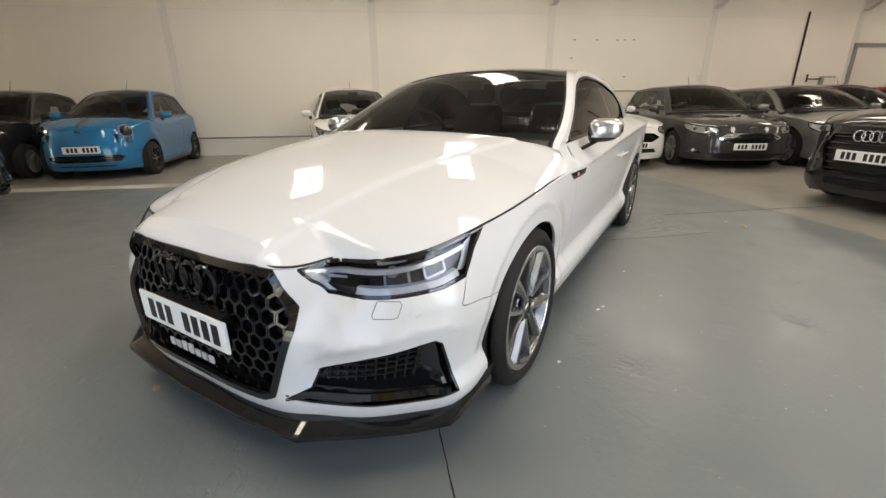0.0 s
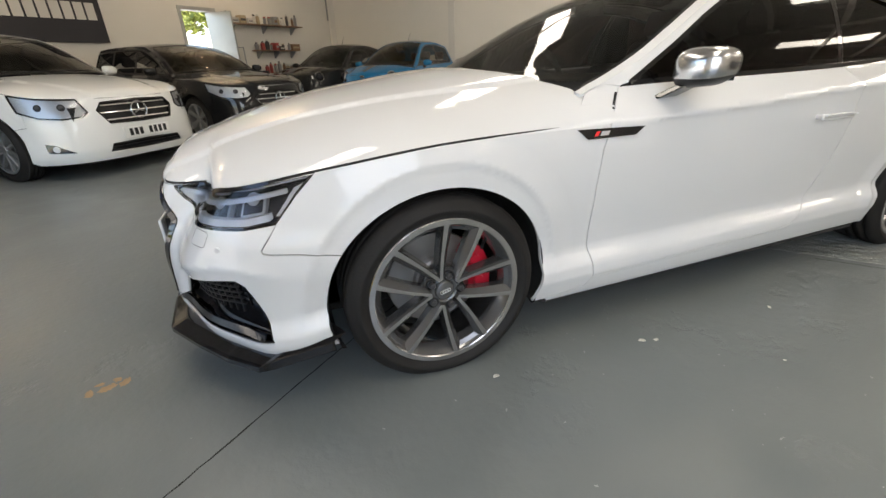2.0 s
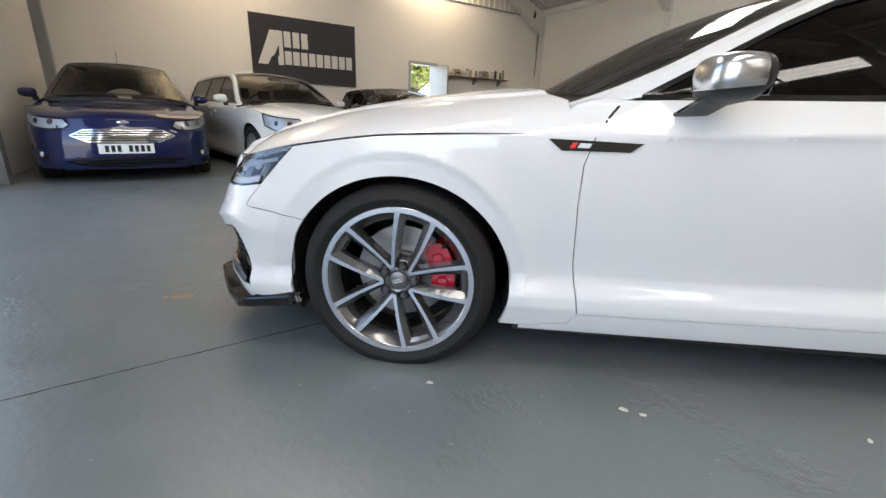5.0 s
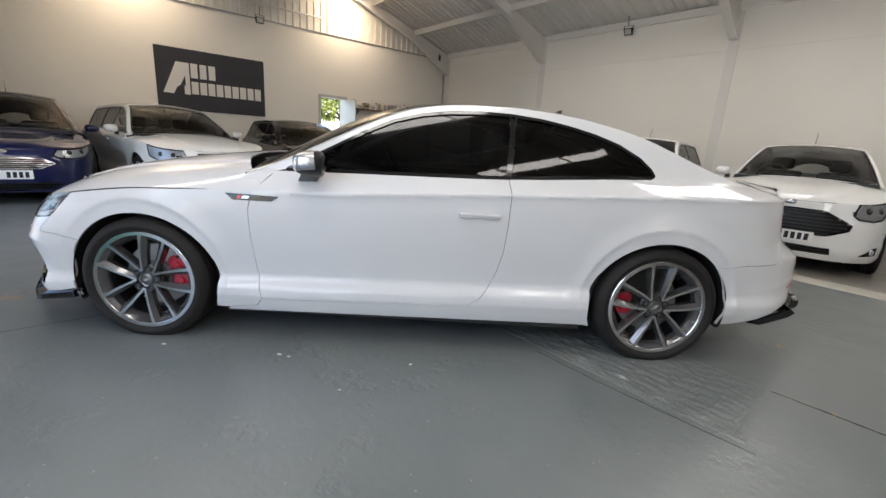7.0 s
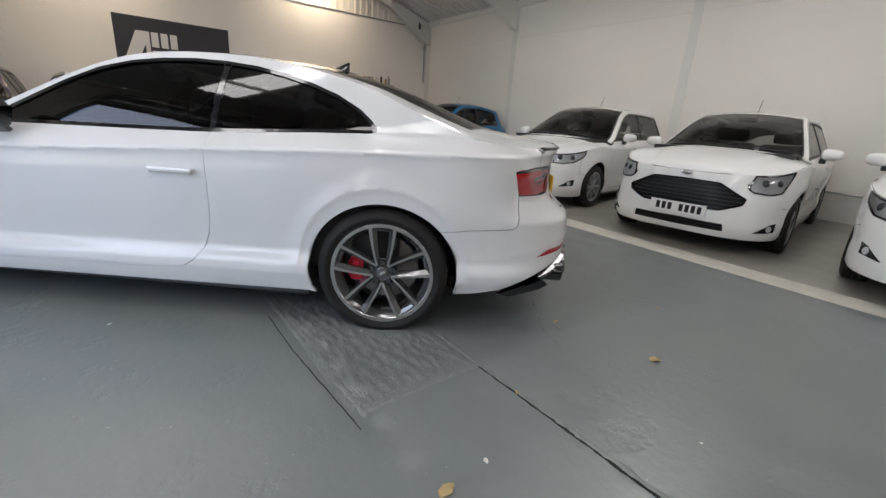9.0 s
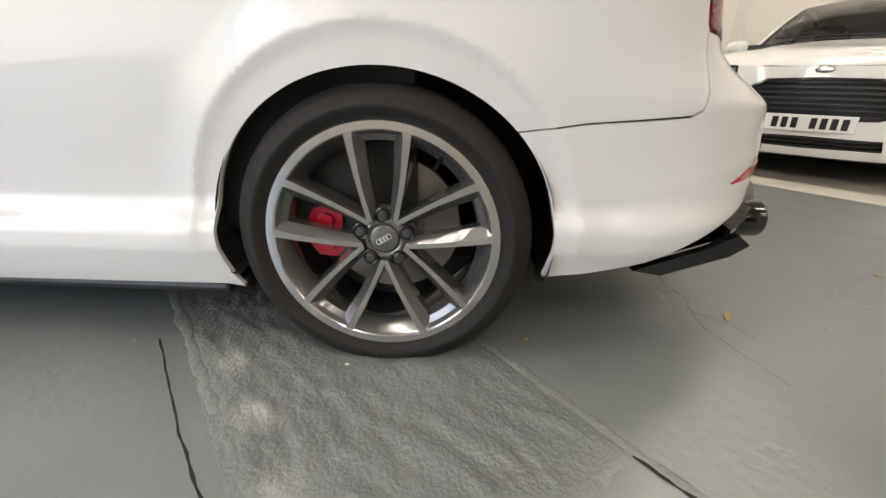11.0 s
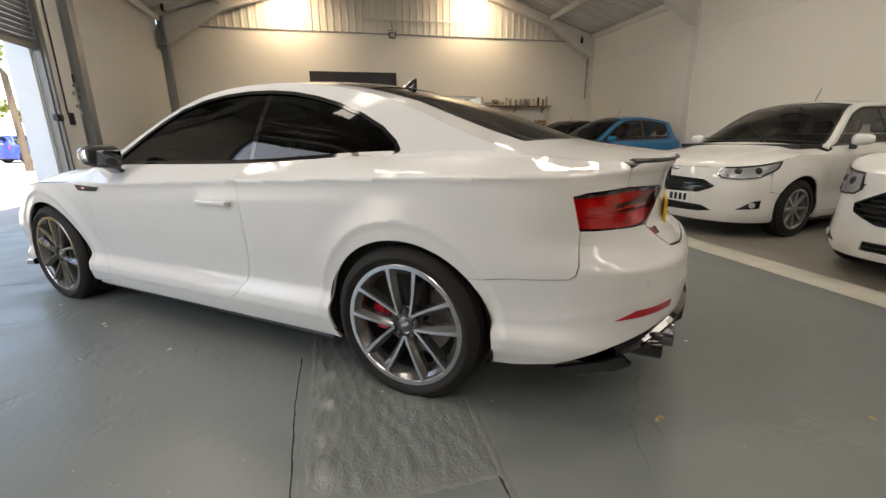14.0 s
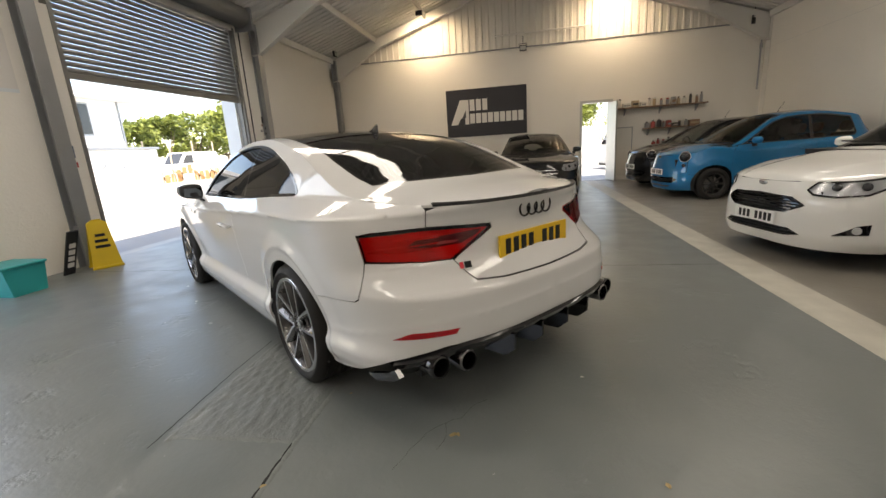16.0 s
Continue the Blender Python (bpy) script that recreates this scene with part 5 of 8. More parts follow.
    z_lip = np.array([float(sk.edge(np.interp(min(u, 2 * sk.end - u), sk.u, sk.cx))) for u in us])
    a, b, c, d = R(np.array(us), z_lip + 0.002, -0.030), R(np.array(us), z_lip + 0.012, 0.008), R(np.array(us), z_lip + 0.003, 0.011), R(np.array(us), z_lip - 0.006, -0.002)
    vs = np.stack([a, b, c, d], 1).reshape(-1, 3).tolist()
    fs = [(4 * k + j, 4 * k + (j + 1) % 4, 4 * k + 4 + (j + 1) % 4, 4 * k + 4 + j) for k in range(49) for j in range(4)]
    part("boot_spoiler", (vs, fs + [(0, 1, 2, 3), (196, 197, 198, 199)]), BLACK, car, "black lip spoiler")
    # rings, badge, plate
    for k in range(4):
        bm = bmesh.new()
        y = (k - 1.5) * 0.054
        ring(bm, (float(R(YR(abs(y)), 0.905)[0]) + 0.004, y, 0.905), 0.036, 0.0048, "x", 32, 8)
        part("emblem_ring", bm, BLACKG, lidp, "gloss black emblem ring")
    pl = part("number_plate", boxes(((2.300, -0.26, 0.690), (2.312, 0.26, 0.801)), bevel=0.003), PLATE_Y, lidp, "yellow plate with dark bars")
    pl.matrix_basis = pose(0, 0, 0)
    for q0 in PLATE_MARKS:
        part("plate_bar", boxes(((2.3122, q0, 0.710), (2.3135, q0 + 0.036, 0.782))), BLACK, pl)
    for y0, y1, mt in ((0.502, 0.482, CALIPER), (0.476, 0.440, BLACKG)):
        lp = [(YR(y0), 0.690), (YR(y1), 0.690), (YR(y1 - 0.006), 0.714), (YR(y0 - 0.006), 0.714)]
        panel("badge_bar", mt, lidp, R, [lp], "", rim=0.0, off=0.0035, gap=0, step=0.02)
    # diffuser and tail pipes
    bm = bmesh.new()
    ys = np.linspace(-0.80, 0.80, 41)
    us = [YR(abs(y)) if y < 0 else 2 * sk.end - YR(y) for y in ys]
    zl = [0.398 - 0.062 * max(0, (abs(y) - 0.55) / 0.25) for y in ys]
    a, b, c, d = R(np.array(us), np.array(zl) + 0.012, -0.01), R(np.array(us), np.array(zl), 0.022), R(np.array(us), np.array(zl) - 0.022, 0.020), R(np.array(us), np.array(zl) - 0.13, -0.06)
    e = d.copy()
    e[:, 0] -= 0.35
    vs = np.stack([a, b, c, d, e], 1).reshape(-1, 3).tolist()
    fs = [(5 * k + j, 5 * k + 1 + j, 5 * k + 6 + j, 5 * k + 5 + j) for k in range(40) for j in range(4)]
    dif = part("diffuser", (vs, fs), BLACKG, car, "gloss black rear diffuser")
    for y in (-0.30, -0.105, 0.105, 0.30):
        x = float(R(YR(abs(y)), 0.36)[0])
        bm = prism([(x - 0.30, 0.27), (x + 0.005, 0.375), (x + 0.035, 0.375), (x + 0.030, 0.300), (x - 0.02, 0.255), (x - 0.28, 0.23)], 1, y - 0.006, y + 0.006)
        part("diffuser_fin", bm, BLACKG, dif, "gloss black fin")
    for sg in (-1, 1):
        part("diffuser_end", prism([(1.98, 0.225), (2.15, 0.290), (2.21, 0.325), (2.24, 0.300), (2.20, 0.270), (2.05, 0.215)], 1, sg * 0.80 - 0.012, sg * 0.80 + 0.012), BLACKG, dif)
        for y, dx in ((0.665, -0.04), (0.545, 0.0)):
            x = 2.375 + dx
            bm = bmesh.new()
            vs, fs = lathe([(0.040, 0.0), (0.047, 0.0), (0.049, 0.006), (0.047, 0.20), (0.038, 0.20), (0.040, 0.0)], 32)
            part("tail_pipe", (vs, fs), DARK_CHROME if y < 0.6 else BLACKG, dif, "round tail pipe", pose(x, sg * y, 0.325, 0, 0, 90), True)
    # fin aerial
    bm = bmesh.new()
    vs, fs = [], []
    for k, (w, hgt, x) in enumerate(((0.004, 0.0, -0.09), (0.020, 0.008, -0.05), (0.024, 0.030, 0.0), (0.020, 0.060, 0.05), (0.008, 0.066, 0.068), (0.014, 0.0, 0.072))):
        vs += [(x, -w, 0), (x, -w * 0.3, hgt), (x, w * 0.3, hgt), (x, w, 0)]
    fs = [(4 * k + j, 4 * k + 4 + j, 4 * k + 5 + j, 4 * k + 1 + j) for k in range(5) for j in range(3)]
    part("fin_aerial", (vs, fs), BLACKG, car, "black shark fin aerial", pose(0.90, 0, 1.334, 0, 5, 0), True)
    # underbody and cabin
    for nm, lo, hi in (("underbody", (-2.05, -0.60, 0.16), (2.10, 0.60, 0.42)), ("floor_pan", (-0.95, -0.86, 0.16), (0.95, 0.86, 0.30)), ("engine_bay", (-2.1, -0.62, 0.421), (-1.0, 0.62, 0.62)), ("boot_tub", (1.0, -0.52, 0.421), (2.08, 0.52, 0.74))):
        part(nm, boxes((lo, hi)), DARK, car, "dark " + nm.replace("_", " "))
    bm = bmesh.new()
    vs = box(bm, (-0.95, -0.70, 0.62), (-0.36, 0.70, 0.955), 0.05)
    for v in vs:
        if v.co.z > 0.8 and v.co.x < -0.6:
            v.co.z -= 0.08
    part("dashboard", bm, TRIMB, car, "dark dashboard")
    bm = bmesh.new()
    ring(bm, (0, 0, 0), 0.18, 0.016, "x", 32, 8)
    box(bm, (-0.02, -0.17, -0.03), (0.02, 0.17, 0.03), 0.01)
    part("steering_wheel", bm, TRIMB, car, "dark steering wheel", pose(-0.22, 0.36, 0.93, 0, -25, 0), True)
    for y in (-0.36, 0.36):
        seat = part("seat", boxes(((0.02, y - 0.25, 0.40), (0.52, y + 0.25, 0.56)), bevel=0.05), LEATHER, car, "dark red leather seat", smooth=True)
        bm = bmesh.new()
        vs = box(bm, (-0.07, -0.25, 0), (0.07, 0.25, 0.62), 0.06)
        for v in vs:
            v.co.y *= 1 - 0.25 * max(0, v.co.z - 0.2)
        part("seat_back", bm, LEATHER, seat, "", pose(0.50, y, 0.52, 0, 18, 0), True)
        part("head_rest", boxes(((-0.05, -0.13, 0.64), (0.05, 0.13, 0.80)), bevel=0.04), LEATHER, seat, "", pose(0.50, y, 0.52, 0, 16, 0), True)
    part("rear_bench", boxes(((0.95, -0.60, 0.40), (1.40, 0.60, 0.58)), ((1.22, -0.60, 0.5), (1.45, 0.60, 0.92)), bevel=0.05), LEATHER, car, "dark red rear seat", smooth=True)
    part("parcel_shelf", boxes(((1.40, -0.62, 0.86), (1.80, 0.62, 0.90))), TRIMB, car)
    part("cabin_floor", boxes(((-0.9, -0.80, 0.30), (1.4, 0.80, 0.34))), TRIMB, car)
    for sg in (-1, 1):
        part("door_card", boxes(((-0.75, sg * 0.80 - 0.02, 0.32), (1.45, sg * 0.80 + 0.02, 0.90))), TRIMB, car)
    bm = boxes(((-0.22, -0.10, 1.215), (-0.18, 0.10, 1.275)), bevel=0.012)
    part("rear_view_mirror", bm, TRIMB, car)
    # wheels
    for ax, turn, cal, nm in ((FA, -15, 12, "front_wheel"), (RA, 0, 182, "rear_wheel")):
        for sg in (-1, 1):
            w = make_wheel(nm, "graphite and polished twin-spoke alloy wheel", turn, cal, 0.335)
            w.parent = car
            w.matrix_basis = pose(ax, sg * (0.926 if ax < 0 else 0.914), 0.317) @ (Matrix.Identity(4) if sg < 0 else pose(0, 0, 0, 0, 0, 180))
    return car


coupe = make_coupe()


# ---- the parked cars round the hall ----
def paint(name, color, metal=0.0):
    return mat(name, color, 0.55 if not metal else 0.42, metal, coat=1.0, var=0.02, scale=2.5, spec=0.12)


CABIN_GLASS = glass_material("parked_car_glass", (0.52, 0.55, 0.54))
SILVER_WHEEL = mat("silver_wheel_paint", (0.52, 0.53, 0.54), 0.32, 0.8)
BLACK_WHEEL = mat("black_wheel_paint", (0.02, 0.02, 0.02), 0.3, coat=0.4)
SEAT_CLOTH = mat("dark_seat_cloth", (0.03, 0.03, 0.032), 0.85)
wheel_meshes = {}


def plain_wheel(parent, m, R, rim, spokes, material):
    """A simpler alloy wheel; all of one kind share their meshes."""
    key = (R, rim, spokes, material.name)
    if key not in wheel_meshes:
        tv, tf = tyre_mesh(R, rim, 0.20)
        tyre = mesh_of("tyre", [(x, y, max(z, -R + 0.012)) for x, y, z in tv], tf, RUBBER, True)
        bm = bmesh.new()
        vs, fs = lathe([(rim - 0.02, 0.012), (rim - 0.012, 0.006), (rim + 0.001, 0.008), (rim + 0.001, 0.02), (rim - 0.02, 0.03), (rim - 0.03, 0.17)], 48)
        base = [bm.verts.new(v) for v in vs]
        for f in fs:
            bm.faces.new([base[k] for k in f])
        for k in range(spokes):
            vs = box(bm, (-0.022, 0.016, 0.03), (0.022, 0.05, rim - 0.012), 0.006)
            for v in vs:
                v.co.x *= 0.75 + 1.1 * (v.co.z / rim) ** 2 if spokes < 7 else 0.6
                v.co.y += 0.012 * (1 - v.co.z / rim)
            bmesh.ops.rotate(bm, verts=vs, cent=(0, 0, 0), matrix=Matrix.Rotation(2 * math.pi * k / spokes, 3, "Y"))
        rod(bm, (0, 0.06, 0), (0, 0.02, 0), 0.055, 20, 0.045)
        bmesh.ops.recalc_face_normals(bm, faces=bm.faces)
        me = bpy.data.meshes.new("rim")
        bm.to_mesh(me)
        bm.free()
        me.materials.append(material)
        drum = mesh_of("brake_disc", *lathe([(0.0, 0.09), (0.13, 0.09), (0.13, 0.11), (0, 0.11)], 32), DISC)
        wheel_meshes[key] = (tyre, me, drum)
    w = new("wheel")
    w.parent, w.matrix_basis = parent, m
    for nm, me in zip(("tyre", "rim", "brake_disc"), wheel_meshes[key]):
        new(nm, me).parent = w
    return w


def make_parked(name, label, pnt, m, L=4.0, W=1.73, H=1.47, wb=2.49, fo=0.82, R=0.305, nose=0.74, cowl=0.98, belt=0.93, hood_len=1.0, tail=0.55, doors=3,
                grille=((0, 0.62), (0.42, 0.60), (0.50, 0.52), (0.40, 0.44), (0, 0.43)), bars=6, low=((0, 0.30), (0.45, 0.30), (0.60, 0.26), (0.40, 0.20), (0, 0.19)), grille_mat=None,
                lamp=(0.52, 0.30), lamp_z=(0.60, 0.70), fog=(0.72, 0.34), wheel=(6, None), plate_z=0.40, chrome=False, round_lamps=False, nf=2.5, roof_mat=None, mirror_mat=None, rings=False, stripe=False, star=False, rake=0.0):
    """A parked car facing -x. Widths across the front are shares of half its width, heights are metres."""
    car = empty(name, label, "car", "", m)
    hw, xf, xr = W / 2, -L / 2, L / 2
    FA = xf + fo
    RA = FA + wb
    xa = FA + hood_len * 0.56                        # foot of the windscreen pillar
    xh = xa + 0.80                                   # roof header
    sk = Skin(xf=xf, xr=xr, hw=hw, lf=0.95, nf=nf, lr=0.6, nr=3.0,
        low=spl((0.10, 0.10), (0.17, 0.05), (0.24, 0.02), (0.32, 0.022), (0.42, 0.034), (0.55, 0.016), (0.70, 0.001), (0.80, 0.0), (0.85, 0.004)),
        crease=spl((xf, nose - 0.03), (xf + 0.25, nose - 0.01), (FA, nose + 0.09), (xa, belt - 0.08), (RA, belt - 0.02), (xr, belt)),
        glass=spl((xf, nose + 0.06), (xa, belt), (RA, belt + 0.05), (xr, belt + 0.07)),
        inset=spl((xf, 0.09), (xa, 0.095), (RA, 0.10), (xr, 0.12)), lean=0.42,
        front=spl((0.10, 0.10), (0.20, 0.03), (0.30, 0.0), (0.50, 0.0), (0.60, 0.012), (nose - 0.03, 0.05), (nose + 0.2, 0.16)),
        rear=spl((0.15, 0.15), (0.30, 0.02), (0.50, 0.0), (0.62, 0.02), (0.75, 0.06), (1.0, 0.10), (1.3, 0.28)),
        corner_f=spl((0.15, -0.06), (0.35, -0.06), (0.60, -0.03), (0.8, 0.0)), corner_r=spl((0.2, -0.02), (0.7, 0.0), (1.0, 0.04), (1.3, 0.07)),
        edge=spl((xa - 0.25, belt - 0.08), (xa, belt + 0.012), (xa + 0.3, belt + 0.20), (xh - 0.12, H - 0.13), (xh + 0.15, H - 0.065), ((xh + RA) / 2, H - 0.055), (RA, H - 0.075 - rake), (xr - tail * 0.55, H - 0.14 - 0.8 * rake), (xr - 0.12, belt + 0.14), (xr, belt + 0.06)),
        mid=spl((xa - 0.40, cowl - 0.05), (xa - 0.22, cowl + 0.02), (xa + 0.2, cowl + 0.26), (xh - 0.10, H - 0.055), (xh + 0.2, H - 0.012), ((xh + RA) / 2, H), (RA, H - 0.018 - rake), (xr - tail * 0.55, H - 0.08 - 0.8 * rake), (xr - 0.12, belt + 0.24), (xr, belt + 0.08)),
        hood_mid=spl((xf, nose - 0.03), (xf + 0.06, nose), (xf + 0.2, nose + 0.05), (FA, nose + 0.15), (xa - 0.20, cowl), (xa, cowl + 0.02)),
        axles=(FA, RA), flare=0.012)
    X, YF, YR, B, Hd, Tp = sk.X, sk.YF, sk.YR, sk.belt, sk.hood, sk.top
    AR, zc = R + 0.042, R - 0.008
    S = lambda pts: [(X(x), z) for x, z in pts]
    mirror = lambda lp: [(-a, b) for a, b in lp][::-1]
    both = lambda half: half + [(-a, b) for a, b in half[::-1] if a > 1e-6]
    F = lambda pts: [(YF(y * hw) if y > 1e-6 else 0.0, z) for y, z in pts]
    st = 0.055
    cr = lambda u: float(sk.crease(np.interp(u, sk.u, sk.cx)))
    gr, lo = F(grille), F(low)
    # front bumper
    seam = [(FA - AR * 0.86, zc + AR * 0.52), (FA - AR - 0.06, zc + AR * 0.56)]
    top_line = [(u, cr(u) - 0.002) for u in np.linspace(X(FA - AR - 0.06), 0, 16)]
    half = [(0.0, 0.17)] + [(u, 0.17) for u in np.linspace(0.1, X(FA - AR - 0.04), 8)] + S(arc(FA, zc, AR, 200, 149, 10)) + S(seam[1:]) + top_line
    holes = [both(lo)] + ([both(gr)] if grille else [])
    bumper = panel("front_bumper", pnt, car, B, [both(half)] + holes, "painted front bumper", step=st)
    for lp, nm in zip(holes, ("lower_intake", "grille")):
        g = panel(nm, BLACK, car, B, [lp], "black " + nm.replace("_", " "), rim=0, off=-0.04, gap=0, step=st)
        z0, z1 = min(p[1] for p in lp), max(p[1] for p in lp)
        n = bars if nm == "grille" else 3
        for k in range(n):
            z = z0 + (z1 - z0) * (k + 0.6) / (n + 0.2)
            ins = [u for u in np.linspace(-1.0, 1.0, 200) if inside(np.array([(u, z)]), [lp])[0]]
            if len(ins) > 4:
                strip("grille_bar", (CHROME if chrome else grille_mat or BLACKG) if nm == "grille" else BLACK, g, B, [(u, z) for u in np.linspace(ins[0], ins[-1], 12)], 0.012, -0.030, thick=0.022)
        if nm == "grille":
            strip("grille_frame", CHROME if chrome else BLACKG, g, B, lp, 0.014, -0.006, True, thick=0.010)
    emb = Vector(B(0.0, nose - 0.055, 0.004)) if not star else Vector(B(0.0, 0.5 * (gr[0][1] + gr[-1][1]), 0.0))
    bm = bmesh.new()
    if rings:
        for k in range(4):
            ring(bm, emb + Vector((-0.01, (k - 1.5) * 0.075, -0.07)), 0.052, 0.007, "x", 24, 6)
    elif star:
        ring(bm, emb, 0.085, 0.008, "x", 28, 6)
        for a in (90, 210, 330):
            rod(bm, emb, emb + Vector((0, 0.085 * math.cos(radians(a)), 0.085 * math.sin(radians(a)))), 0.009, 6, 0.003)
    else:
        bmesh.ops.create_uvsphere(bm, u_segments=16, v_segments=8, radius=1, matrix=Matrix.Translation(emb) @ Matrix.Diagonal((0.008, 0.055, 0.024, 1)))
    part("emblem", bm, CHROME, car, "small chrome emblem")
    # plate
    px = float(B(0.0, plate_z, 0.012)[0])
    pl = part("number_plate", boxes(((px - 0.012, -0.26, plate_z - 0.055), (px, 0.26, plate_z + 0.055)), bevel=0.003), PLATE_W, car, "white plate with dark bars")
    for q0 in PLATE_MARKS:
        part("plate_bar", boxes(((px - 0.0135, q0, plate_z - 0.036), (px - 0.012, q0 + 0.036, plate_z + 0.036))), BLACK, pl)
    # hood
    xe = lambda v: xa - 0.30 + 0.14 * (v / 0.65) ** 2
    lp = [(0.02, v) for v in np.linspace(-0.65, 0.65, 24)] + [(sk.q_of(xe(v)), v) for v in np.linspace(0.65, -0.65, 24)]
    panel("hood", pnt, car, sk.hood_q, [lp], "painted hood", step=0.04, gap=0, edge_step=0.02)
    strip("hood_gap", DARK, car, B, [(u, cr(abs(u)) - 0.001) for u in np.linspace(-X(xa - 0.2), X(xa - 0.2), 70)], 0.006, -0.006)
    if stripe:
        for v0 in (-0.03, 0.075):
            lp = [(x, v0) for x in np.linspace(xf + 0.12, xa - 0.32, 12)] + [(x, v0 + (0.075 if v0 < 0 else 0.022)) for x in np.linspace(xa - 0.32, xf + 0.12, 12)]
            panel("hood_stripe", BLACKG, car, Hd, [lp[::-1]], "black hood stripe", step=st, rim=0, off=0.002, gap=0)
    # sides
    zt = lambda x: float(sk.edge(x))
    gx0, gx1 = xa + 0.06, xr - tail * 0.85
    top = [(x, max(zt(x) - 0.055, float(sk.glass(x)) + 0.01)) for x in np.linspace(gx0 + 0.06, gx1, 22)]
    dlo = [(gx0, belt + 0.008)] + top + [(gx1 + 0.03, float(sk.glass(gx1)) + 0.05)] + [(x, float(sk.glass(x)) + 0.006) for x in np.linspace(gx1 - 0.02, gx0, 14)]
    xd = xa + (1.22 if doors == 3 else 1.02)
    d0 = xa - 0.10
    for sg in (1, -1):
        M = (lambda lp: lp) if sg > 0 else mirror
        fen = S(arc(FA, zc, AR, 149, -24, 40)) + S([(FA + AR + 0.02, 0.19), (d0 + 0.02, 0.20), (d0, 0.30), (d0 - 0.03, 0.60), (d0 + 0.01, cr(X(d0)) + 0.01), (xa - 0.03, belt - 0.03), (xa - 0.16, cr(X(xa - 0.2)) + 0.03)]) + [(u, cr(u) - 0.002) for u in np.linspace(X(xa - 0.20), X(FA - AR - 0.05), 14)] + S(seam[::-1][:1])
        panel("front_fender", pnt, car, B, [M(fen)], "painted fender", step=st)
        bt = [(x, float(sk.glass(x)) - 0.003) for x in np.linspace(xa + 0.0, xd, 10)]
        d_out = S(bt) + S([(xd + 0.01, 0.60), (xd - 0.06, 0.30), (xd - 0.12, 0.255), (d0 + 0.01, 0.245), (d0, 0.30), (d0 - 0.03, 0.60), (d0 + 0.01, cr(X(d0)) + 0.01)])
        door = panel("door", pnt, car, B, [M(d_out)], "painted door", step=st)
        body = S([(x, 0.165) for x in np.linspace(FA + AR + 0.01, RA - AR - 0.01, 10)]) + S(arc(RA, zc, AR, 205, -25, 40)) + S([(RA + AR + 0.03, 0.20), (xr - 0.25, 0.22)]) + [(YR(0.5 * hw), 0.24), (YR(0.0), 0.24)] + [(YR(0.0), zt(xr) - 0.002), (YR(0.5 * hw), zt(xr - 0.03))] + S([(x, zt(x)) for x in np.linspace(xr - 0.06, xa - 0.06, 40)]) + S([(xa + 0.01, belt + 0.001)]) + S(dlo[:-14]) + S([p for p in dlo[-14:] if p[0] > xd]) + S([(xd + 0.003, float(sk.glass(xd)) - 0.004), (xd + 0.012, 0.60), (xd - 0.058, 0.298), (xd - 0.118, 0.252), (d0 + 0.02, 0.242), (d0 + 0.02, 0.195), (FA + AR + 0.01, 0.185)])
        panel("side_panel", pnt, car, B, [M(body)], "painted side and rear quarter", step=st, gap=0.0016)
        for ln in (S([(xd, float(sk.glass(xd)) - 0.004), (xd + 0.012, 0.60), (xd - 0.06, 0.30), (xd - 0.12, 0.253)]), S([(d0 + 0.01, 0.245), (d0, 0.30), (d0 - 0.03, 0.60), (d0 + 0.01, cr(X(d0)) + 0.01)]), S([(xd - 0.12, 0.250), (d0 + 0.01, 0.244)])):
            strip("panel_gap", DARK, car, B, [(sg * a, b) for a, b in ln], 0.012, -0.005)
        panel("side_window", CABIN_GLASS, car, B, [M(S(dlo))], "side window glass", rim=0, off=-0.008, gap=0, step=0.12)
        strip("window_trim", BLACK, car, B, M(S(dlo)), 0.022, -0.010, True, thick=0.012)
        for xp in ([xd - 0.01] if doors == 3 else [xd - 0.01, xd + 0.72]):
            strip("window_pillar", BLACK, car, B, [(sg * X(xp), float(sk.glass(xp)) + 0.004), (sg * X(xp + 0.05), zt(xp + 0.05) - 0.05)], 0.05, -0.009, thick=0.006)
        hx = xd - 0.16
        part("door_handle", boxes(((hx - 0.09, -0.012, -0.012), (hx + 0.09, 0.02, 0.012)), bevel=0.007), pnt, door, "", pose(0, -sg * (hw - 0.002), belt - 0.12))
        # head lamp
        if round_lamps:
            c = Vector(B(sg * YF(0.72 * hw), nose - 0.055))
            n = (Vector(B(sg * YF(0.72 * hw), nose - 0.055, 0.01)) - c).normalized()
            n = (n + Vector((0, 0, 0.25))).normalized()
            for dz, rr, nm in ((0, 0.105, "headlight"), (-0.155, 0.06, "lower_lamp")):
                q = c + Vector((-0.01 if dz else 0.0, 0, dz))
                bm = bmesh.new()
                rod(bm, q - n * 0.05, q + n * 0.012, rr, 24, rr * 0.95)
                hl = part(nm, bm, CHROME, car, "round chrome-rimmed lamp", smooth=False)
                bm = bmesh.new()
                bmesh.ops.create_uvsphere(bm, u_segments=18, v_segments=10, radius=rr * 0.86, matrix=Matrix.Translation(q - n * (rr * 0.25)))
                part("bulb", bm, LAMP_DARK, hl, "", smooth=True)
                bm = bmesh.new()
                bmesh.ops.create_uvsphere(bm, u_segments=18, v_segments=10, radius=rr * 0.9, matrix=Matrix.Translation(q - n * (rr * 0.05)))
                part("lens", bm, LENS, hl, "", smooth=True)
        else:
            y0 = lamp[0] * hw
            u0, u1 = YF(y0), X(FA - AR * 1.18 + lamp[1] * 0.3)
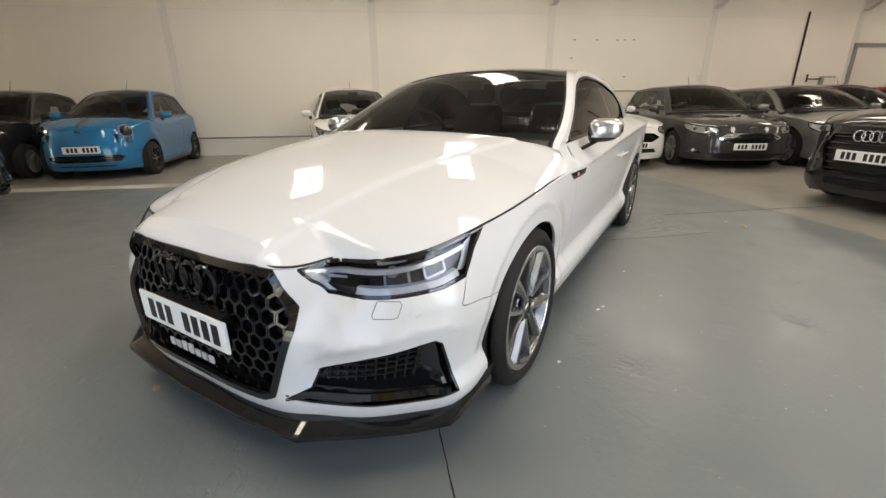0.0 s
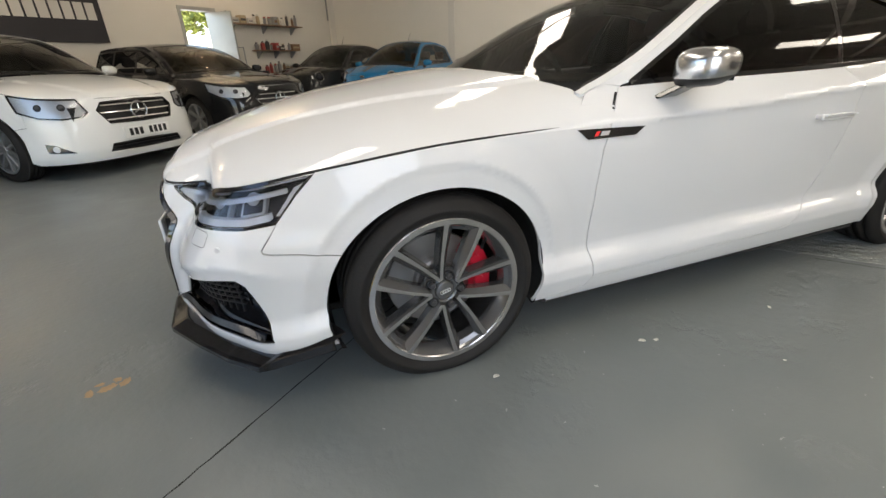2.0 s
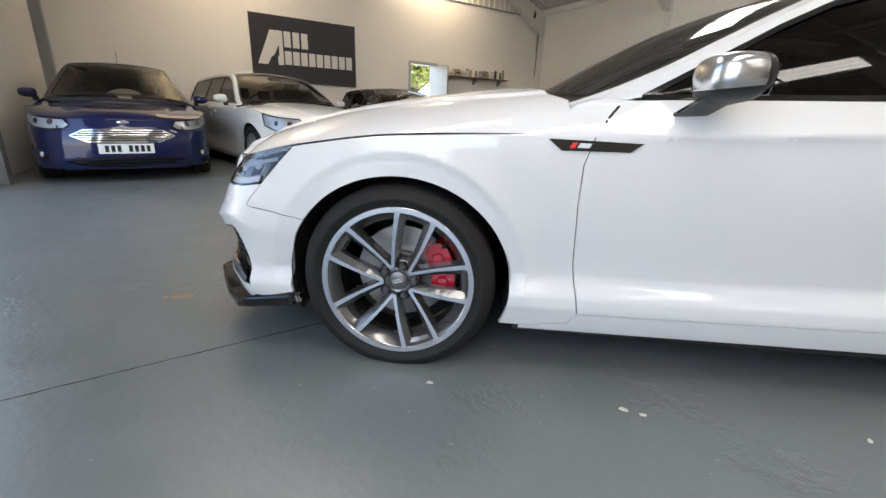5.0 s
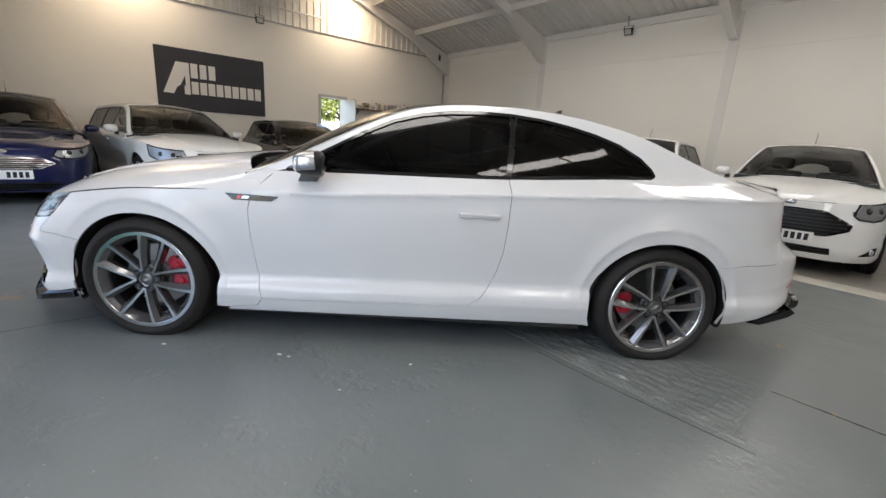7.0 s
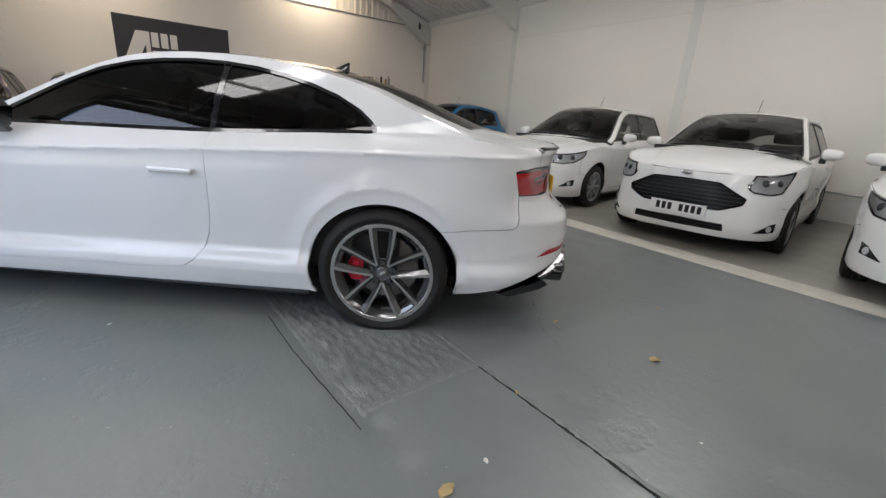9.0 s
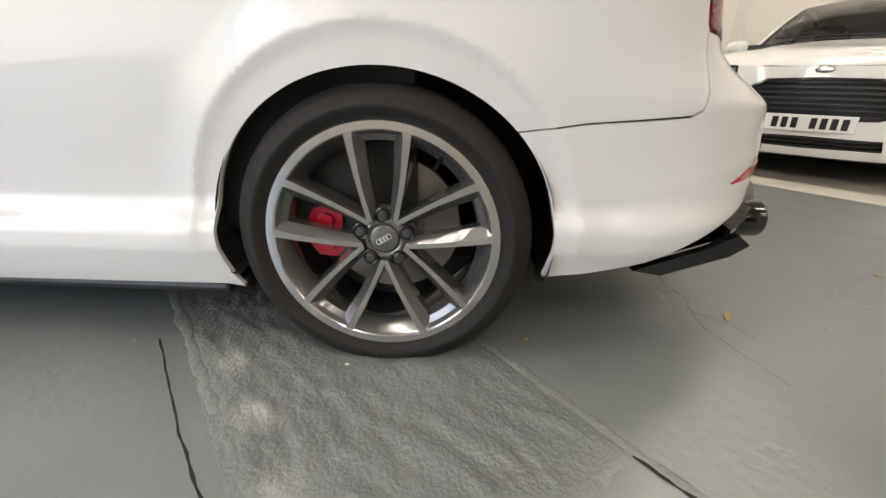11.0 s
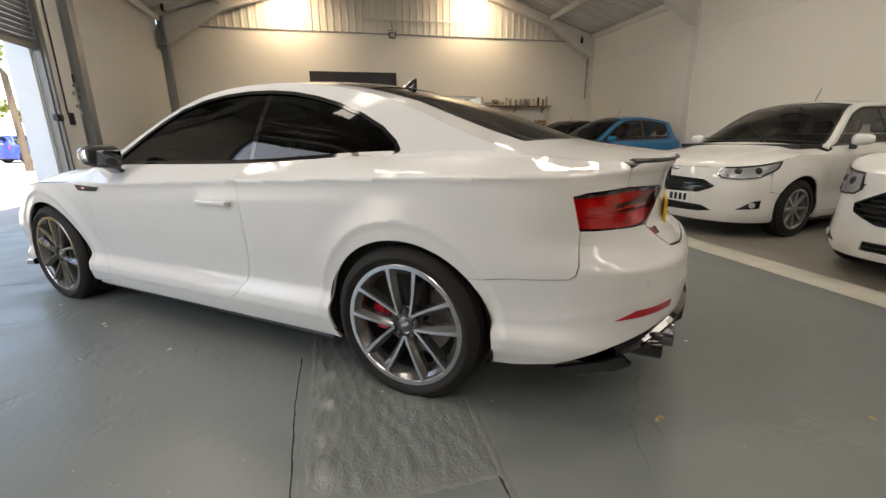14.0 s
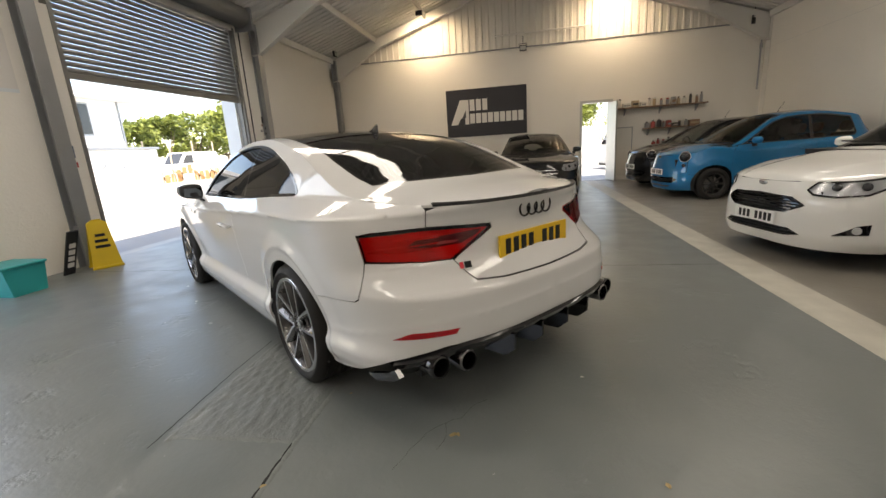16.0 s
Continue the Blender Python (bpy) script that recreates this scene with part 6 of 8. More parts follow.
            hl_top = [(u, cr(u) - 0.006) for u in np.linspace(u1, u0 + 0.06, 8)]
            lp = hl_top + [(u0, lamp_z[0] + 0.05), (u0 + 0.05, lamp_z[0] + 0.012), (u0 + 0.20, lamp_z[0])] + [(0.5 * (u1 + u0) + 0.08, lamp_z[0] + 0.02), (u1 - 0.05, lamp_z[1] - 0.02)]
            hl = panel("headlight", LAMP_GREY, car, B, [M(lp)], "clear headlight", rim=0, off=0.0015, gap=0, step=0.05)
            panel("lens", LENS, hl, B, [M(lp)], "", rim=0.008, off=0.010, gap=0.002, step=0.05)
            strip("headlight_edge", BLACKG, hl, B, M(lp), 0.014, 0.002, True, thick=0.006)
            for t in (0.32, 0.62):
                uu = u0 + (u1 - u0) * t
                zz = 0.5 * (lamp_z[0] + 0.02 + cr(uu))
                bm = bmesh.new()
                bmesh.ops.create_uvsphere(bm, u_segments=16, v_segments=8, radius=0.038, matrix=Matrix.Translation(Vector(B(sg * uu, zz, -0.018))))
                part("projector", bm, LAMP_DARK, hl, "", smooth=True)
        # fog lamp recess
        if fog:
            uc, zf = YF(fog[0] * hw), fog[1]
            lp = [(uc - 0.12, zf - 0.05), (uc + 0.09, zf - 0.035), (uc + 0.10, zf + 0.05), (uc + 0.02, zf + 0.035)]
            fg = panel("fog_recess", BLACKG, car, B, [M(lp)], "black fog lamp recess", rim=0.006, off=0.004, gap=0, step=0.05)
            q, n = Vector(B(sg * (uc + 0.02), zf - 0.003, 0.002)), Vector(B(sg * (uc + 0.02), zf - 0.003, 0.012))
            bm = bmesh.new()
            rod(bm, q, n, 0.032, 18, 0.028)
            part("fog_lamp", bm, LAMP_GREY, fg, "round fog lamp")
        # mirror
        bm = bmesh.new()
        bmesh.ops.create_uvsphere(bm, u_segments=18, v_segments=12, radius=1)
        for v in bm.verts:
            x, y, z = v.co
            v.co = Vector(((0.04 if x > 0 else 0.08) * x, 0.095 * math.copysign(abs(y) ** 0.7, y), 0.060 * math.copysign(abs(z) ** 0.7, z) * (1 + 0.15 * y * sg)))
        mr = part("wing_mirror", bm, mirror_mat or pnt, door, "door mirror", pose(xa + 0.22, -sg * (hw + 0.068), belt + 0.065, 0, 0, sg * 8), True)
        part("mirror_stalk", boxes(((-0.03, -0.03, -0.10), (0.03, 0.03, -0.04)), bevel=0.01), BLACK, mr, "", pose(0, sg * 0.07, 0))
        for ax in (FA, RA):
            vs, fs = [], []
            an = np.linspace(-30, 210, 30)
            for a in an:
                for r, y in ((AR + 0.004, hw - 0.03), (AR + 0.02, hw - 0.14), (AR + 0.02, hw - 0.34), (0.08, hw - 0.34)):
                    vs.append((ax + r * math.cos(radians(a)), -sg * y, max(zc + r * math.sin(radians(a)), 0.16)))
            for k in range(len(an) - 1):
                fs += [(4 * k + j, 4 * k + 4 + j, 4 * k + 5 + j, 4 * k + 1 + j) for j in range(3)]
            part("arch_liner", (vs, fs), LINER, car)
            plain_wheel(car, pose(ax, -sg * (hw - 0.012), R - 0.012) @ (Matrix.Identity(4) if sg > 0 else pose(0, 0, 0, 0, 0, 180)), R, R - 0.095, wheel[0], wheel[1] or SILVER_WHEEL)
        part("side_skirt", boxes(((FA + AR, min(-sg * (hw - 0.05), -sg * (hw - 0.18)), 0.14), (RA - AR, max(-sg * (hw - 0.05), -sg * (hw - 0.18)), 0.175))), BLACK, car)
        if tail:
            lp = S([(xr - 0.16, belt - 0.14), (xr - 0.10, belt + 0.07)]) + [(YR(0.78 * hw), belt + 0.06), (YR(0.74 * hw), belt - 0.14)]
            panel("tail_light", RED_REFL, car, B, [M(lp)], "red tail light", rim=0.004, off=0.004, gap=0, step=0.06)
    # roof and screens
    V = 0.65
    base = lambda v: xa - 0.24 + 0.24 * (v / V) ** 2
    head = lambda v: xh - 0.06 + 0.05 * (v / V) ** 2
    rear_x = xr - tail * 0.62
    w = 0.92 * V
    fr = [(base(v), v) for v in np.linspace(-w, w, 20)] + [(head(v), v) for v in np.linspace(w, -w, 20)]
    panel("windscreen", CABIN_GLASS, car, Tp, [fr], "windscreen", step=0.10, rim=0, off=-0.004, gap=0)
    strip("windscreen_seal", BLACK, car, Tp, fr, 0.022, 0.001, True)
    rf = [(head(v) + 0.004, v) for v in np.linspace(-w, w, 20)] + [(x, w) for x in np.linspace(xh + 0.02, rear_x, 14)] + [(rear_x, v) for v in np.linspace(w, -w, 14)] + [(x, -w) for x in np.linspace(rear_x, xh + 0.02, 14)]
    panel("roof", roof_mat or pnt, car, Tp, [rf], "painted roof", step=st, gap=0)
    for sg in (1, -1):
        rl = [(x, sg * V) for x in np.linspace(xa - 0.10, float(sk.tx.max()) - 0.03, 40)] + [(x, sg * w) for x in np.linspace(float(sk.tx.max()) - 0.03, xa - 0.10, 40)]
        panel("roof_rail", pnt, car, Tp, [rl if sg > 0 else rl[::-1]], "painted roof pillar", step=st, gap=0)
    tg = [(rear_x + 0.003, v) for v in np.linspace(-w, w, 10)] + [(float(sk.tx.max()) - 0.03, v) for v in np.linspace(w, -w, 10)]
    panel("tailgate", pnt, car, Tp, [tg], "painted tailgate", step=st, gap=0)
    rw = [(rear_x + 0.06, v) for v in np.linspace(-w * 0.9, w * 0.9, 10)] + [(xr - 0.17, v) for v in np.linspace(w * 0.9, -w * 0.9, 10)]
    panel("rear_window", TINT, car, Tp, [rw], "dark rear window", step=0.1, rim=0, off=0.004, gap=0)
    part("cowl", boxes(((xa - 0.42, -hw * 0.8, cowl - 0.08), (xa - 0.05, hw * 0.8, cowl - 0.03))), BLACK, car)
    bm = bmesh.new()
    for y0 in (-0.45, 0.05):
        rod(bm, (xa - 0.26, y0, cowl + 0.030), (xa - 0.17, y0 + 0.5, cowl + 0.035), 0.007, 6)
    part("wiper", bm, BLACK, car)
    # underbody and cabin
    part("underbody", boxes(((xf + 0.15, -hw + 0.32, 0.15), (xr - 0.12, hw - 0.32, 0.5)), ((FA + AR, -hw + 0.06, 0.16), (RA - AR, hw - 0.06, 0.30)), ((xf + 0.12, -hw + 0.32, 0.3), (xa - 0.45, hw - 0.32, nose - 0.10))), DARK, car)
    part("dashboard", boxes(((xa - 0.30, -hw + 0.14, 0.55), (xa + 0.30, hw - 0.14, cowl - 0.035)), bevel=0.05), TRIMB, car)
    bm = bmesh.new()
    ring(bm, (xa + 0.40, 0.35, cowl - 0.06), 0.18, 0.016, "x", 24, 6)
    part("steering_wheel", bm, TRIMB, car)
    for x0 in (xa + 0.62, xa + 1.42):
        for y in (-0.34, 0.34):
            s1 = part("seat", boxes(((x0, y - 0.24, 0.35), (x0 + 0.45, y + 0.24, 0.55)), bevel=0.05), SEAT_CLOTH, car)
            part("seat_back", boxes(((-0.06, -0.24, 0), (0.06, 0.24, 0.56)), ((-0.05, -0.12, 0.58), (0.05, 0.12, 0.76)), bevel=0.045), SEAT_CLOTH, s1, "", pose(x0 + 0.46, y, 0.5, 0, 14, 0))
    for sg in (-1, 1):
        part("door_card", boxes(((xa - 0.1, sg * (hw - 0.13) - 0.02, 0.30), (xr - 0.3, sg * (hw - 0.13) + 0.02, belt - 0.03))), TRIMB, car)
    part("cabin_floor", boxes(((xa - 0.3, -hw + 0.15, 0.28), (xr - 0.25, hw - 0.15, 0.33)), ((xr - 0.32, -hw + 0.2, 0.3), (xr - 0.24, hw - 0.2, belt - 0.03))), TRIMB, car)
    bm = boxes(((xh - 0.22, -0.10, H - 0.15), (xh - 0.18, 0.10, H - 0.09)), bevel=0.012)
    part("rear_view_mirror", bm, TRIMB, car)
    if not rings and not star:
        bm = bmesh.new()
        rod(bm, (xh + 0.25, 0, H - 0.02), (xh + 0.36, 0, H + 0.16), 0.005, 6, 0.003)
        part("aerial", bm, BLACK, car, "thin roof aerial")
    return car


def parked_at(a, b, facing):
    """Pose in the hall for a car whose nose points along an angle from the hall's long axis."""
    return HALL @ pose(a, b, 0, 0, 0, facing + 180)


P_WHITE = paint("parked_white_paint", (0.78, 0.78, 0.76))
P_BLACK = paint("parked_black_paint", (0.010, 0.010, 0.011))
P_BLUE = paint("bright_blue_metallic", (0.006, 0.16, 0.36), 0.3)
P_NAVY = paint("deep_blue_metallic", (0.010, 0.014, 0.065), 0.3)
P_GREY = paint("dark_grey_metallic", (0.040, 0.041, 0.042), 0.4)
P_SILV = paint("silver_grey_metallic", (0.20, 0.20, 0.19), 0.6)
P_RED = paint("dark_red_paint", (0.25, 0.012, 0.015))
FIAT = dict(L=3.57, W=1.63, H=1.49, wb=2.30, fo=0.66, R=0.29, nose=0.83, cowl=0.99, belt=0.94, hood_len=0.72, tail=0.72, rake=0.05, grille=((0, 0.40), (0.55, 0.405), (0.62, 0.37), (0.55, 0.315), (0, 0.31)), bars=3, low=((0, 0.255), (0.50, 0.255), (0.46, 0.225), (0, 0.22)), fog=None, plate_z=0.50, round_lamps=True, nf=2.3, wheel=(8, BLACK_WHEEL))
FIESTA_G = ((0, 0.615), (0.40, 0.600), (0.52, 0.540), (0.36, 0.475), (0, 0.465))
ST_G = ((0, 0.690), (0.36, 0.682), (0.60, 0.560), (0.58, 0.505), (0.40, 0.435), (0, 0.425))
GROUP = "cars parked round the hall"
N = -90
for args in (
    ("car_city_blue", "bright blue small three-door city car with black wheels", P_BLUE, parked_at(-5.70, 6.15, N + 6), dict(FIAT, stripe=True)),
    ("car_city_dark", "black small three-door city car with round headlights", P_BLACK, parked_at(-7.72, 6.10, N + 8), dict(FIAT, wheel=(8, SILVER_WHEEL))),
    ("car_hatch_white", "white small hatchback with dark slatted grille", P_WHITE, parked_at(-1.30, 5.93, N + 10), dict(L=4.04, W=1.74, H=1.476, wb=2.49, fo=0.83, grille=FIESTA_G, bars=6, low=((0, 0.345), (0.42, 0.335), (0.52, 0.29), (0.38, 0.265), (0, 0.26)), plate_z=0.405, fog=(0.80, 0.36), wheel=(8, None), lamp_z=(0.62, 0.74), nose=0.76)),
    ("car_hatch_sport", "white sporty small hatchback with wide black grille", P_WHITE, parked_at(1.10, 5.93, N + 8), dict(L=3.98, W=1.72, H=1.456, wb=2.49, fo=0.80, grille=ST_G, bars=7, low=((0, 0.310), (0.46, 0.305), (0.48, 0.235), (0, 0.225)), plate_z=0.40, fog=(0.80, 0.30), lamp=(0.60, 0.30), lamp_z=(0.615, 0.78), nose=0.80, cowl=1.0, grille_mat=BLACK)),
    ("car_hatch_family", "white family hatchback with black grille", P_WHITE, parked_at(3.42, 5.92, N + 4), dict(L=4.36, W=1.82, H=1.48, wb=2.65, fo=0.88, R=0.32, doors=5, grille=FIESTA_G, bars=5, low=((0, 0.36), (0.42, 0.35), (0.48, 0.29), (0, 0.28)), plate_z=0.41, fog=(0.78, 0.36), lamp_z=(0.60, 0.72))),
    ("car_hatch_grey", "dark grey metallic family hatchback with chrome grille bars", P_GREY, parked_at(5.75, 5.35, N - 12), dict(L=4.36, W=1.82, H=1.48, wb=2.65, fo=0.88, R=0.32, doors=5, grille=FIESTA_G, bars=6, chrome=True, plate_z=0.40, fog=(0.80, 0.33), wheel=(5, None))),
    ("car_saloon_silver", "silver-grey saloon with multi-spoke wheels", P_SILV, parked_at(7.75, 4.95, N - 14), dict(L=4.65, W=1.83, H=1.43, wb=2.82, fo=0.85, R=0.33, doors=5, tail=0.75, wheel=(10, None), rings=True, grille=((0, 0.64), (0.34, 0.64), (0.40, 0.55), (0.28, 0.30), (0, 0.29)), low=((0, 0.27), (0.26, 0.27), (0.24, 0.22), (0, 0.21)))),
    ("car_hatch_red", "dark red hatchback parked by the long wall", P_RED, parked_at(9.9, 5.7, N - 8), dict(L=4.1, W=1.75, H=1.48, wb=2.55, fo=0.8)),
    ("car_hatch_red", "dark red hatchback parked by the long wall", P_RED, parked_at(12.2, 5.7, N - 8), dict(L=4.1, W=1.75, H=1.46, wb=2.55, fo=0.8)),
    ("car_crossover", "black crossover with large dark grille", P_BLACK, parked_at(6.18, 0.50, 180), dict(L=4.3, W=1.83, H=1.56, wb=2.60, fo=0.86, R=0.345, doors=5, nose=0.90, cowl=1.10, belt=1.02, rings=True, grille=((0, 0.80), (0.46, 0.79), (0.52, 0.66), (0.40, 0.40), (0, 0.39)), low=((0, 0.34), (0.36, 0.34), (0.34, 0.27), (0, 0.26)), plate_z=0.575, lamp_z=(0.72, 0.84), fog=(0.80, 0.45))),
    ("car_estate_white", "white estate car with roof rails and chrome star grille", P_WHITE, parked_at(-7.18, -0.62, 10), dict(L=4.85, W=1.86, H=1.50, wb=2.87, fo=0.86, R=0.335, doors=5, nose=0.80, cowl=1.0, belt=0.96, hood_len=1.25, tail=0.6, star=True, bars=3, grille_mat=CHROME, grille=((0, 0.745), (0.38, 0.73), (0.44, 0.66), (0.36, 0.53), (0, 0.52)), low=((0, 0.34), (0.40, 0.33), (0.44, 0.25), (0, 0.24)), plate_z=0.42, fog=(0.78, 0.33), wheel=(10, None))),
    ("car_hatch_black", "glossy black compact car with star grille", P_BLACK, parked_at(-7.35, 2.05, 0), dict(L=4.3, W=1.78, H=1.43, wb=2.70, fo=0.90, R=0.32, doors=5, nose=0.78, star=True, bars=3, grille_mat=CHROME, grille=((0, 0.68), (0.38, 0.66), (0.48, 0.60), (0.36, 0.48), (0, 0.47)), plate_z=0.385, lamp_z=(0.60, 0.72))),
    ("car_hatch_navy", "deep blue metallic hatchback with chrome slatted grille", P_NAVY, parked_at(-7.25, -2.72, 2), dict(L=4.36, W=1.82, H=1.50, wb=2.65, fo=0.88, R=0.32, doors=5, grille=FIESTA_G, bars=6, chrome=True, plate_z=0.40, fog=(0.80, 0.33))),
):
    tagged(make_parked(*args[:4], **args[4]), "", "", GROUP)


# ---- floor details ----
from mathutils import noise as mnoise

CRACK = mat("dirt_in_joints", (0.020, 0.020, 0.019), 0.9, var=0.4, scale=30)
PATCH = mat("rough_patch_paint", (0.168, 0.183, 0.178), 0.33, var=0.09, scale=9, bump=0.5, bscale=95, rvar=0.04, spec=0.75)
RIDGE_M = mat("worn_ridge_paint", (0.20, 0.215, 0.205), 0.4, var=0.25, scale=20, bump=0.4, bscale=70)
rng = random.Random(5)


def ribbon(points, width, z, jag=0.0, r=rng, raise_mid=0.0):
    """Thin flat or slightly arched strip along points on the floor, with uneven edges."""
    pts = [Vector((*p, 0)) for p in points]
    fine = []
    for p, q in zip(pts, pts[1:]):
        n = max(2, int((q - p).length / 0.03))
        fine += [p.lerp(q, k / n) for k in range(n)]
    fine.append(pts[-1])
    vs, fs = [], []
    for k, p in enumerate(fine):
        q = fine[min(k + 1, len(fine) - 1)] - fine[max(k - 1, 0)]
        side = Vector((-q.y, q.x, 0)).normalized()
        o = side * r.uniform(-jag, jag)
        w = width * r.uniform(0.6, 1.3)
        vs += [p + o - side * w / 2 + Vector((0, 0, z)), p + o + Vector((0, 0, z + raise_mid * r.uniform(0.5, 1.2))), p + o + side * w / 2 + Vector((0, 0, z))]
    for k in range(len(fine) - 1):
        for j in (0, 1):
            a = 3 * k + j
            fs.append((a, a + 3, a + 4, a + 1))
    return vs, fs


def floor_strip(name, pts, width, material, label, jag=0.0, raise_mid=0.0, z=0.005, category="floor joint"):
    hall_part(name, ribbon(pts, width, z, jag, rng, raise_mid), material, label, category, smooth=bool(raise_mid))


floor_strip("floor_joint", [(-0.60, 3.5), (-0.59, -1.8), (-0.53, -3.85)], 0.006, CRACK, "thin dirty saw-cut joint across the painted floor", 0.002)
floor_strip("floor_joint", [(2.10, 0.74), (3.4, 0.77), (9.0, 0.75)], 0.014, CRACK, "dark open joint running on from the repaired patch", 0.003, z=0.0055)
floor_strip("floor_joint", [(1.15, 0.045), (1.55, 0.052), (2.2, 0.10)], 0.006, CRACK, "thin cracked edge along the rough floor patch", 0.0015, z=0.0052)
floor_strip("floor_ridge", [(-0.3, 0.10), (0.86, 0.10), (1.4, 0.12), (2.15, 0.15)], 0.035, RIDGE_M, "low trowelled ridge along the floor patch", 0.004, 0.006, category="floor ridge")
floor_strip("floor_ridge", [(0.6, 0.76), (1.73, 0.75), (2.12, 0.75), (3.3, 0.79)], 0.03, RIDGE_M, "low trowelled ridge along the floor patch", 0.003, 0.004, 0.004, category="floor ridge")
floor_strip("floor_ridge", [(2.12, 0.14), (2.10, 0.40), (2.09, 0.73)], 0.03, RIDGE_M, "low trowelled ridge along the floor patch", 0.004, 0.004, category="floor ridge")
for pts in ([(1.70, 1.55), (1.76, 1.49), (1.86, 1.44), (1.90, 1.38), (1.98, 1.31), (2.06, 1.27), (2.2, 1.22)], [(1.90, 1.38), (1.99, 1.40), (2.08, 1.37)]):
    floor_strip("floor_crack", pts, 0.0013, CRACK, "fine hairline crack in the floor paint", 0.006, category="crack")

# the rough patch: an uneven skin of trowelled mortar
NU, NV = 210, 62
pv, pf = [], []
for i in range(NU + 1):
    for j in range(NV + 1):
        a, b = -0.3 + 2.40 * i / NU, 0.10 + 0.64 * j / NV
        edge = min(1, min(i, NU - i, j * 1.5, (NV - j) * 1.5) / 6)
        h = 0.5 + 0.7 * mnoise.noise(Vector((a * 5, b * 12, 0.3))) + 1.0 * mnoise.noise(Vector((a * 13, b * 38, 1.7))) + 0.5 * mnoise.noise(Vector((a * 40, b * 60, 4.1)))
        pv.append((a, b, 0.0045 + edge * max(0.0, 0.0070 * h)))
for i in range(NU):
    for j in range(NV):
        k = i * (NV + 1) + j
        pf.append((k, k + NV + 1, k + NV + 2, k + 1))
hall_part("floor_patch", (pv, pf), PATCH, "rough trowelled repair patch in the painted floor", "floor patch", smooth=True)

LEAF = mat("dry_leaf", (0.42, 0.30, 0.14), 0.7, var=0.3, scale=30)
CHIP = mat("white_chip", (0.70, 0.68, 0.62), 0.6, var=0.1, scale=40)
ORANGE = mat("orange_scuff", (0.42, 0.27, 0.15), 0.5, var=0.3, scale=30)


def leaf(x, y, size, material, name, label, category, curl=0.3):
    """A small curled scrap lying on the floor."""
    n, vs, fs = 9, [(0, 0, size * 0.12)], []
    for k in range(n):
        a = 2 * math.pi * k / n
        r = size * (0.35 + 0.65 * abs(math.cos(a * 0.5 + 0.3))) * rng.uniform(0.75, 1.1)
        vs.append((r * math.cos(a), 0.6 * r * math.sin(a), size * curl * abs(math.sin(a)) * rng.uniform(0.2, 1)))
    vs += [(vx * 0.97, vy * 0.97, vz + size * 0.06) for vx, vy, vz in vs]
    for k in range(n):
        j = (k + 1) % n
        fs += [(0, 1 + j, 1 + k), (n + 1, n + 2 + k, n + 2 + j), (1 + k, 1 + j, n + 2 + j, n + 2 + k)]
    ob = part(name, (vs, fs), material, None, "", pose(x, y, 0.006, 0, 0, rng.uniform(0, 360)))
    tagged(ob, label, category, "scraps on the floor")


for x, y, s in ((1.74, -0.80, 0.012), (2.36, -0.64, 0.024), (2.37, -0.63, 0.018), (2.80, -0.98, 0.042), (1.79, -1.87, 0.045), (2.06, -1.34, 0.016), (3.09, -0.29, 0.02), (-2.28, 0.39, 0.03)):
    leaf(x, y, s, LEAF, "dry_leaf", "small dry curled brown leaf on the floor", "leaf")
for x, y, s in ((0.06, -1.09, 0.016), (1.91, -1.74, 0.018), (-0.63, -1.06, 0.022), (-0.57, -1.08, 0.016), (-1.25, -1.02, 0.018), (2.5, 0.13, 0.014), (-0.25, -1.35, 0.010), (1.29, -0.94, 0.010), (2.72, -1.55, 0.010)):
    leaf(x, y, s, CHIP, "paint_chip", "small white flake lying on the painted floor", "chip", 0.15)


def blotch(x, y, r, material, name, label, seed, squash=0.6):
    q = random.Random(seed)
    n = 26
    vs = [(0, 0, 0)] + [(r * (0.6 + 0.5 * q.random()) * math.cos(2 * math.pi * k / n), squash * r * (0.6 + 0.5 * q.random()) * math.sin(2 * math.pi * k / n), 0) for k in range(n)]
    ob = part(name, (vs, [(0, 1 + k, 1 + (k + 1) % n) for k in range(n)]), material, None, "", pose(x, y, 0.0056 + 0.0001 * seed % 0.001, 0, 0, seed * 37))
    tagged(ob, label, "floor mark", "", "structure")


for k, (dx, dy, r) in enumerate(((0, 0, 0.035), (0.05, 0.012, 0.028), (-0.05, -0.01, 0.025), (0.02, 0.04, 0.02), (-0.03, 0.03, 0.018))):
    blotch(-2.53 + dx, -0.545 + dy, r, ORANGE, "floor_scuff", "worn orange-brown scuff in the floor paint", k + 1)


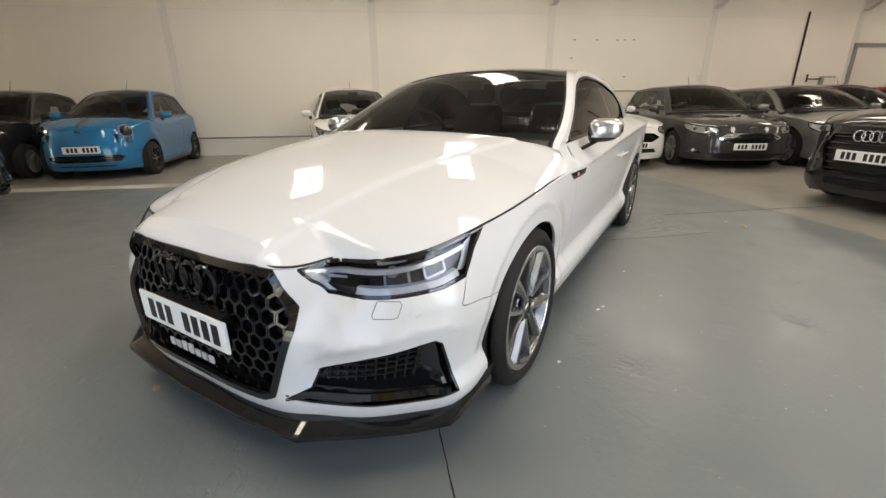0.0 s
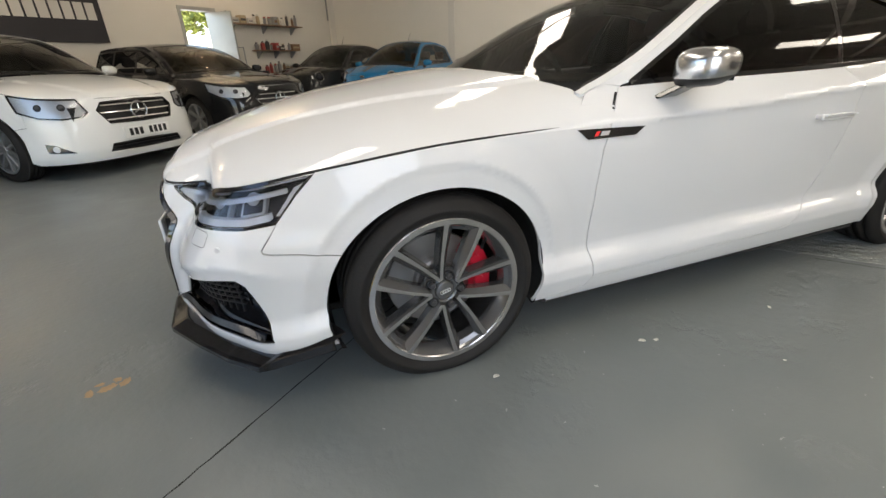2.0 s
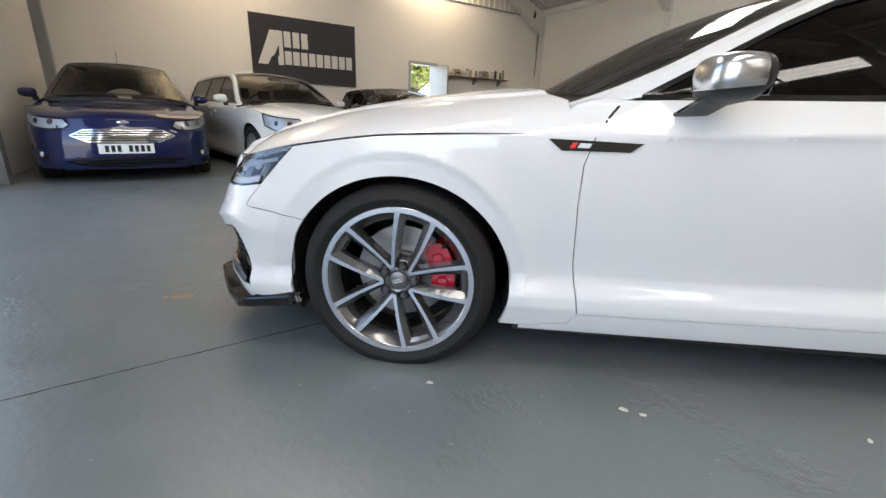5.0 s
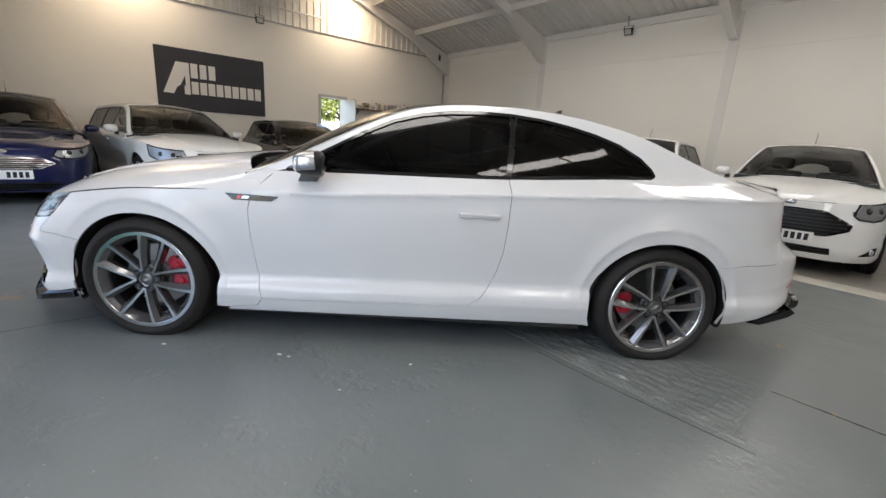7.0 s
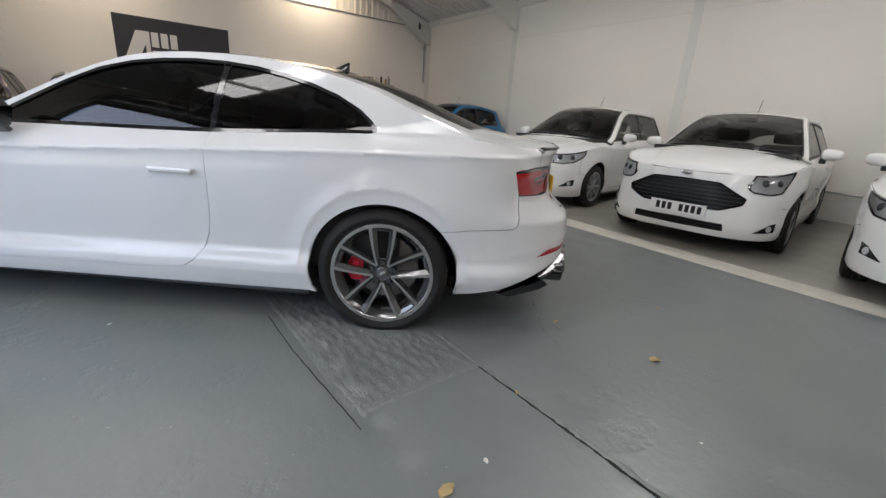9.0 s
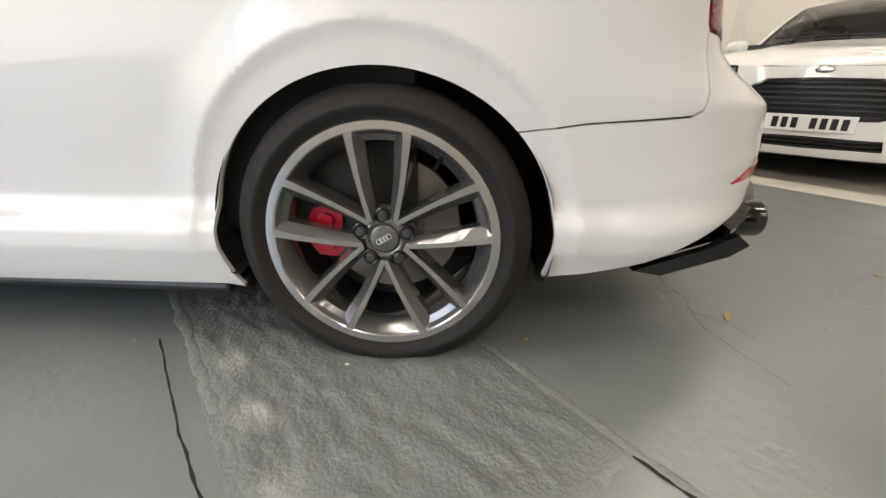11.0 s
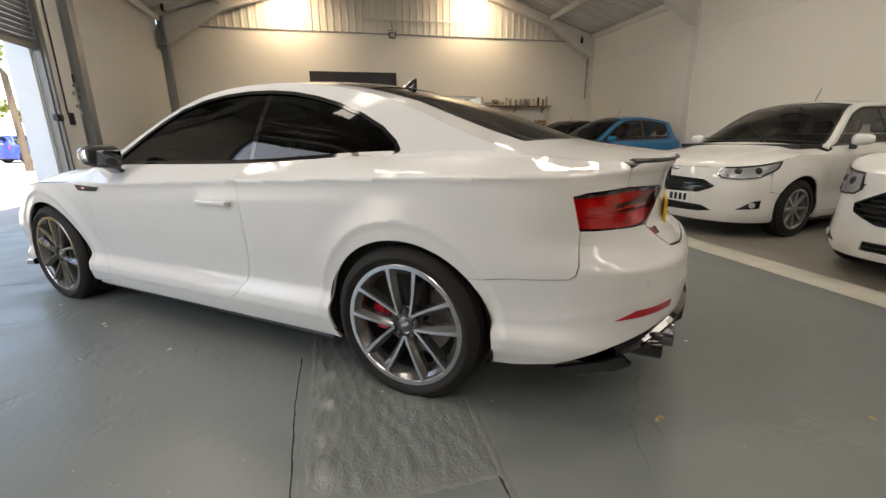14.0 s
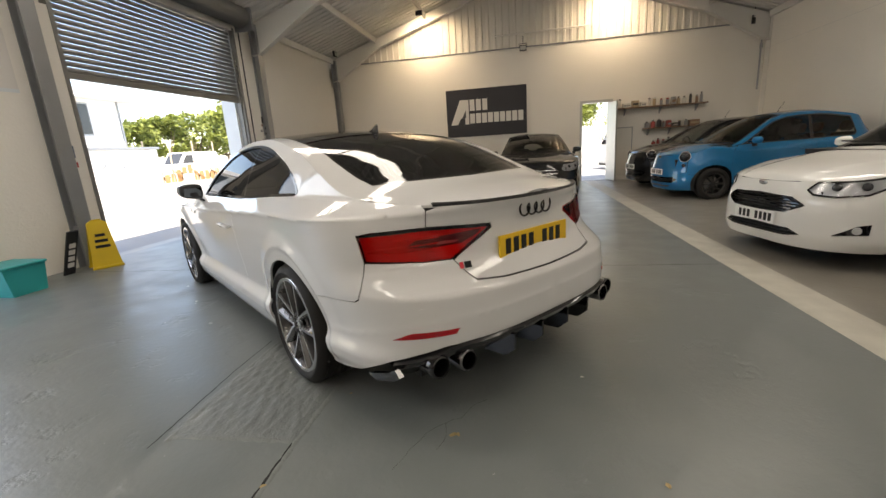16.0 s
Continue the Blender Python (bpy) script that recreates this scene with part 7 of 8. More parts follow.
def specks(n, seed, lo, hi, material, label, z):
    """Many tiny worn flecks in the floor paint, as one sheet of separate flakes."""
    q, vs, fs = random.Random(seed), [], []
    for _ in range(n):
        a, b, r, k = q.uniform(-4.5, 3.3), q.uniform(-3.7, 3.2), q.uniform(lo, hi), len(vs)
        if q.random() < 0.5:
            a, b = q.gauss(0.8, 1.3), q.gauss(-0.9, 1.1)
        if not (-9 < a < 3.3 and -3.8 < b < 3.4) or (-0.35 < a < 2.2 and 0.02 < b < 0.8):
            continue
        m, w = q.randint(5, 8), q.uniform(0, math.pi)
        for j in range(m):
            t, e = 2 * math.pi * j / m, r * q.uniform(0.4, 1.0)
            x, y = e * math.cos(t), 0.45 * e * math.sin(t)
            vs.append((a + x * math.cos(w) - y * math.sin(w), b + x * math.sin(w) + y * math.cos(w), z))
        fs.append(tuple(range(k, k + m)))
    hall_part("floor_flecks", (vs, fs), material, label, "floor marks", kind="stuff")


FLECK_L = mat("pale_fleck", (0.34, 0.35, 0.335), 0.5)
specks(420, 31, 0.003, 0.010, FLECK_L, "pale worn flecks in the grey-green floor paint", 0.0047)

# ---- roller door ----
def roller_door(D0, D1, zb, head, label):
    """A shutter in the door-side wall between two guides, its bottom bar at zb, rolled up over the head."""
    door = empty("roller_door", label, "roller door", "roller doors of the hall", HALL)
    SLAT_T, y0 = 0.075, B0 - 0.10
    for k in range(int((head - zb) / SLAT_T)):
        z = zb + 0.06 + k * SLAT_T
        prof = [(y0 + 0.005, z), (y0 + 0.022, z + 0.012), (y0 + 0.026, z + 0.035), (y0 + 0.020, z + 0.058), (y0 + 0.004, z + 0.068), (y0 - 0.002, z + 0.072), (y0 - 0.004, z + 0.035), (y0 + 0.0, z + 0.004)]
        part("slat", prism(prof, 0, D0 + 0.02, D1 - 0.02), GALV, door)
    part("bottom_bar", boxes(((D0 + 0.02, y0 - 0.02, zb - 0.02), (D1 - 0.02, y0 + 0.03, zb + 0.06)), bevel=0.006), GALV, door, "flat steel bottom bar")
    for a, s in ((D0, -1), (D1, 1)):
        bm = bmesh.new()
        box(bm, (a - 0.055 if s < 0 else a + 0.0, B0 - 0.16, 0), (a + 0.0 if s < 0 else a + 0.055, B0 + 0.012, head), 0.004)
        box(bm, (a - 0.03, B0 - 0.05, 0.02), (a + 0.03, B0 - 0.035, head - 0.05), 0.002)
        part("guide_rail", bm, GALV, door, "steel side guide rail")
    bm = bmesh.new()
    rod(bm, (D0 - 0.1, B0 + 0.17, head + 0.2), (D1 + 0.1, B0 + 0.17, head + 0.2), 0.20, 28)
    part("roll", bm, GALV, door, "rolled-up shutter curtain")
    bm = boxes(((D0 - 0.16, B0 + 0.001, head - 0.06), (D0 - 0.11, B0 + 0.40, head + 0.36)), ((D1 + 0.11, B0 + 0.001, head - 0.06), (D1 + 0.16, B0 + 0.40, head + 0.36)), bevel=0.006)
    part("end_plate", bm, STEEL_G, door)
    return door


door = roller_door(D0, D1, 2.40, 3.80, "grey galvanised roller shutter rolled up above head height")
roller_door(E0, E1, 3.06, 3.19, "grey galvanised roller shutter rolled up beside the poster wall")
part("lock_box", boxes(((D0 - 0.01, B0 - 0.02, 1.38), (D0 + 0.14, B0 + 0.05, 1.48)), bevel=0.012), BLACK, door, "black shutter lock")
part("key_switch", boxes(((D0 - 0.30, B0 + 0.0, 1.33), (D0 - 0.20, B0 + 0.05, 1.52)), bevel=0.015), BLACK, door, "black control box")
bm = bmesh.new()
rod(bm, (D0 - 0.16, B0 + 0.03, 1.5), (D0 - 0.16, B0 + 0.03, 3.8), 0.012, 8)
part("chain", bm, BLACK, door, "black hanging pull chain")
PALE = mat("pale_blue_paint", (0.66, 0.70, 0.72), 0.5, var=0.06)
hall_part("trim_door_reveal", boxes(((D0 - 0.015, B0 - T - 0.25, 0), (D0 + 0.05, B0 - 0.165, 3.75)), ((D1 - 0.05, B0 - T - 0.03, 0), (D1 + 0.015, B0 - 0.165, 3.75)), bevel=0.004), PALE, "pale painted steel reveal of the roller door", "door reveal")

# ---- gable: sign, door, shelves, lamps ----
CHAR = mat("charcoal_sign_vinyl", (0.028, 0.027, 0.034), 0.5, var=0.1, scale=2, bump=0.03)
SIGNW = mat("white_sign_print", (0.68, 0.66, 0.63), 0.55)
sign = empty("wall_sign", "charcoal board with white block shapes on the gable wall", "sign", "", HALL @ pose(A0 + 0.012, 0, 0))
part("board", boxes(((0, -0.45, 1.50), (0.025, 1.92, 2.86)), bevel=0.004), CHAR, sign)
bm = prism([(-0.33, 1.86), (-0.12, 1.86), (-0.04, 2.02), (0.10, 2.10), (0.10, 1.86), (0.22, 1.86), (0.22, 2.56), (-0.04, 2.56)], 0, 0.026, 0.031)
part("white_block", bm, SIGNW, sign, "white slanted block shape")
part("dark_notch", prism([(0.02, 2.05), (0.13, 2.05), (0.13, 2.28)], 0, 0.0312, 0.034), CHAR, sign)
for lo, hi, y, w in ((2.24, 2.56, 0.25, 0.155), (1.88, 2.16, 0.25, 0.155)):
    for k in range(3 if lo > 2.2 else 9):
        q = y + k * (0.178 if lo < 2.2 else 0.19)
        part("white_bar", boxes(((0.026, q, lo), (0.031, q + w - 0.01, hi)), bevel=0.001), SIGNW, sign, "plain white upright bar")

ALU = mat("aluminium_frame", (0.50, 0.50, 0.48), 0.4, 0.7, var=0.08, scale=5)
gd = empty("door_1", "open side doorway with aluminium frame in the gable", "door", "", HALL, "structure")
part("door_frame", boxes(((A0 - T, P0 - 0.02, 0), (A0 + 0.02, P0 + 0.05, PH)), ((A0 - T, P1 - 0.05, 0), (A0 + 0.02, P1 + 0.03, PH)), ((A0 - T, P0 - 0.02, PH - 0.06), (A0 + 0.021, P1 + 0.03, PH + 0.012)), ((A0 - T, P0, 0), (A0 + 0.01, P1, 0.015)), bevel=0.004), ALU, gd, "aluminium door frame")
leafm = Matrix.Translation((A0 - T - 0.01, P1 - 0.06, 0)) @ Matrix.Rotation(radians(97), 4, "Z")
part("door_leaf", boxes(((-0.02, -0.78, 0.02), (0.02, 0.0, PH - 0.07)), bevel=0.004), ALU, gd, "door leaf swung open outwards", leafm)

WOOD = mat("shelf_wood", (0.22, 0.13, 0.075), 0.6, var=0.25, scale=6, bump=0.2, bscale=60)
shelf_z = {}
for nm, b0, b1, z in (("upper", 4.38, 6.67, 1.98), ("lower", 5.10, 6.47, 1.40), ("floor", 5.3, 6.4, 0.86)):
    sh = empty("wall_shelf", "brown wooden wall shelf on steel brackets in the corner", "shelf", "shelves on the gable wall", HALL)
    part("board", boxes(((A0 + 0.001, b0, z - 0.025), (A0 + 0.26, b1, z)), bevel=0.004), WOOD, sh)
    for f in (0.1, 0.5, 0.9):
        b = b0 + f * (b1 - b0)
        part("bracket", prism([(A0 + 0.002, z - 0.026), (A0 + 0.22, z - 0.026), (A0 + 0.22, z - 0.04), (A0 + 0.03, z - 0.2), (A0 + 0.002, z - 0.2)], 1, b - 0.012, b + 0.012), STEEL_G, sh)

CLUT = [mat("clutter_" + nm, c, 0.45, var=0.1, scale=12) for nm, c in (("white", (0.62, 0.60, 0.56)), ("brown", (0.25, 0.15, 0.09)), ("dark", (0.05, 0.045, 0.045)), ("grey", (0.28, 0.28, 0.28)), ("tan", (0.42, 0.33, 0.22)), ("red", (0.35, 0.06, 0.05)))]
CN = ["white", "brown", "dark", "grey", "tan", "red"]


def bottle(m, r, h, k):
    ob = empty("bottle", "%s plastic bottle standing on the wall shelf" % CN[k], "bottle", "clutter on the shelves", m)
    part("bottle_body", lathe([(0.0, 0.0), (r, 0.0), (r, h * 0.68), (r * 0.9, h * 0.76), (r * 0.42, h * 0.84), (r * 0.42, h * 0.88), (0, h * 0.88)], 12, "z"), CLUT[k], ob, smooth=False)
    part("cap", lathe([(r * 0.5, h * 0.86), (r * 0.5, h), (0, h)], 12, "z"), CLUT[2 if k != 2 else 0], ob)


def carton(m, w, d, h, k):
    ob = empty("carton", "small %s carton standing on the wall shelf" % CN[k], "box", "clutter on the shelves", m)
    part("carton_body", boxes(((-d / 2, -w / 2, 0), (d / 2, w / 2, h)), bevel=0.004), CLUT[k], ob)
    part("printed_band", boxes(((d / 2, -w * 0.4, h * 0.3), (d / 2 + 0.002, w * 0.4, h * 0.6))), CLUT[(k + 3) % 5], ob)


def spray_can(m, r, h, k):
    ob = empty("spray_can", "%s spray can standing on the wall shelf" % CN[k], "can", "clutter on the shelves", m)
    part("can_body", lathe([(0, 0), (r, 0), (r, h * 0.78), (r * 0.75, h * 0.84), (0, h * 0.84)], 12, "z"), CLUT[k], ob)
    part("lid", lathe([(r * 0.8, h * 0.8), (r * 0.8, h), (0, h)], 12, "z"), CLUT[(k + 2) % 6], ob)


q = random.Random(21)
for z, b0, b1, tall, pal in ((1.98, 4.42, 6.62, 1.0, (0, 0, 1, 3, 2, 4)), (1.40, 5.13, 6.42, 0.85, (1, 2, 1, 3, 4, 5)), (0.86, 5.33, 6.35, 0.9, (1, 2, 3, 4, 5))):
    b = b0
    while b < b1 - 0.05:
        w = q.uniform(0.07, 0.14)
        m = HALL @ pose(A0 + q.uniform(0.09, 0.17), b + w / 2, z, 0, 0, q.uniform(-12, 12))
        kind_of, k = q.random(), q.choice(pal)
        if kind_of < 0.42:
            bottle(m, w * 0.42, q.uniform(0.17, 0.30) * tall, k)
        elif kind_of < 0.68:
            spray_can(m, w * 0.33, q.uniform(0.16, 0.24) * tall, k)
        else:
            w *= q.uniform(1.1, 2.2)
            m = HALL @ pose(A0 + 0.13, b + w / 2, z, 0, 0, q.uniform(-6, 6))
            carton(m, w, 0.17, q.uniform(0.10, 0.26) * tall, k)
        b += w + q.uniform(0.005, 0.05)

rad = empty("wall_panel", "cream upright panel with dark edges beside the doorway", "panel", "", HALL)
part("panel_sheet", boxes(((A0 + 0.002, 4.36, 0.12), (A0 + 0.04, 4.84, 1.46)), bevel=0.005), CLAD, rad)
part("panel_edge", boxes(((A0 + 0.041, 4.36, 1.445), (A0 + 0.05, 4.84, 1.465)), ((A0 + 0.041, 4.825, 0.12), (A0 + 0.05, 4.845, 1.465))), STEEL_G, rad)

LENS_OFF = mat("floodlight_glass", (0.55, 0.55, 0.52), 0.15)


def floodlight(m, label="small black floodlight with bracket under the roof"):
    """A small floodlight facing local -y, hung from its bracket."""
    ob = empty("floodlight", label, "floodlight", "floodlights round the hall", m)
    part("case", boxes(((-0.095, -0.03, -0.075), (0.095, 0.03, 0.075)), bevel=0.012), BLACK, ob)
    part("lens", boxes(((-0.075, -0.034, -0.055), (0.075, -0.0305, 0.055)), bevel=0.001), LENS_OFF, ob, "pale glass lens")
    bm = bmesh.new()
    for s in (-1, 1):
        box(bm, (s * 0.105 - 0.004, -0.012, -0.01), (s * 0.105 + 0.004, 0.012, 0.12))
    box(bm, (-0.109, -0.012, 0.112), (0.109, 0.012, 0.12))
    rod(bm, (0, 0, 0.12), (0, 0, 0.32), 0.008, 8)
    part("bracket", bm, BLACK, ob)
    return ob


floodlight(HALL @ pose(-9.45, 7.62, 3.86, 0, 0, -45))
floodlight(HALL @ pose(-3.0, 7.90, 3.82, 15, 0, 0))
floodlight(HALL @ pose(A0 + 0.14, 1.84, 3.80, 0, 0, 90))
floodlight(HALL @ pose(-9.05, B0 + 0.30, 4.1, 0, 0, 180))
bm = bmesh.new()
rod(bm, (A0 + 0.05, 1.05, 4.20), (A0 + 0.05, 3.66, 4.22), 0.022, 10)
hall_part("conduit", bm, STEEL_P, "cream conduit pipe across the gable cladding", "conduit", kind="")
bm = bmesh.new()
rod(bm, (A0 + 0.05, 1.84, 3.9), (A0 + 0.05, 1.84, 5.85), 0.012, 8)
hall_part("conduit", bm, STEEL_P, "thin upright conduit pipe on the gable cladding", "conduit", kind="")
bm = bmesh.new()
rod(bm, (-9.5, 7.86, 2.2), (-9.5, 7.86, 4.0), 0.022, 10)
rod(bm, (-9.5, 7.86, 3.2), (-9.5, 7.86, 3.32), 0.035, 10)
hall_part("conduit", bm, STEEL_G, "grey steel conduit down the hall corner", "conduit", kind="")

# two warm lamps that wash the cladding; their fixtures are unseen and assumed from the glow
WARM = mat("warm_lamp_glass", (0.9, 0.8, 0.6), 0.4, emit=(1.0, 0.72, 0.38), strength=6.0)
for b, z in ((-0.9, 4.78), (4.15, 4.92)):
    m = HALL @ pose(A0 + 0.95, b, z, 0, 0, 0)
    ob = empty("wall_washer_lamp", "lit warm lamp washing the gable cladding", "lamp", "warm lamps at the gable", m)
    part("case", boxes(((-0.02, -0.09, -0.06), (0.05, 0.09, 0.06)), bevel=0.01), BLACK, ob)
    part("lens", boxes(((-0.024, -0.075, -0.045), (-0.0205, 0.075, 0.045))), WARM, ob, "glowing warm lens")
    bm = bmesh.new()
    rod(bm, (0.02, 0, 0.05), (0.02, 0, 0.42), 0.009, 8)
    part("hanger", bm, BLACK, ob)
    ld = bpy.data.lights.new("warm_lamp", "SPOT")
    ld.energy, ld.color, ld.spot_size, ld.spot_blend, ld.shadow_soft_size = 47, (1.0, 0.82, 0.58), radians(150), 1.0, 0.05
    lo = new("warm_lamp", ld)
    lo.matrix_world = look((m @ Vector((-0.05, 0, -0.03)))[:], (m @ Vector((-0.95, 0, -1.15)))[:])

# ---- long wall ----
hall_part("trim_wall_joint", boxes(((A0 + 0.2, B1 - 0.006, 3.19), (A1, B1 + 0.004, 3.202))), STEEL_P, "thin ledge joint along the long wall", "trim")
bm = bmesh.new()
for k in range(24):
    a = 4.8 + k * 0.5
    rod(bm, (a, B1 - 0.012, 1.40 + 0.012 * math.sin(k)), (a + 0.5, B1 - 0.012, 1.40 + 0.012 * math.sin(k + 1)), 0.011, 6)
hall_part("cable", bm, BLACK, "black cable clipped along the long wall", "cable", kind="")
bm = bmesh.new()
rod(bm, (10.7, B1 - 0.03, 1.4), (10.7, B1 - 0.03, 3.35), 0.025, 8)
hall_part("conduit", bm, BLACK, "dark upright conduit on the long wall", "conduit", kind="")
bm = bmesh.new()
rod(bm, (A0 + 0.3, B1 - 0.05, 0.42), (3.6, B1 - 0.05, 0.42), 0.018, 8)
for k in range(9):
    box(bm, (A0 + 0.5 + k * 1.5, B1 - 0.06, 0.40), (A0 + 0.53 + k * 1.5, B1 - 0.002, 0.44))
hall_part("wall_pipe", bm, STEEL_G, "grey pipe along the foot of the wall", "pipe", kind="")
bd = empty("electric_box", "grey electrical distribution box on the long wall", "electrical box", "", HALL)
part("case", boxes(((11.5, B1 - 0.14, 1.18), (11.9, B1 - 0.002, 1.75)), bevel=0.012), STEEL_G, bd)
part("front_cover", boxes(((11.53, B1 - 0.15, 1.22), (11.87, B1 - 0.141, 1.71)), bevel=0.004), STEEL_P, bd)
bm = bmesh.new()
rod(bm, (11.05, B1 - 0.08, 1.68), (11.5, B1 - 0.08, 1.68), 0.016, 8)
rod(bm, (11.05, B1 - 0.08, 1.60), (11.05, B1 - 0.08, 1.80), 0.02, 8)
part("conduit_arm", bm, BLACK, bd)
door2 = empty("door_2", "cream door with dark frame in the long wall", "door", "", HALL, "structure")
part("door_frame", boxes(((12.35, B1 - 0.06, 0), (12.45, B1 - 0.003, 2.6)), ((13.75, B1 - 0.06, 0), (13.85, B1 - 0.003, 2.6)), ((12.35, B1 - 0.061, 2.5), (13.85, B1 - 0.004, 2.6)), bevel=0.006), STEEL_G, door2, "dark steel frame")
part("door_leaf", boxes(((12.46, B1 - 0.03, 0.01), (13.74, B1 - 0.005, 2.49)), bevel=0.005), CLAD, door2)
nt = empty("wall_notice", "small white notice with dark band on the wall", "notice", "", HALL)
part("sheet", boxes(((7.75, B1 - 0.008, 1.62), (8.05, B1 - 0.002, 1.80)), bevel=0.001), SIGNW, nt)
part("dark_band", boxes(((7.72, B1 - 0.012, 1.52), (8.08, B1 - 0.002, 1.56)), bevel=0.001), BLACK, nt)
for a, z in ((4.15, 2.62), (4.75, 2.62), (5.3, 2.62), (5.5, 2.63), (5.75, 2.63), (4.1, 2.2), (5.6, 1.75)):
    hall_part("wall_fixing", boxes(((a, B1 - 0.014, z), (a + 0.07, B1 - 0.002, z + 0.025)), bevel=0.003), STEEL_G, "small dark metal fixing on the wall", "wall fixing", kind="")

# ---- by the roller door ----
NBLUE = mat("notice_blue", (0.05, 0.10, 0.20), 0.4, var=0.1)
NRED = mat("notice_red", (0.50, 0.05, 0.06), 0.4)
YEL = mat("yellow_plastic", (0.60, 0.41, 0.015), 0.4, var=0.08, scale=8)
TEAL = mat("teal_plastic", (0.01, 0.30, 0.30), 0.4, var=0.06)
for lo, hi, m_, lab in (((-1.07, 1.38), (-0.86, 1.53), NBLUE, "dark blue safety notice fixed to the wall"), ((-1.08, 1.26), (-0.88, 1.33), NRED, "red strip notice fixed below the blue one")):
    ob = empty("wall_notice", lab, "notice", "", HALL)
    part("plate", boxes(((lo[0], B0 + 0.002, lo[1]), (hi[0], B0 + 0.007, hi[1])), bevel=0.001), m_, ob)
    for k in range(3):
        zz = lo[1] + (hi[1] - lo[1]) * (0.2 + 0.28 * k)
        part("printed_bar", boxes(((lo[0] + 0.02, B0 + 0.0072, zz), (hi[0] - 0.03 - 0.02 * k, B0 + 0.0085, zz + 0.012))), SIGNW, ob, "pale printed bar")
ps = empty("wall_poster", "pale poster with blue lower edge on the wall", "poster", "", HALL)
part("sheet", boxes(((-0.63, B0 + 0.002, 2.12), (0.3, B0 + 0.008, 2.8)), bevel=0.001), SIGNW, ps)
part("blue_edge", boxes(((-0.63, B0 + 0.0082, 2.12), (0.3, B0 + 0.010, 2.16))), PALE, ps)

wet = empty("wet_floor_sign", "yellow plastic wet floor sign standing by the door", "floor sign", "", HALL @ pose(-0.80, -3.52, 0, 0, 0, 150))
for s in (-1, 1):
    lean = Matrix.Rotation(radians(9 * s), 4, "X")
    bm = prism([(-0.15, 0.03), (0.15, 0.03), (0.10, 0.57), (0.06, 0.60), (-0.06, 0.60), (-0.10, 0.57)], 1, -0.008, 0.008)
    for v in bm.verts:
        v.co.y += s * (0.60 - v.co.z) * 0.20
    pl = part("panel", bm, YEL, wet, "yellow folding panel")
    part("foot", boxes(((-0.16, s * 0.118 - 0.02, 0), (0.16, s * 0.118 + 0.02, 0.035)), bevel=0.008), YEL, wet)
    bm = bmesh.new()
    for zz, w in ((0.40, 0.05), (0.33, 0.065), (0.26, 0.075)):
        yy = s * ((0.60 - zz) * 0.20 + 0.009)
        box(bm, (-w, min(yy, yy + s * 0.003), zz), (w, max(yy, yy + s * 0.003), zz + 0.035))
    part("printed_mark", bm, BLACK, wet, "dark printed bars")
part("handle", boxes(((-0.05, -0.012, 0.585), (0.05, 0.012, 0.615)), bevel=0.006), YEL, wet)

ls = empty("leaning_board", "black board with white bars leaning on the wall", "board", "", HALL @ pose(-0.45, B0 + 0.24, 0, 22, 0, 180))
part("board", boxes(((-0.065, 0.0, 0.0), (0.065, 0.02, 0.57)), bevel=0.003), BLACK, ls)
for k in range(4):
    part("white_bar", boxes(((-0.035, -0.003, 0.10 + k * 0.085), (0.04, -0.0005, 0.16 + k * 0.085))), SIGNW, ls, "plain white bar")
tb = empty("storage_tub", "teal plastic tub standing by the wall", "tub", "", HALL @ pose(0.20, -3.55, 0))
part("tub_body", prism([(-0.16, 0), (0.16, 0), (0.20, 0.30), (-0.20, 0.30)], 1, -0.22, 0.22), TEAL, tb)
part("rim", boxes(((-0.215, -0.235, 0.29), (0.215, 0.235, 0.32)), bevel=0.01), TEAL, tb)
wb_ = empty("wall_bracket", "grey steel bracket low on the door post", "bracket", "", HALL)
part("plate", boxes(((-1.0, B0 + 0.001, 0.47), (-0.80, B0 + 0.09, 0.53)), ((-0.98, B0 + 0.001, 0.40), (-0.94, B0 + 0.06, 0.48)), bevel=0.006), STEEL_G, wb_)
hk = empty("wall_hooks", "row of keys and tags on wall hooks", "hooks", "", HALL)
for k, (a, z, h, m_) in enumerate(((-5.33, 2.13, 0.13, BLACK), (-5.30, 1.98, 0.05, CLUT[1]), (-5.42, 1.93, 0.06, BLACK), (-5.25, 1.86, 0.06, CLUT[3]), (-5.40, 1.80, 0.04, CLUT[2]), (-5.33, 1.74, 0.07, CLUT[0]), (-5.27, 1.66, 0.05, CLUT[3]), (-5.35, 1.58, 0.08, CLUT[0]))):
    part("key_tag", boxes(((a, B0 + 0.002, z - h), (a + 0.045, B0 + 0.02, z)), bevel=0.006), m_, hk, "small hanging tag")

# ---- outside ----
CONC = mat("pale_concrete_yard", (0.36, 0.35, 0.325), 0.85, var=0.14, scale=0.35, bump=0.3, bscale=25)
bm = bmesh.new()
bmesh.ops.create_grid(bm, x_segments=8, y_segments=8, size=400)
tagged(part("ground", bm, CONC, None, "", pose(0, 0, -0.03)), "pale sunlit concrete yard around the hall", "ground", "", "structure")
FENCEW = mat("white_fence_paint", (0.78, 0.77, 0.74), 0.6, var=0.05)
FTIM = mat("orange_brown_timber", (0.42, 0.24, 0.10), 0.75, var=0.3, scale=4, bump=0.3, bscale=40)
DRYT = mat("grey_timber_post", (0.46, 0.38, 0.27), 0.8, var=0.2, scale=6)


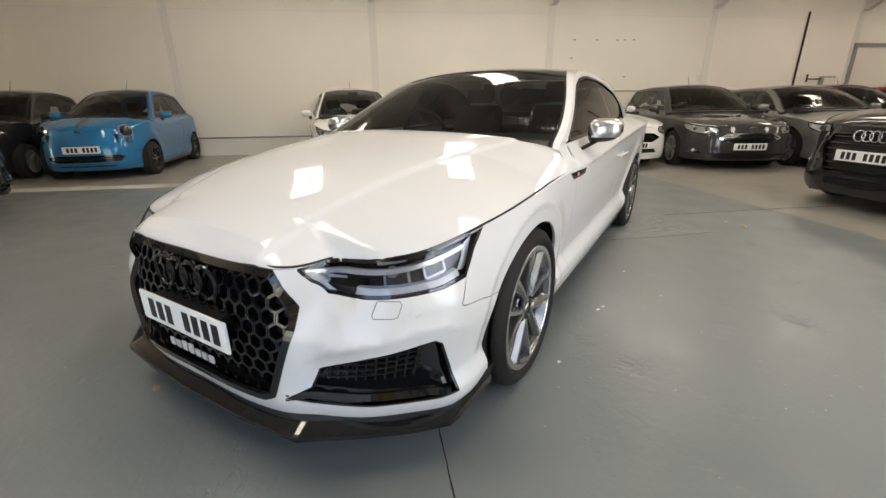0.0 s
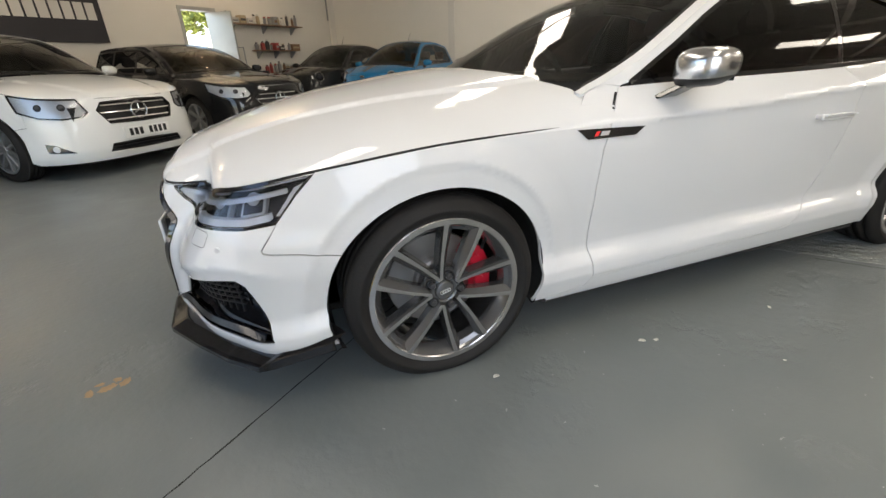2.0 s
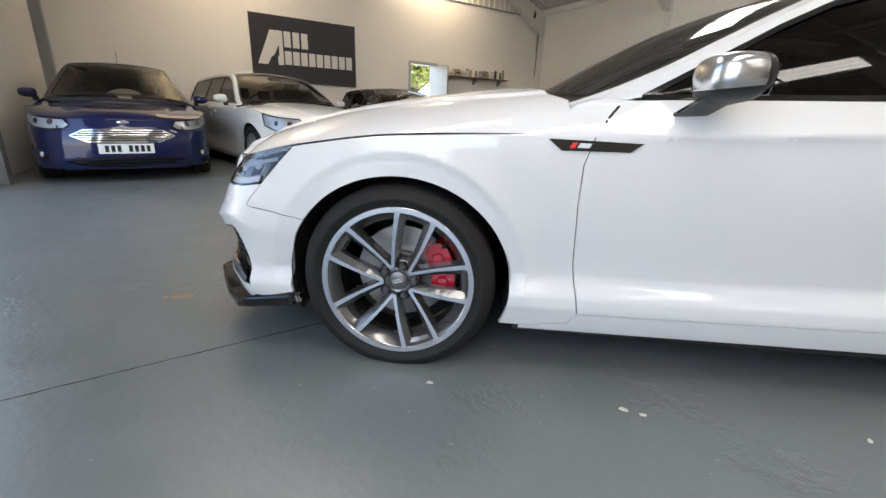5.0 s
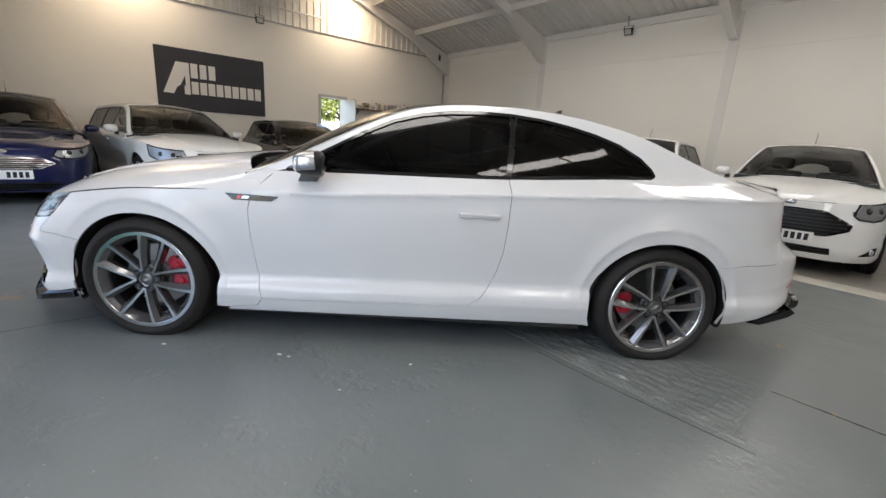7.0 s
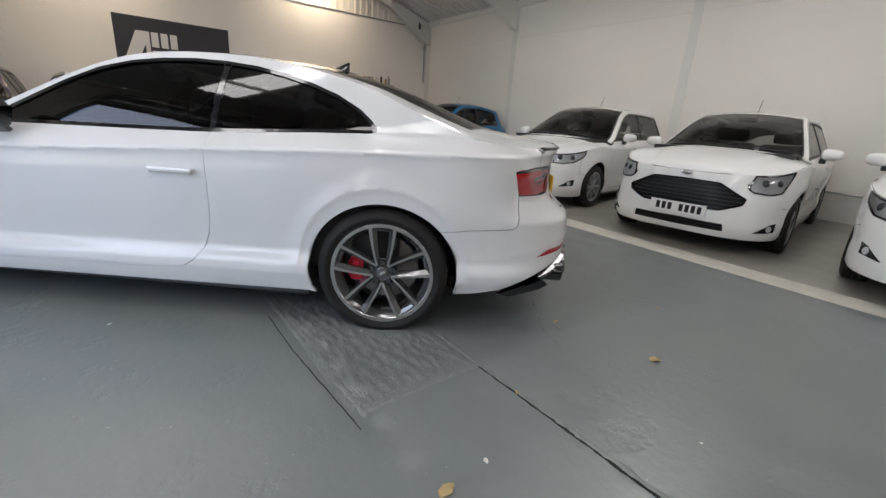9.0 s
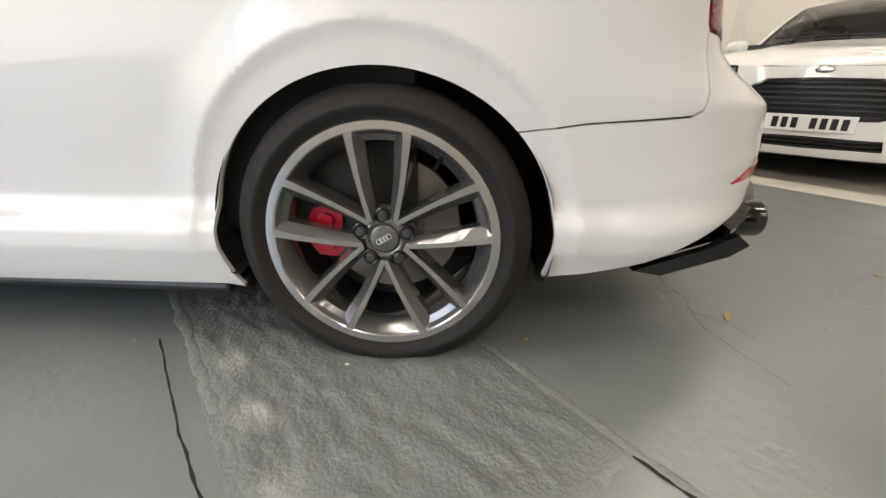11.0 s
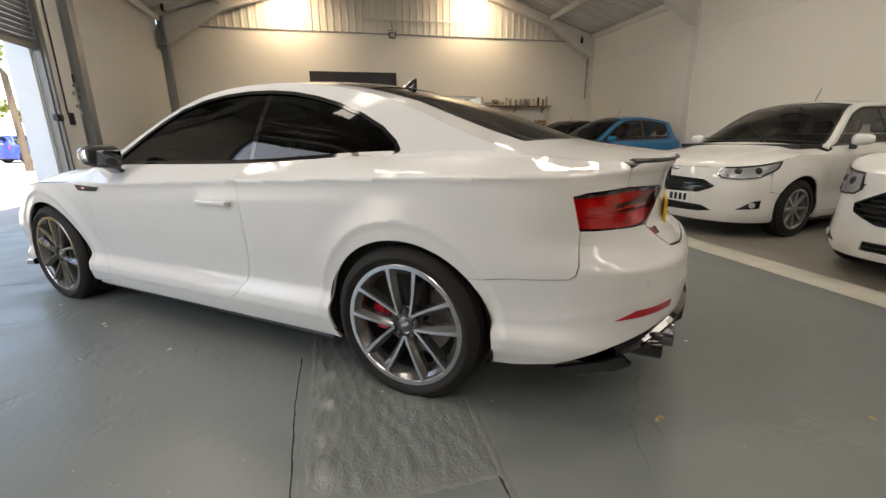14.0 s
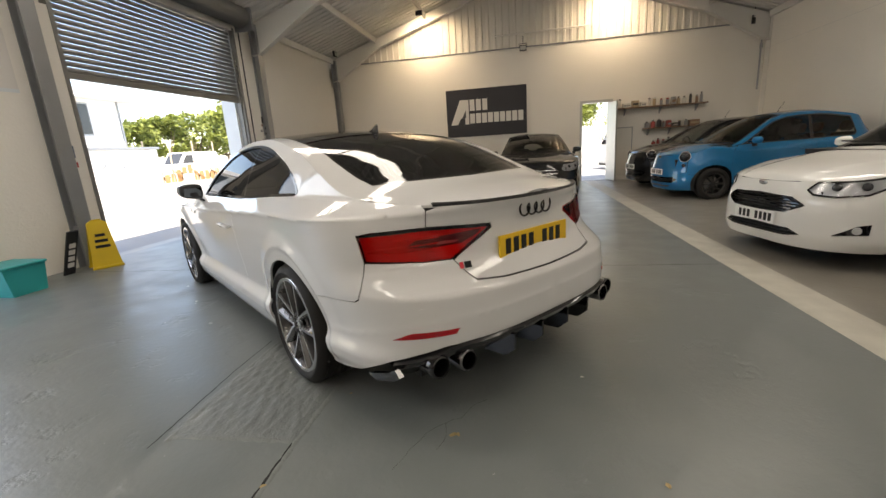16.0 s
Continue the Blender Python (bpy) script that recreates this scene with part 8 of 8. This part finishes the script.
def picket_fence(a0, b0, a1, b1, h, group, pitch=0.14):
    L = math.hypot(a1 - a0, b1 - b0)
    ang = math.degrees(math.atan2(b1 - b0, a1 - a0))
    f = empty("picket_fence", "white painted picket fence in the sunlit yard", "fence", group, HALL @ pose(a0, b0, -0.03, 0, 0, ang))
    me = None
    for k in range(int(L / pitch)):
        if me is None:
            ob = part("picket", prism([(0.0, 0.05), (0.09, 0.05), (0.09, h - 0.06), (0.045, h), (0.0, h - 0.06)], 1, -0.011, 0.011), FENCEW, f)
            me = ob.data
        else:
            ob = new("picket", me)
            ob.parent = f
        ob.matrix_basis = Matrix.Translation((k * pitch, 0, 0))
    for z in (0.3, h - 0.35):
        part("rail", boxes(((0, 0.012, z), (L, 0.05, z + 0.09)), bevel=0.004), FENCEW, f)
    for k in range(int(L / 1.9) + 1):
        part("post", boxes(((k * 1.9, 0.051, 0), (k * 1.9 + 0.09, 0.14, h - 0.05)), bevel=0.006), FENCEW, f)


picket_fence(-11.4, -16.6, -14.0, -15.2, 1.15, "picket fences", 0.2)
picket_fence(-17.6, 1.0, -17.6, 9.5, 1.85, "picket fences")
RENDERW = mat("white_render", (0.76, 0.75, 0.72), 0.85, var=0.04, scale=1.2, bump=0.2)
WINDARK = mat("dark_window_pane", (0.05, 0.055, 0.06), 0.1)
ot = empty("outbuilding", "low white rendered outbuilding behind the picket fence", "building", "", HALL)
part("wall", boxes(((-17.0, -21.0, -0.03), (-8.0, -18.0, 2.15)), bevel=0.01), RENDERW, ot)
part("coping", boxes(((-17.1, -21.1, 2.152), (-7.9, -17.9, 2.28)), bevel=0.01), STEEL_G, ot)
for a in (-13.9, -15.0):
    part("vent", prism([(a, 1.45), (a + 0.25, 1.2), (a + 0.30, 1.24), (a + 0.05, 1.5)], 1, -17.999, -17.98), STEEL_G, ot)
hs = empty("house", "white rendered house with flat projecting roof", "house", "", HALL)
part("wall", boxes(((-21.0, -33.0, -0.03), (-10.0, -24.0, 5.45)), bevel=0.01), RENDERW, hs)
part("roof", boxes(((-21.9, -33.8, 5.452), (-9.5, -23.2, 5.95)), bevel=0.03), RENDERW, hs)
for a0 in (-18.9, -14.5):
    w = part("window", boxes(((a0, -24.03, 3.3), (a0 + 1.6, -23.985, 5.25)), bevel=0.01), STEEL_G, hs, "dark framed window")
    part("pane", boxes(((a0 + 0.08, -23.984, 3.4), (a0 + 1.52, -23.975, 5.15))), WINDARK, w)
part("drainpipe", boxes(((-20.9, -23.998, 0), (-20.8, -23.9, 5.45))), STEEL_G, hs)

tf = empty("timber_fence", "orange-brown timber fence and posts along the yard", "fence", "", HALL)
q = random.Random(8)
for k in range(26):
    a = -22.6 - 0.48 * k
    b = -25.0 + 0.10 * k
    h = q.uniform(0.55, 0.9) if k % 9 < 7 else q.uniform(1.0, 1.4)
    part("board", boxes(((a, b, -0.03), (a + 0.45, b + 0.03, h)), bevel=0.006), FTIM, tf)
for k in range(7):
    a = -22.9 - 1.9 * k
    bm = bmesh.new()
    rod(bm, (a, -24.9 + 0.4 * k, -0.03), (a + q.uniform(-0.15, 0.15), -24.8 + 0.4 * k, q.uniform(2.6, 3.3)), 0.06, 8)
    part("post", bm, DRYT, tf, "tall weathered timber post")
for k in range(4):
    a = -26.0 - 1.6 * k
    bm = bmesh.new()
    rod(bm, (a, -24.2 + 0.3 * k, 0.0), (a + 1.4, -24.35 + 0.3 * k, 0.9), 0.05, 6)
    part("prop", bm, FTIM, tf, "leaning timber prop")
bag = part("rubble_bag", boxes(((-25.6, -23.9, -0.03), (-25.0, -23.3, 0.55)), bevel=0.12), FENCEW, None, "", HALL)
tagged(bag, "white sack of rubble by the timber fence", "sack")

van = empty("van", "white panel van parked behind the timber fence", "van", "", HALL @ pose(-30.5, -28.0, -0.03, 0, 0, 175))
part("body", prism([(-2.6, 0.35), (2.6, 0.35), (2.6, 2.2), (2.4, 2.35), (-1.0, 2.35), (-1.75, 1.35), (-2.5, 1.15), (-2.6, 0.9)], 1, -0.95, 0.95), P_WHITE, van)
part("windscreen", prism([(-1.72, 1.38), (-1.06, 2.24), (-1.09, 2.27), (-1.76, 1.40)], 1, -0.8, 0.8), WINDARK, van)
for s in (-1, 1):
    part("side_window", prism([(-1.5, 1.4), (-0.3, 1.4), (-0.3, 2.1), (-0.95, 2.1)], 1, s * 0.951 - 0.004, s * 0.951 + 0.004), WINDARK, van)
    for x in (-1.7, 1.6):
        bm = bmesh.new()
        rod(bm, (x, s * 0.80, 0.34), (x, s * 0.97, 0.34), 0.34, 20)
        part("wheel", bm, RUBBER, van)

for nm, lab, pnt, m, kw in (
    ("car_hatch_yard", "blue hatchback parked outside in the sun", paint("yard_blue_paint", (0.03, 0.06, 0.38), 0.2), HALL @ pose(-27.4, -17.4, -0.03, 0, 0, -27), dict(L=4.1, W=1.74, H=1.55, wb=2.5, fo=0.82, R=0.33)),
    ("car_hatch_outside", "silver hatchback parked outside the side doorway", paint("yard_silver_paint", (0.45, 0.46, 0.47), 0.4), HALL @ pose(-15.2, 6.9, -0.03, 0, 0, -80), dict(L=4.0, W=1.73, H=1.48, wb=2.49, fo=0.82)),
):
    tagged(make_parked(nm, lab, pnt, m, **kw), "", "", "cars parked in the yard")


def leaf_material(name, c):
    m = bpy.data.materials.new(name)
    m.use_nodes = True
    t = m.node_tree
    b = t.nodes["Principled BSDF"]
    g = t.nodes.new("ShaderNodeNewGeometry")
    mx = t.nodes.new("ShaderNodeMix")
    mx.data_type = "RGBA"
    mx.inputs[6].default_value = (c[0] * 0.6, c[1] * 0.6, c[2] * 0.6, 1)
    mx.inputs[7].default_value = (c[0] * 1.7, c[1] * 1.5, c[2] * 1.3, 1)
    t.links.new(g.outputs["Random Per Island"], mx.inputs[0])
    t.links.new(mx.outputs[2], b.inputs["Base Color"])
    b.inputs["Roughness"].default_value = 0.6
    tr = t.nodes.new("ShaderNodeBsdfTranslucent")
    t.links.new(mx.outputs[2], tr.inputs[0])
    ms = t.nodes.new("ShaderNodeMixShader")
    ms.inputs[0].default_value = 0.35
    t.links.new(b.outputs[0], ms.inputs[1])
    t.links.new(tr.outputs[0], ms.inputs[2])
    t.links.new(ms.outputs[0], t.nodes["Material Output"].inputs[0])
    return m


FOLIAGE = leaf_material("sunlit_foliage", (0.17, 0.22, 0.055))
BARK = mat("bark", (0.13, 0.10, 0.07), 0.9, var=0.3, scale=5, bump=0.4)


def leaves(q, clumps, per, size, spread):
    """Many small folded leaf pairs scattered in clumps."""
    vs, fs = [], []
    for c, r in clumps:
        for _ in range(per):
            d = Vector((q.gauss(0, 1), q.gauss(0, 1), q.gauss(0, 0.8)))
            p = Vector(c) + d.normalized() * r * q.uniform(0.35, 1.0) ** 0.6
            u = Vector((q.gauss(0, 1), q.gauss(0, 1), q.gauss(0, 0.6))).normalized()
            w = u.cross(Vector((q.gauss(0, 1), q.gauss(0, 1), 1))).normalized()
            s = size * q.uniform(0.6, 1.3)
            k = len(vs)
            vs += [p - u * s, p + w * s * 0.5, p + u * s, p - w * s * 0.5]
            fs += [(k, k + 1, k + 2), (k, k + 2, k + 3)]
    return vs, fs


def tree(a, b, h, r, seed, trunk_h=2.2, size=0.30):
    q = random.Random(seed)
    t = empty("tree", "leafy green broadleaf tree in full sun", "tree", "trees round the yard", HALL @ pose(a, b, -0.03))
    bm = bmesh.new()
    rod(bm, (0, 0, 0), (0.1, 0.05, trunk_h), 0.22, 9, 0.15)
    clumps = []
    for k in range(11):
        an, up = q.uniform(0, 2 * math.pi), q.uniform(0.25, 1.0)
        rr = r * q.uniform(0.35, 0.85) * (1.15 - 0.6 * up)
        c = (rr * math.cos(an), rr * math.sin(an), trunk_h * 0.8 + (h - trunk_h) * up * 0.92)
        clumps.append((c, r * q.uniform(0.22, 0.42)))
        rod(bm, (0.08, 0.04, trunk_h * 0.95), c, 0.09, 6, 0.03)
    part("trunk", bm, BARK, t, "brown trunk and limbs")
    part("crown", leaves(q, clumps, 190, size, 1), FOLIAGE, t, "crown of small sunlit green leaves")


for a, b, h, r, s in ((-37.5, -40, 6.6, 3.2, 1), (-42.8, -41, 7.6, 3.4, 2), (-47.5, -41, 8.4, 3.8, 3), (-53.5, -41, 9.3, 4.2, 4), (-41.5, -30.5, 8.8, 3.4, 5), (-59, -44, 9, 4, 6), (-32, -42, 6.4, 3.0, 7), (-46.5, -26, 9.0, 3.6, 8), (-53, -30, 9.5, 4, 9), (-21.5, 1.2, 5.4, 2.6, 13), (-21.0, 4.2, 5.0, 2.4, 10), (-21.2, 7.2, 5.2, 2.5, 11), (-22.0, 10.2, 5.4, 2.6, 12)):
    tree(a, b, h, r, s, size=0.30 if b < -20 else 0.16)
ot_q = random.Random(4)
bough = empty("overhanging_bough", "dark leafy bough hanging near the door", "bough", "", HALL @ pose(-14.6, -11.0, 0))
bm = bmesh.new()
rod(bm, (-2.6, -1.0, -0.03), (-2.2, -0.8, 3.6), 0.13, 8, 0.1)
rod(bm, (-2.2, -0.8, 3.6), (0.3, 0.0, 4.25), 0.07, 7, 0.03)
part("branch", bm, BARK, bough)
part("foliage", leaves(ot_q, [((-1.9 + 0.4 * k, -0.7 + 0.12 * k, 4.15 + 0.25 * math.sin(k * 2.1)), 0.34) for k in range(7)], 45, 0.11, 1), FOLIAGE, bough)
hd_q = random.Random(6)
hd = empty("hedge", "tall green hedge behind the white fence", "hedge", "", HALL @ pose(-19.2, 5.0, -0.03))
part("stems", boxes(*[((-0.03, -4 + 0.5 * k, 0), (0.03, -3.94 + 0.5 * k, 1.9)) for k in range(17)]), BARK, hd)
part("foliage", leaves(hd_q, [((hd_q.uniform(-0.3, 0.3), -4.2 + 0.21 * k, hd_q.uniform(0.6, 2.9)), 0.55) for k in range(40)], 150, 0.07, 1), FOLIAGE, hd)
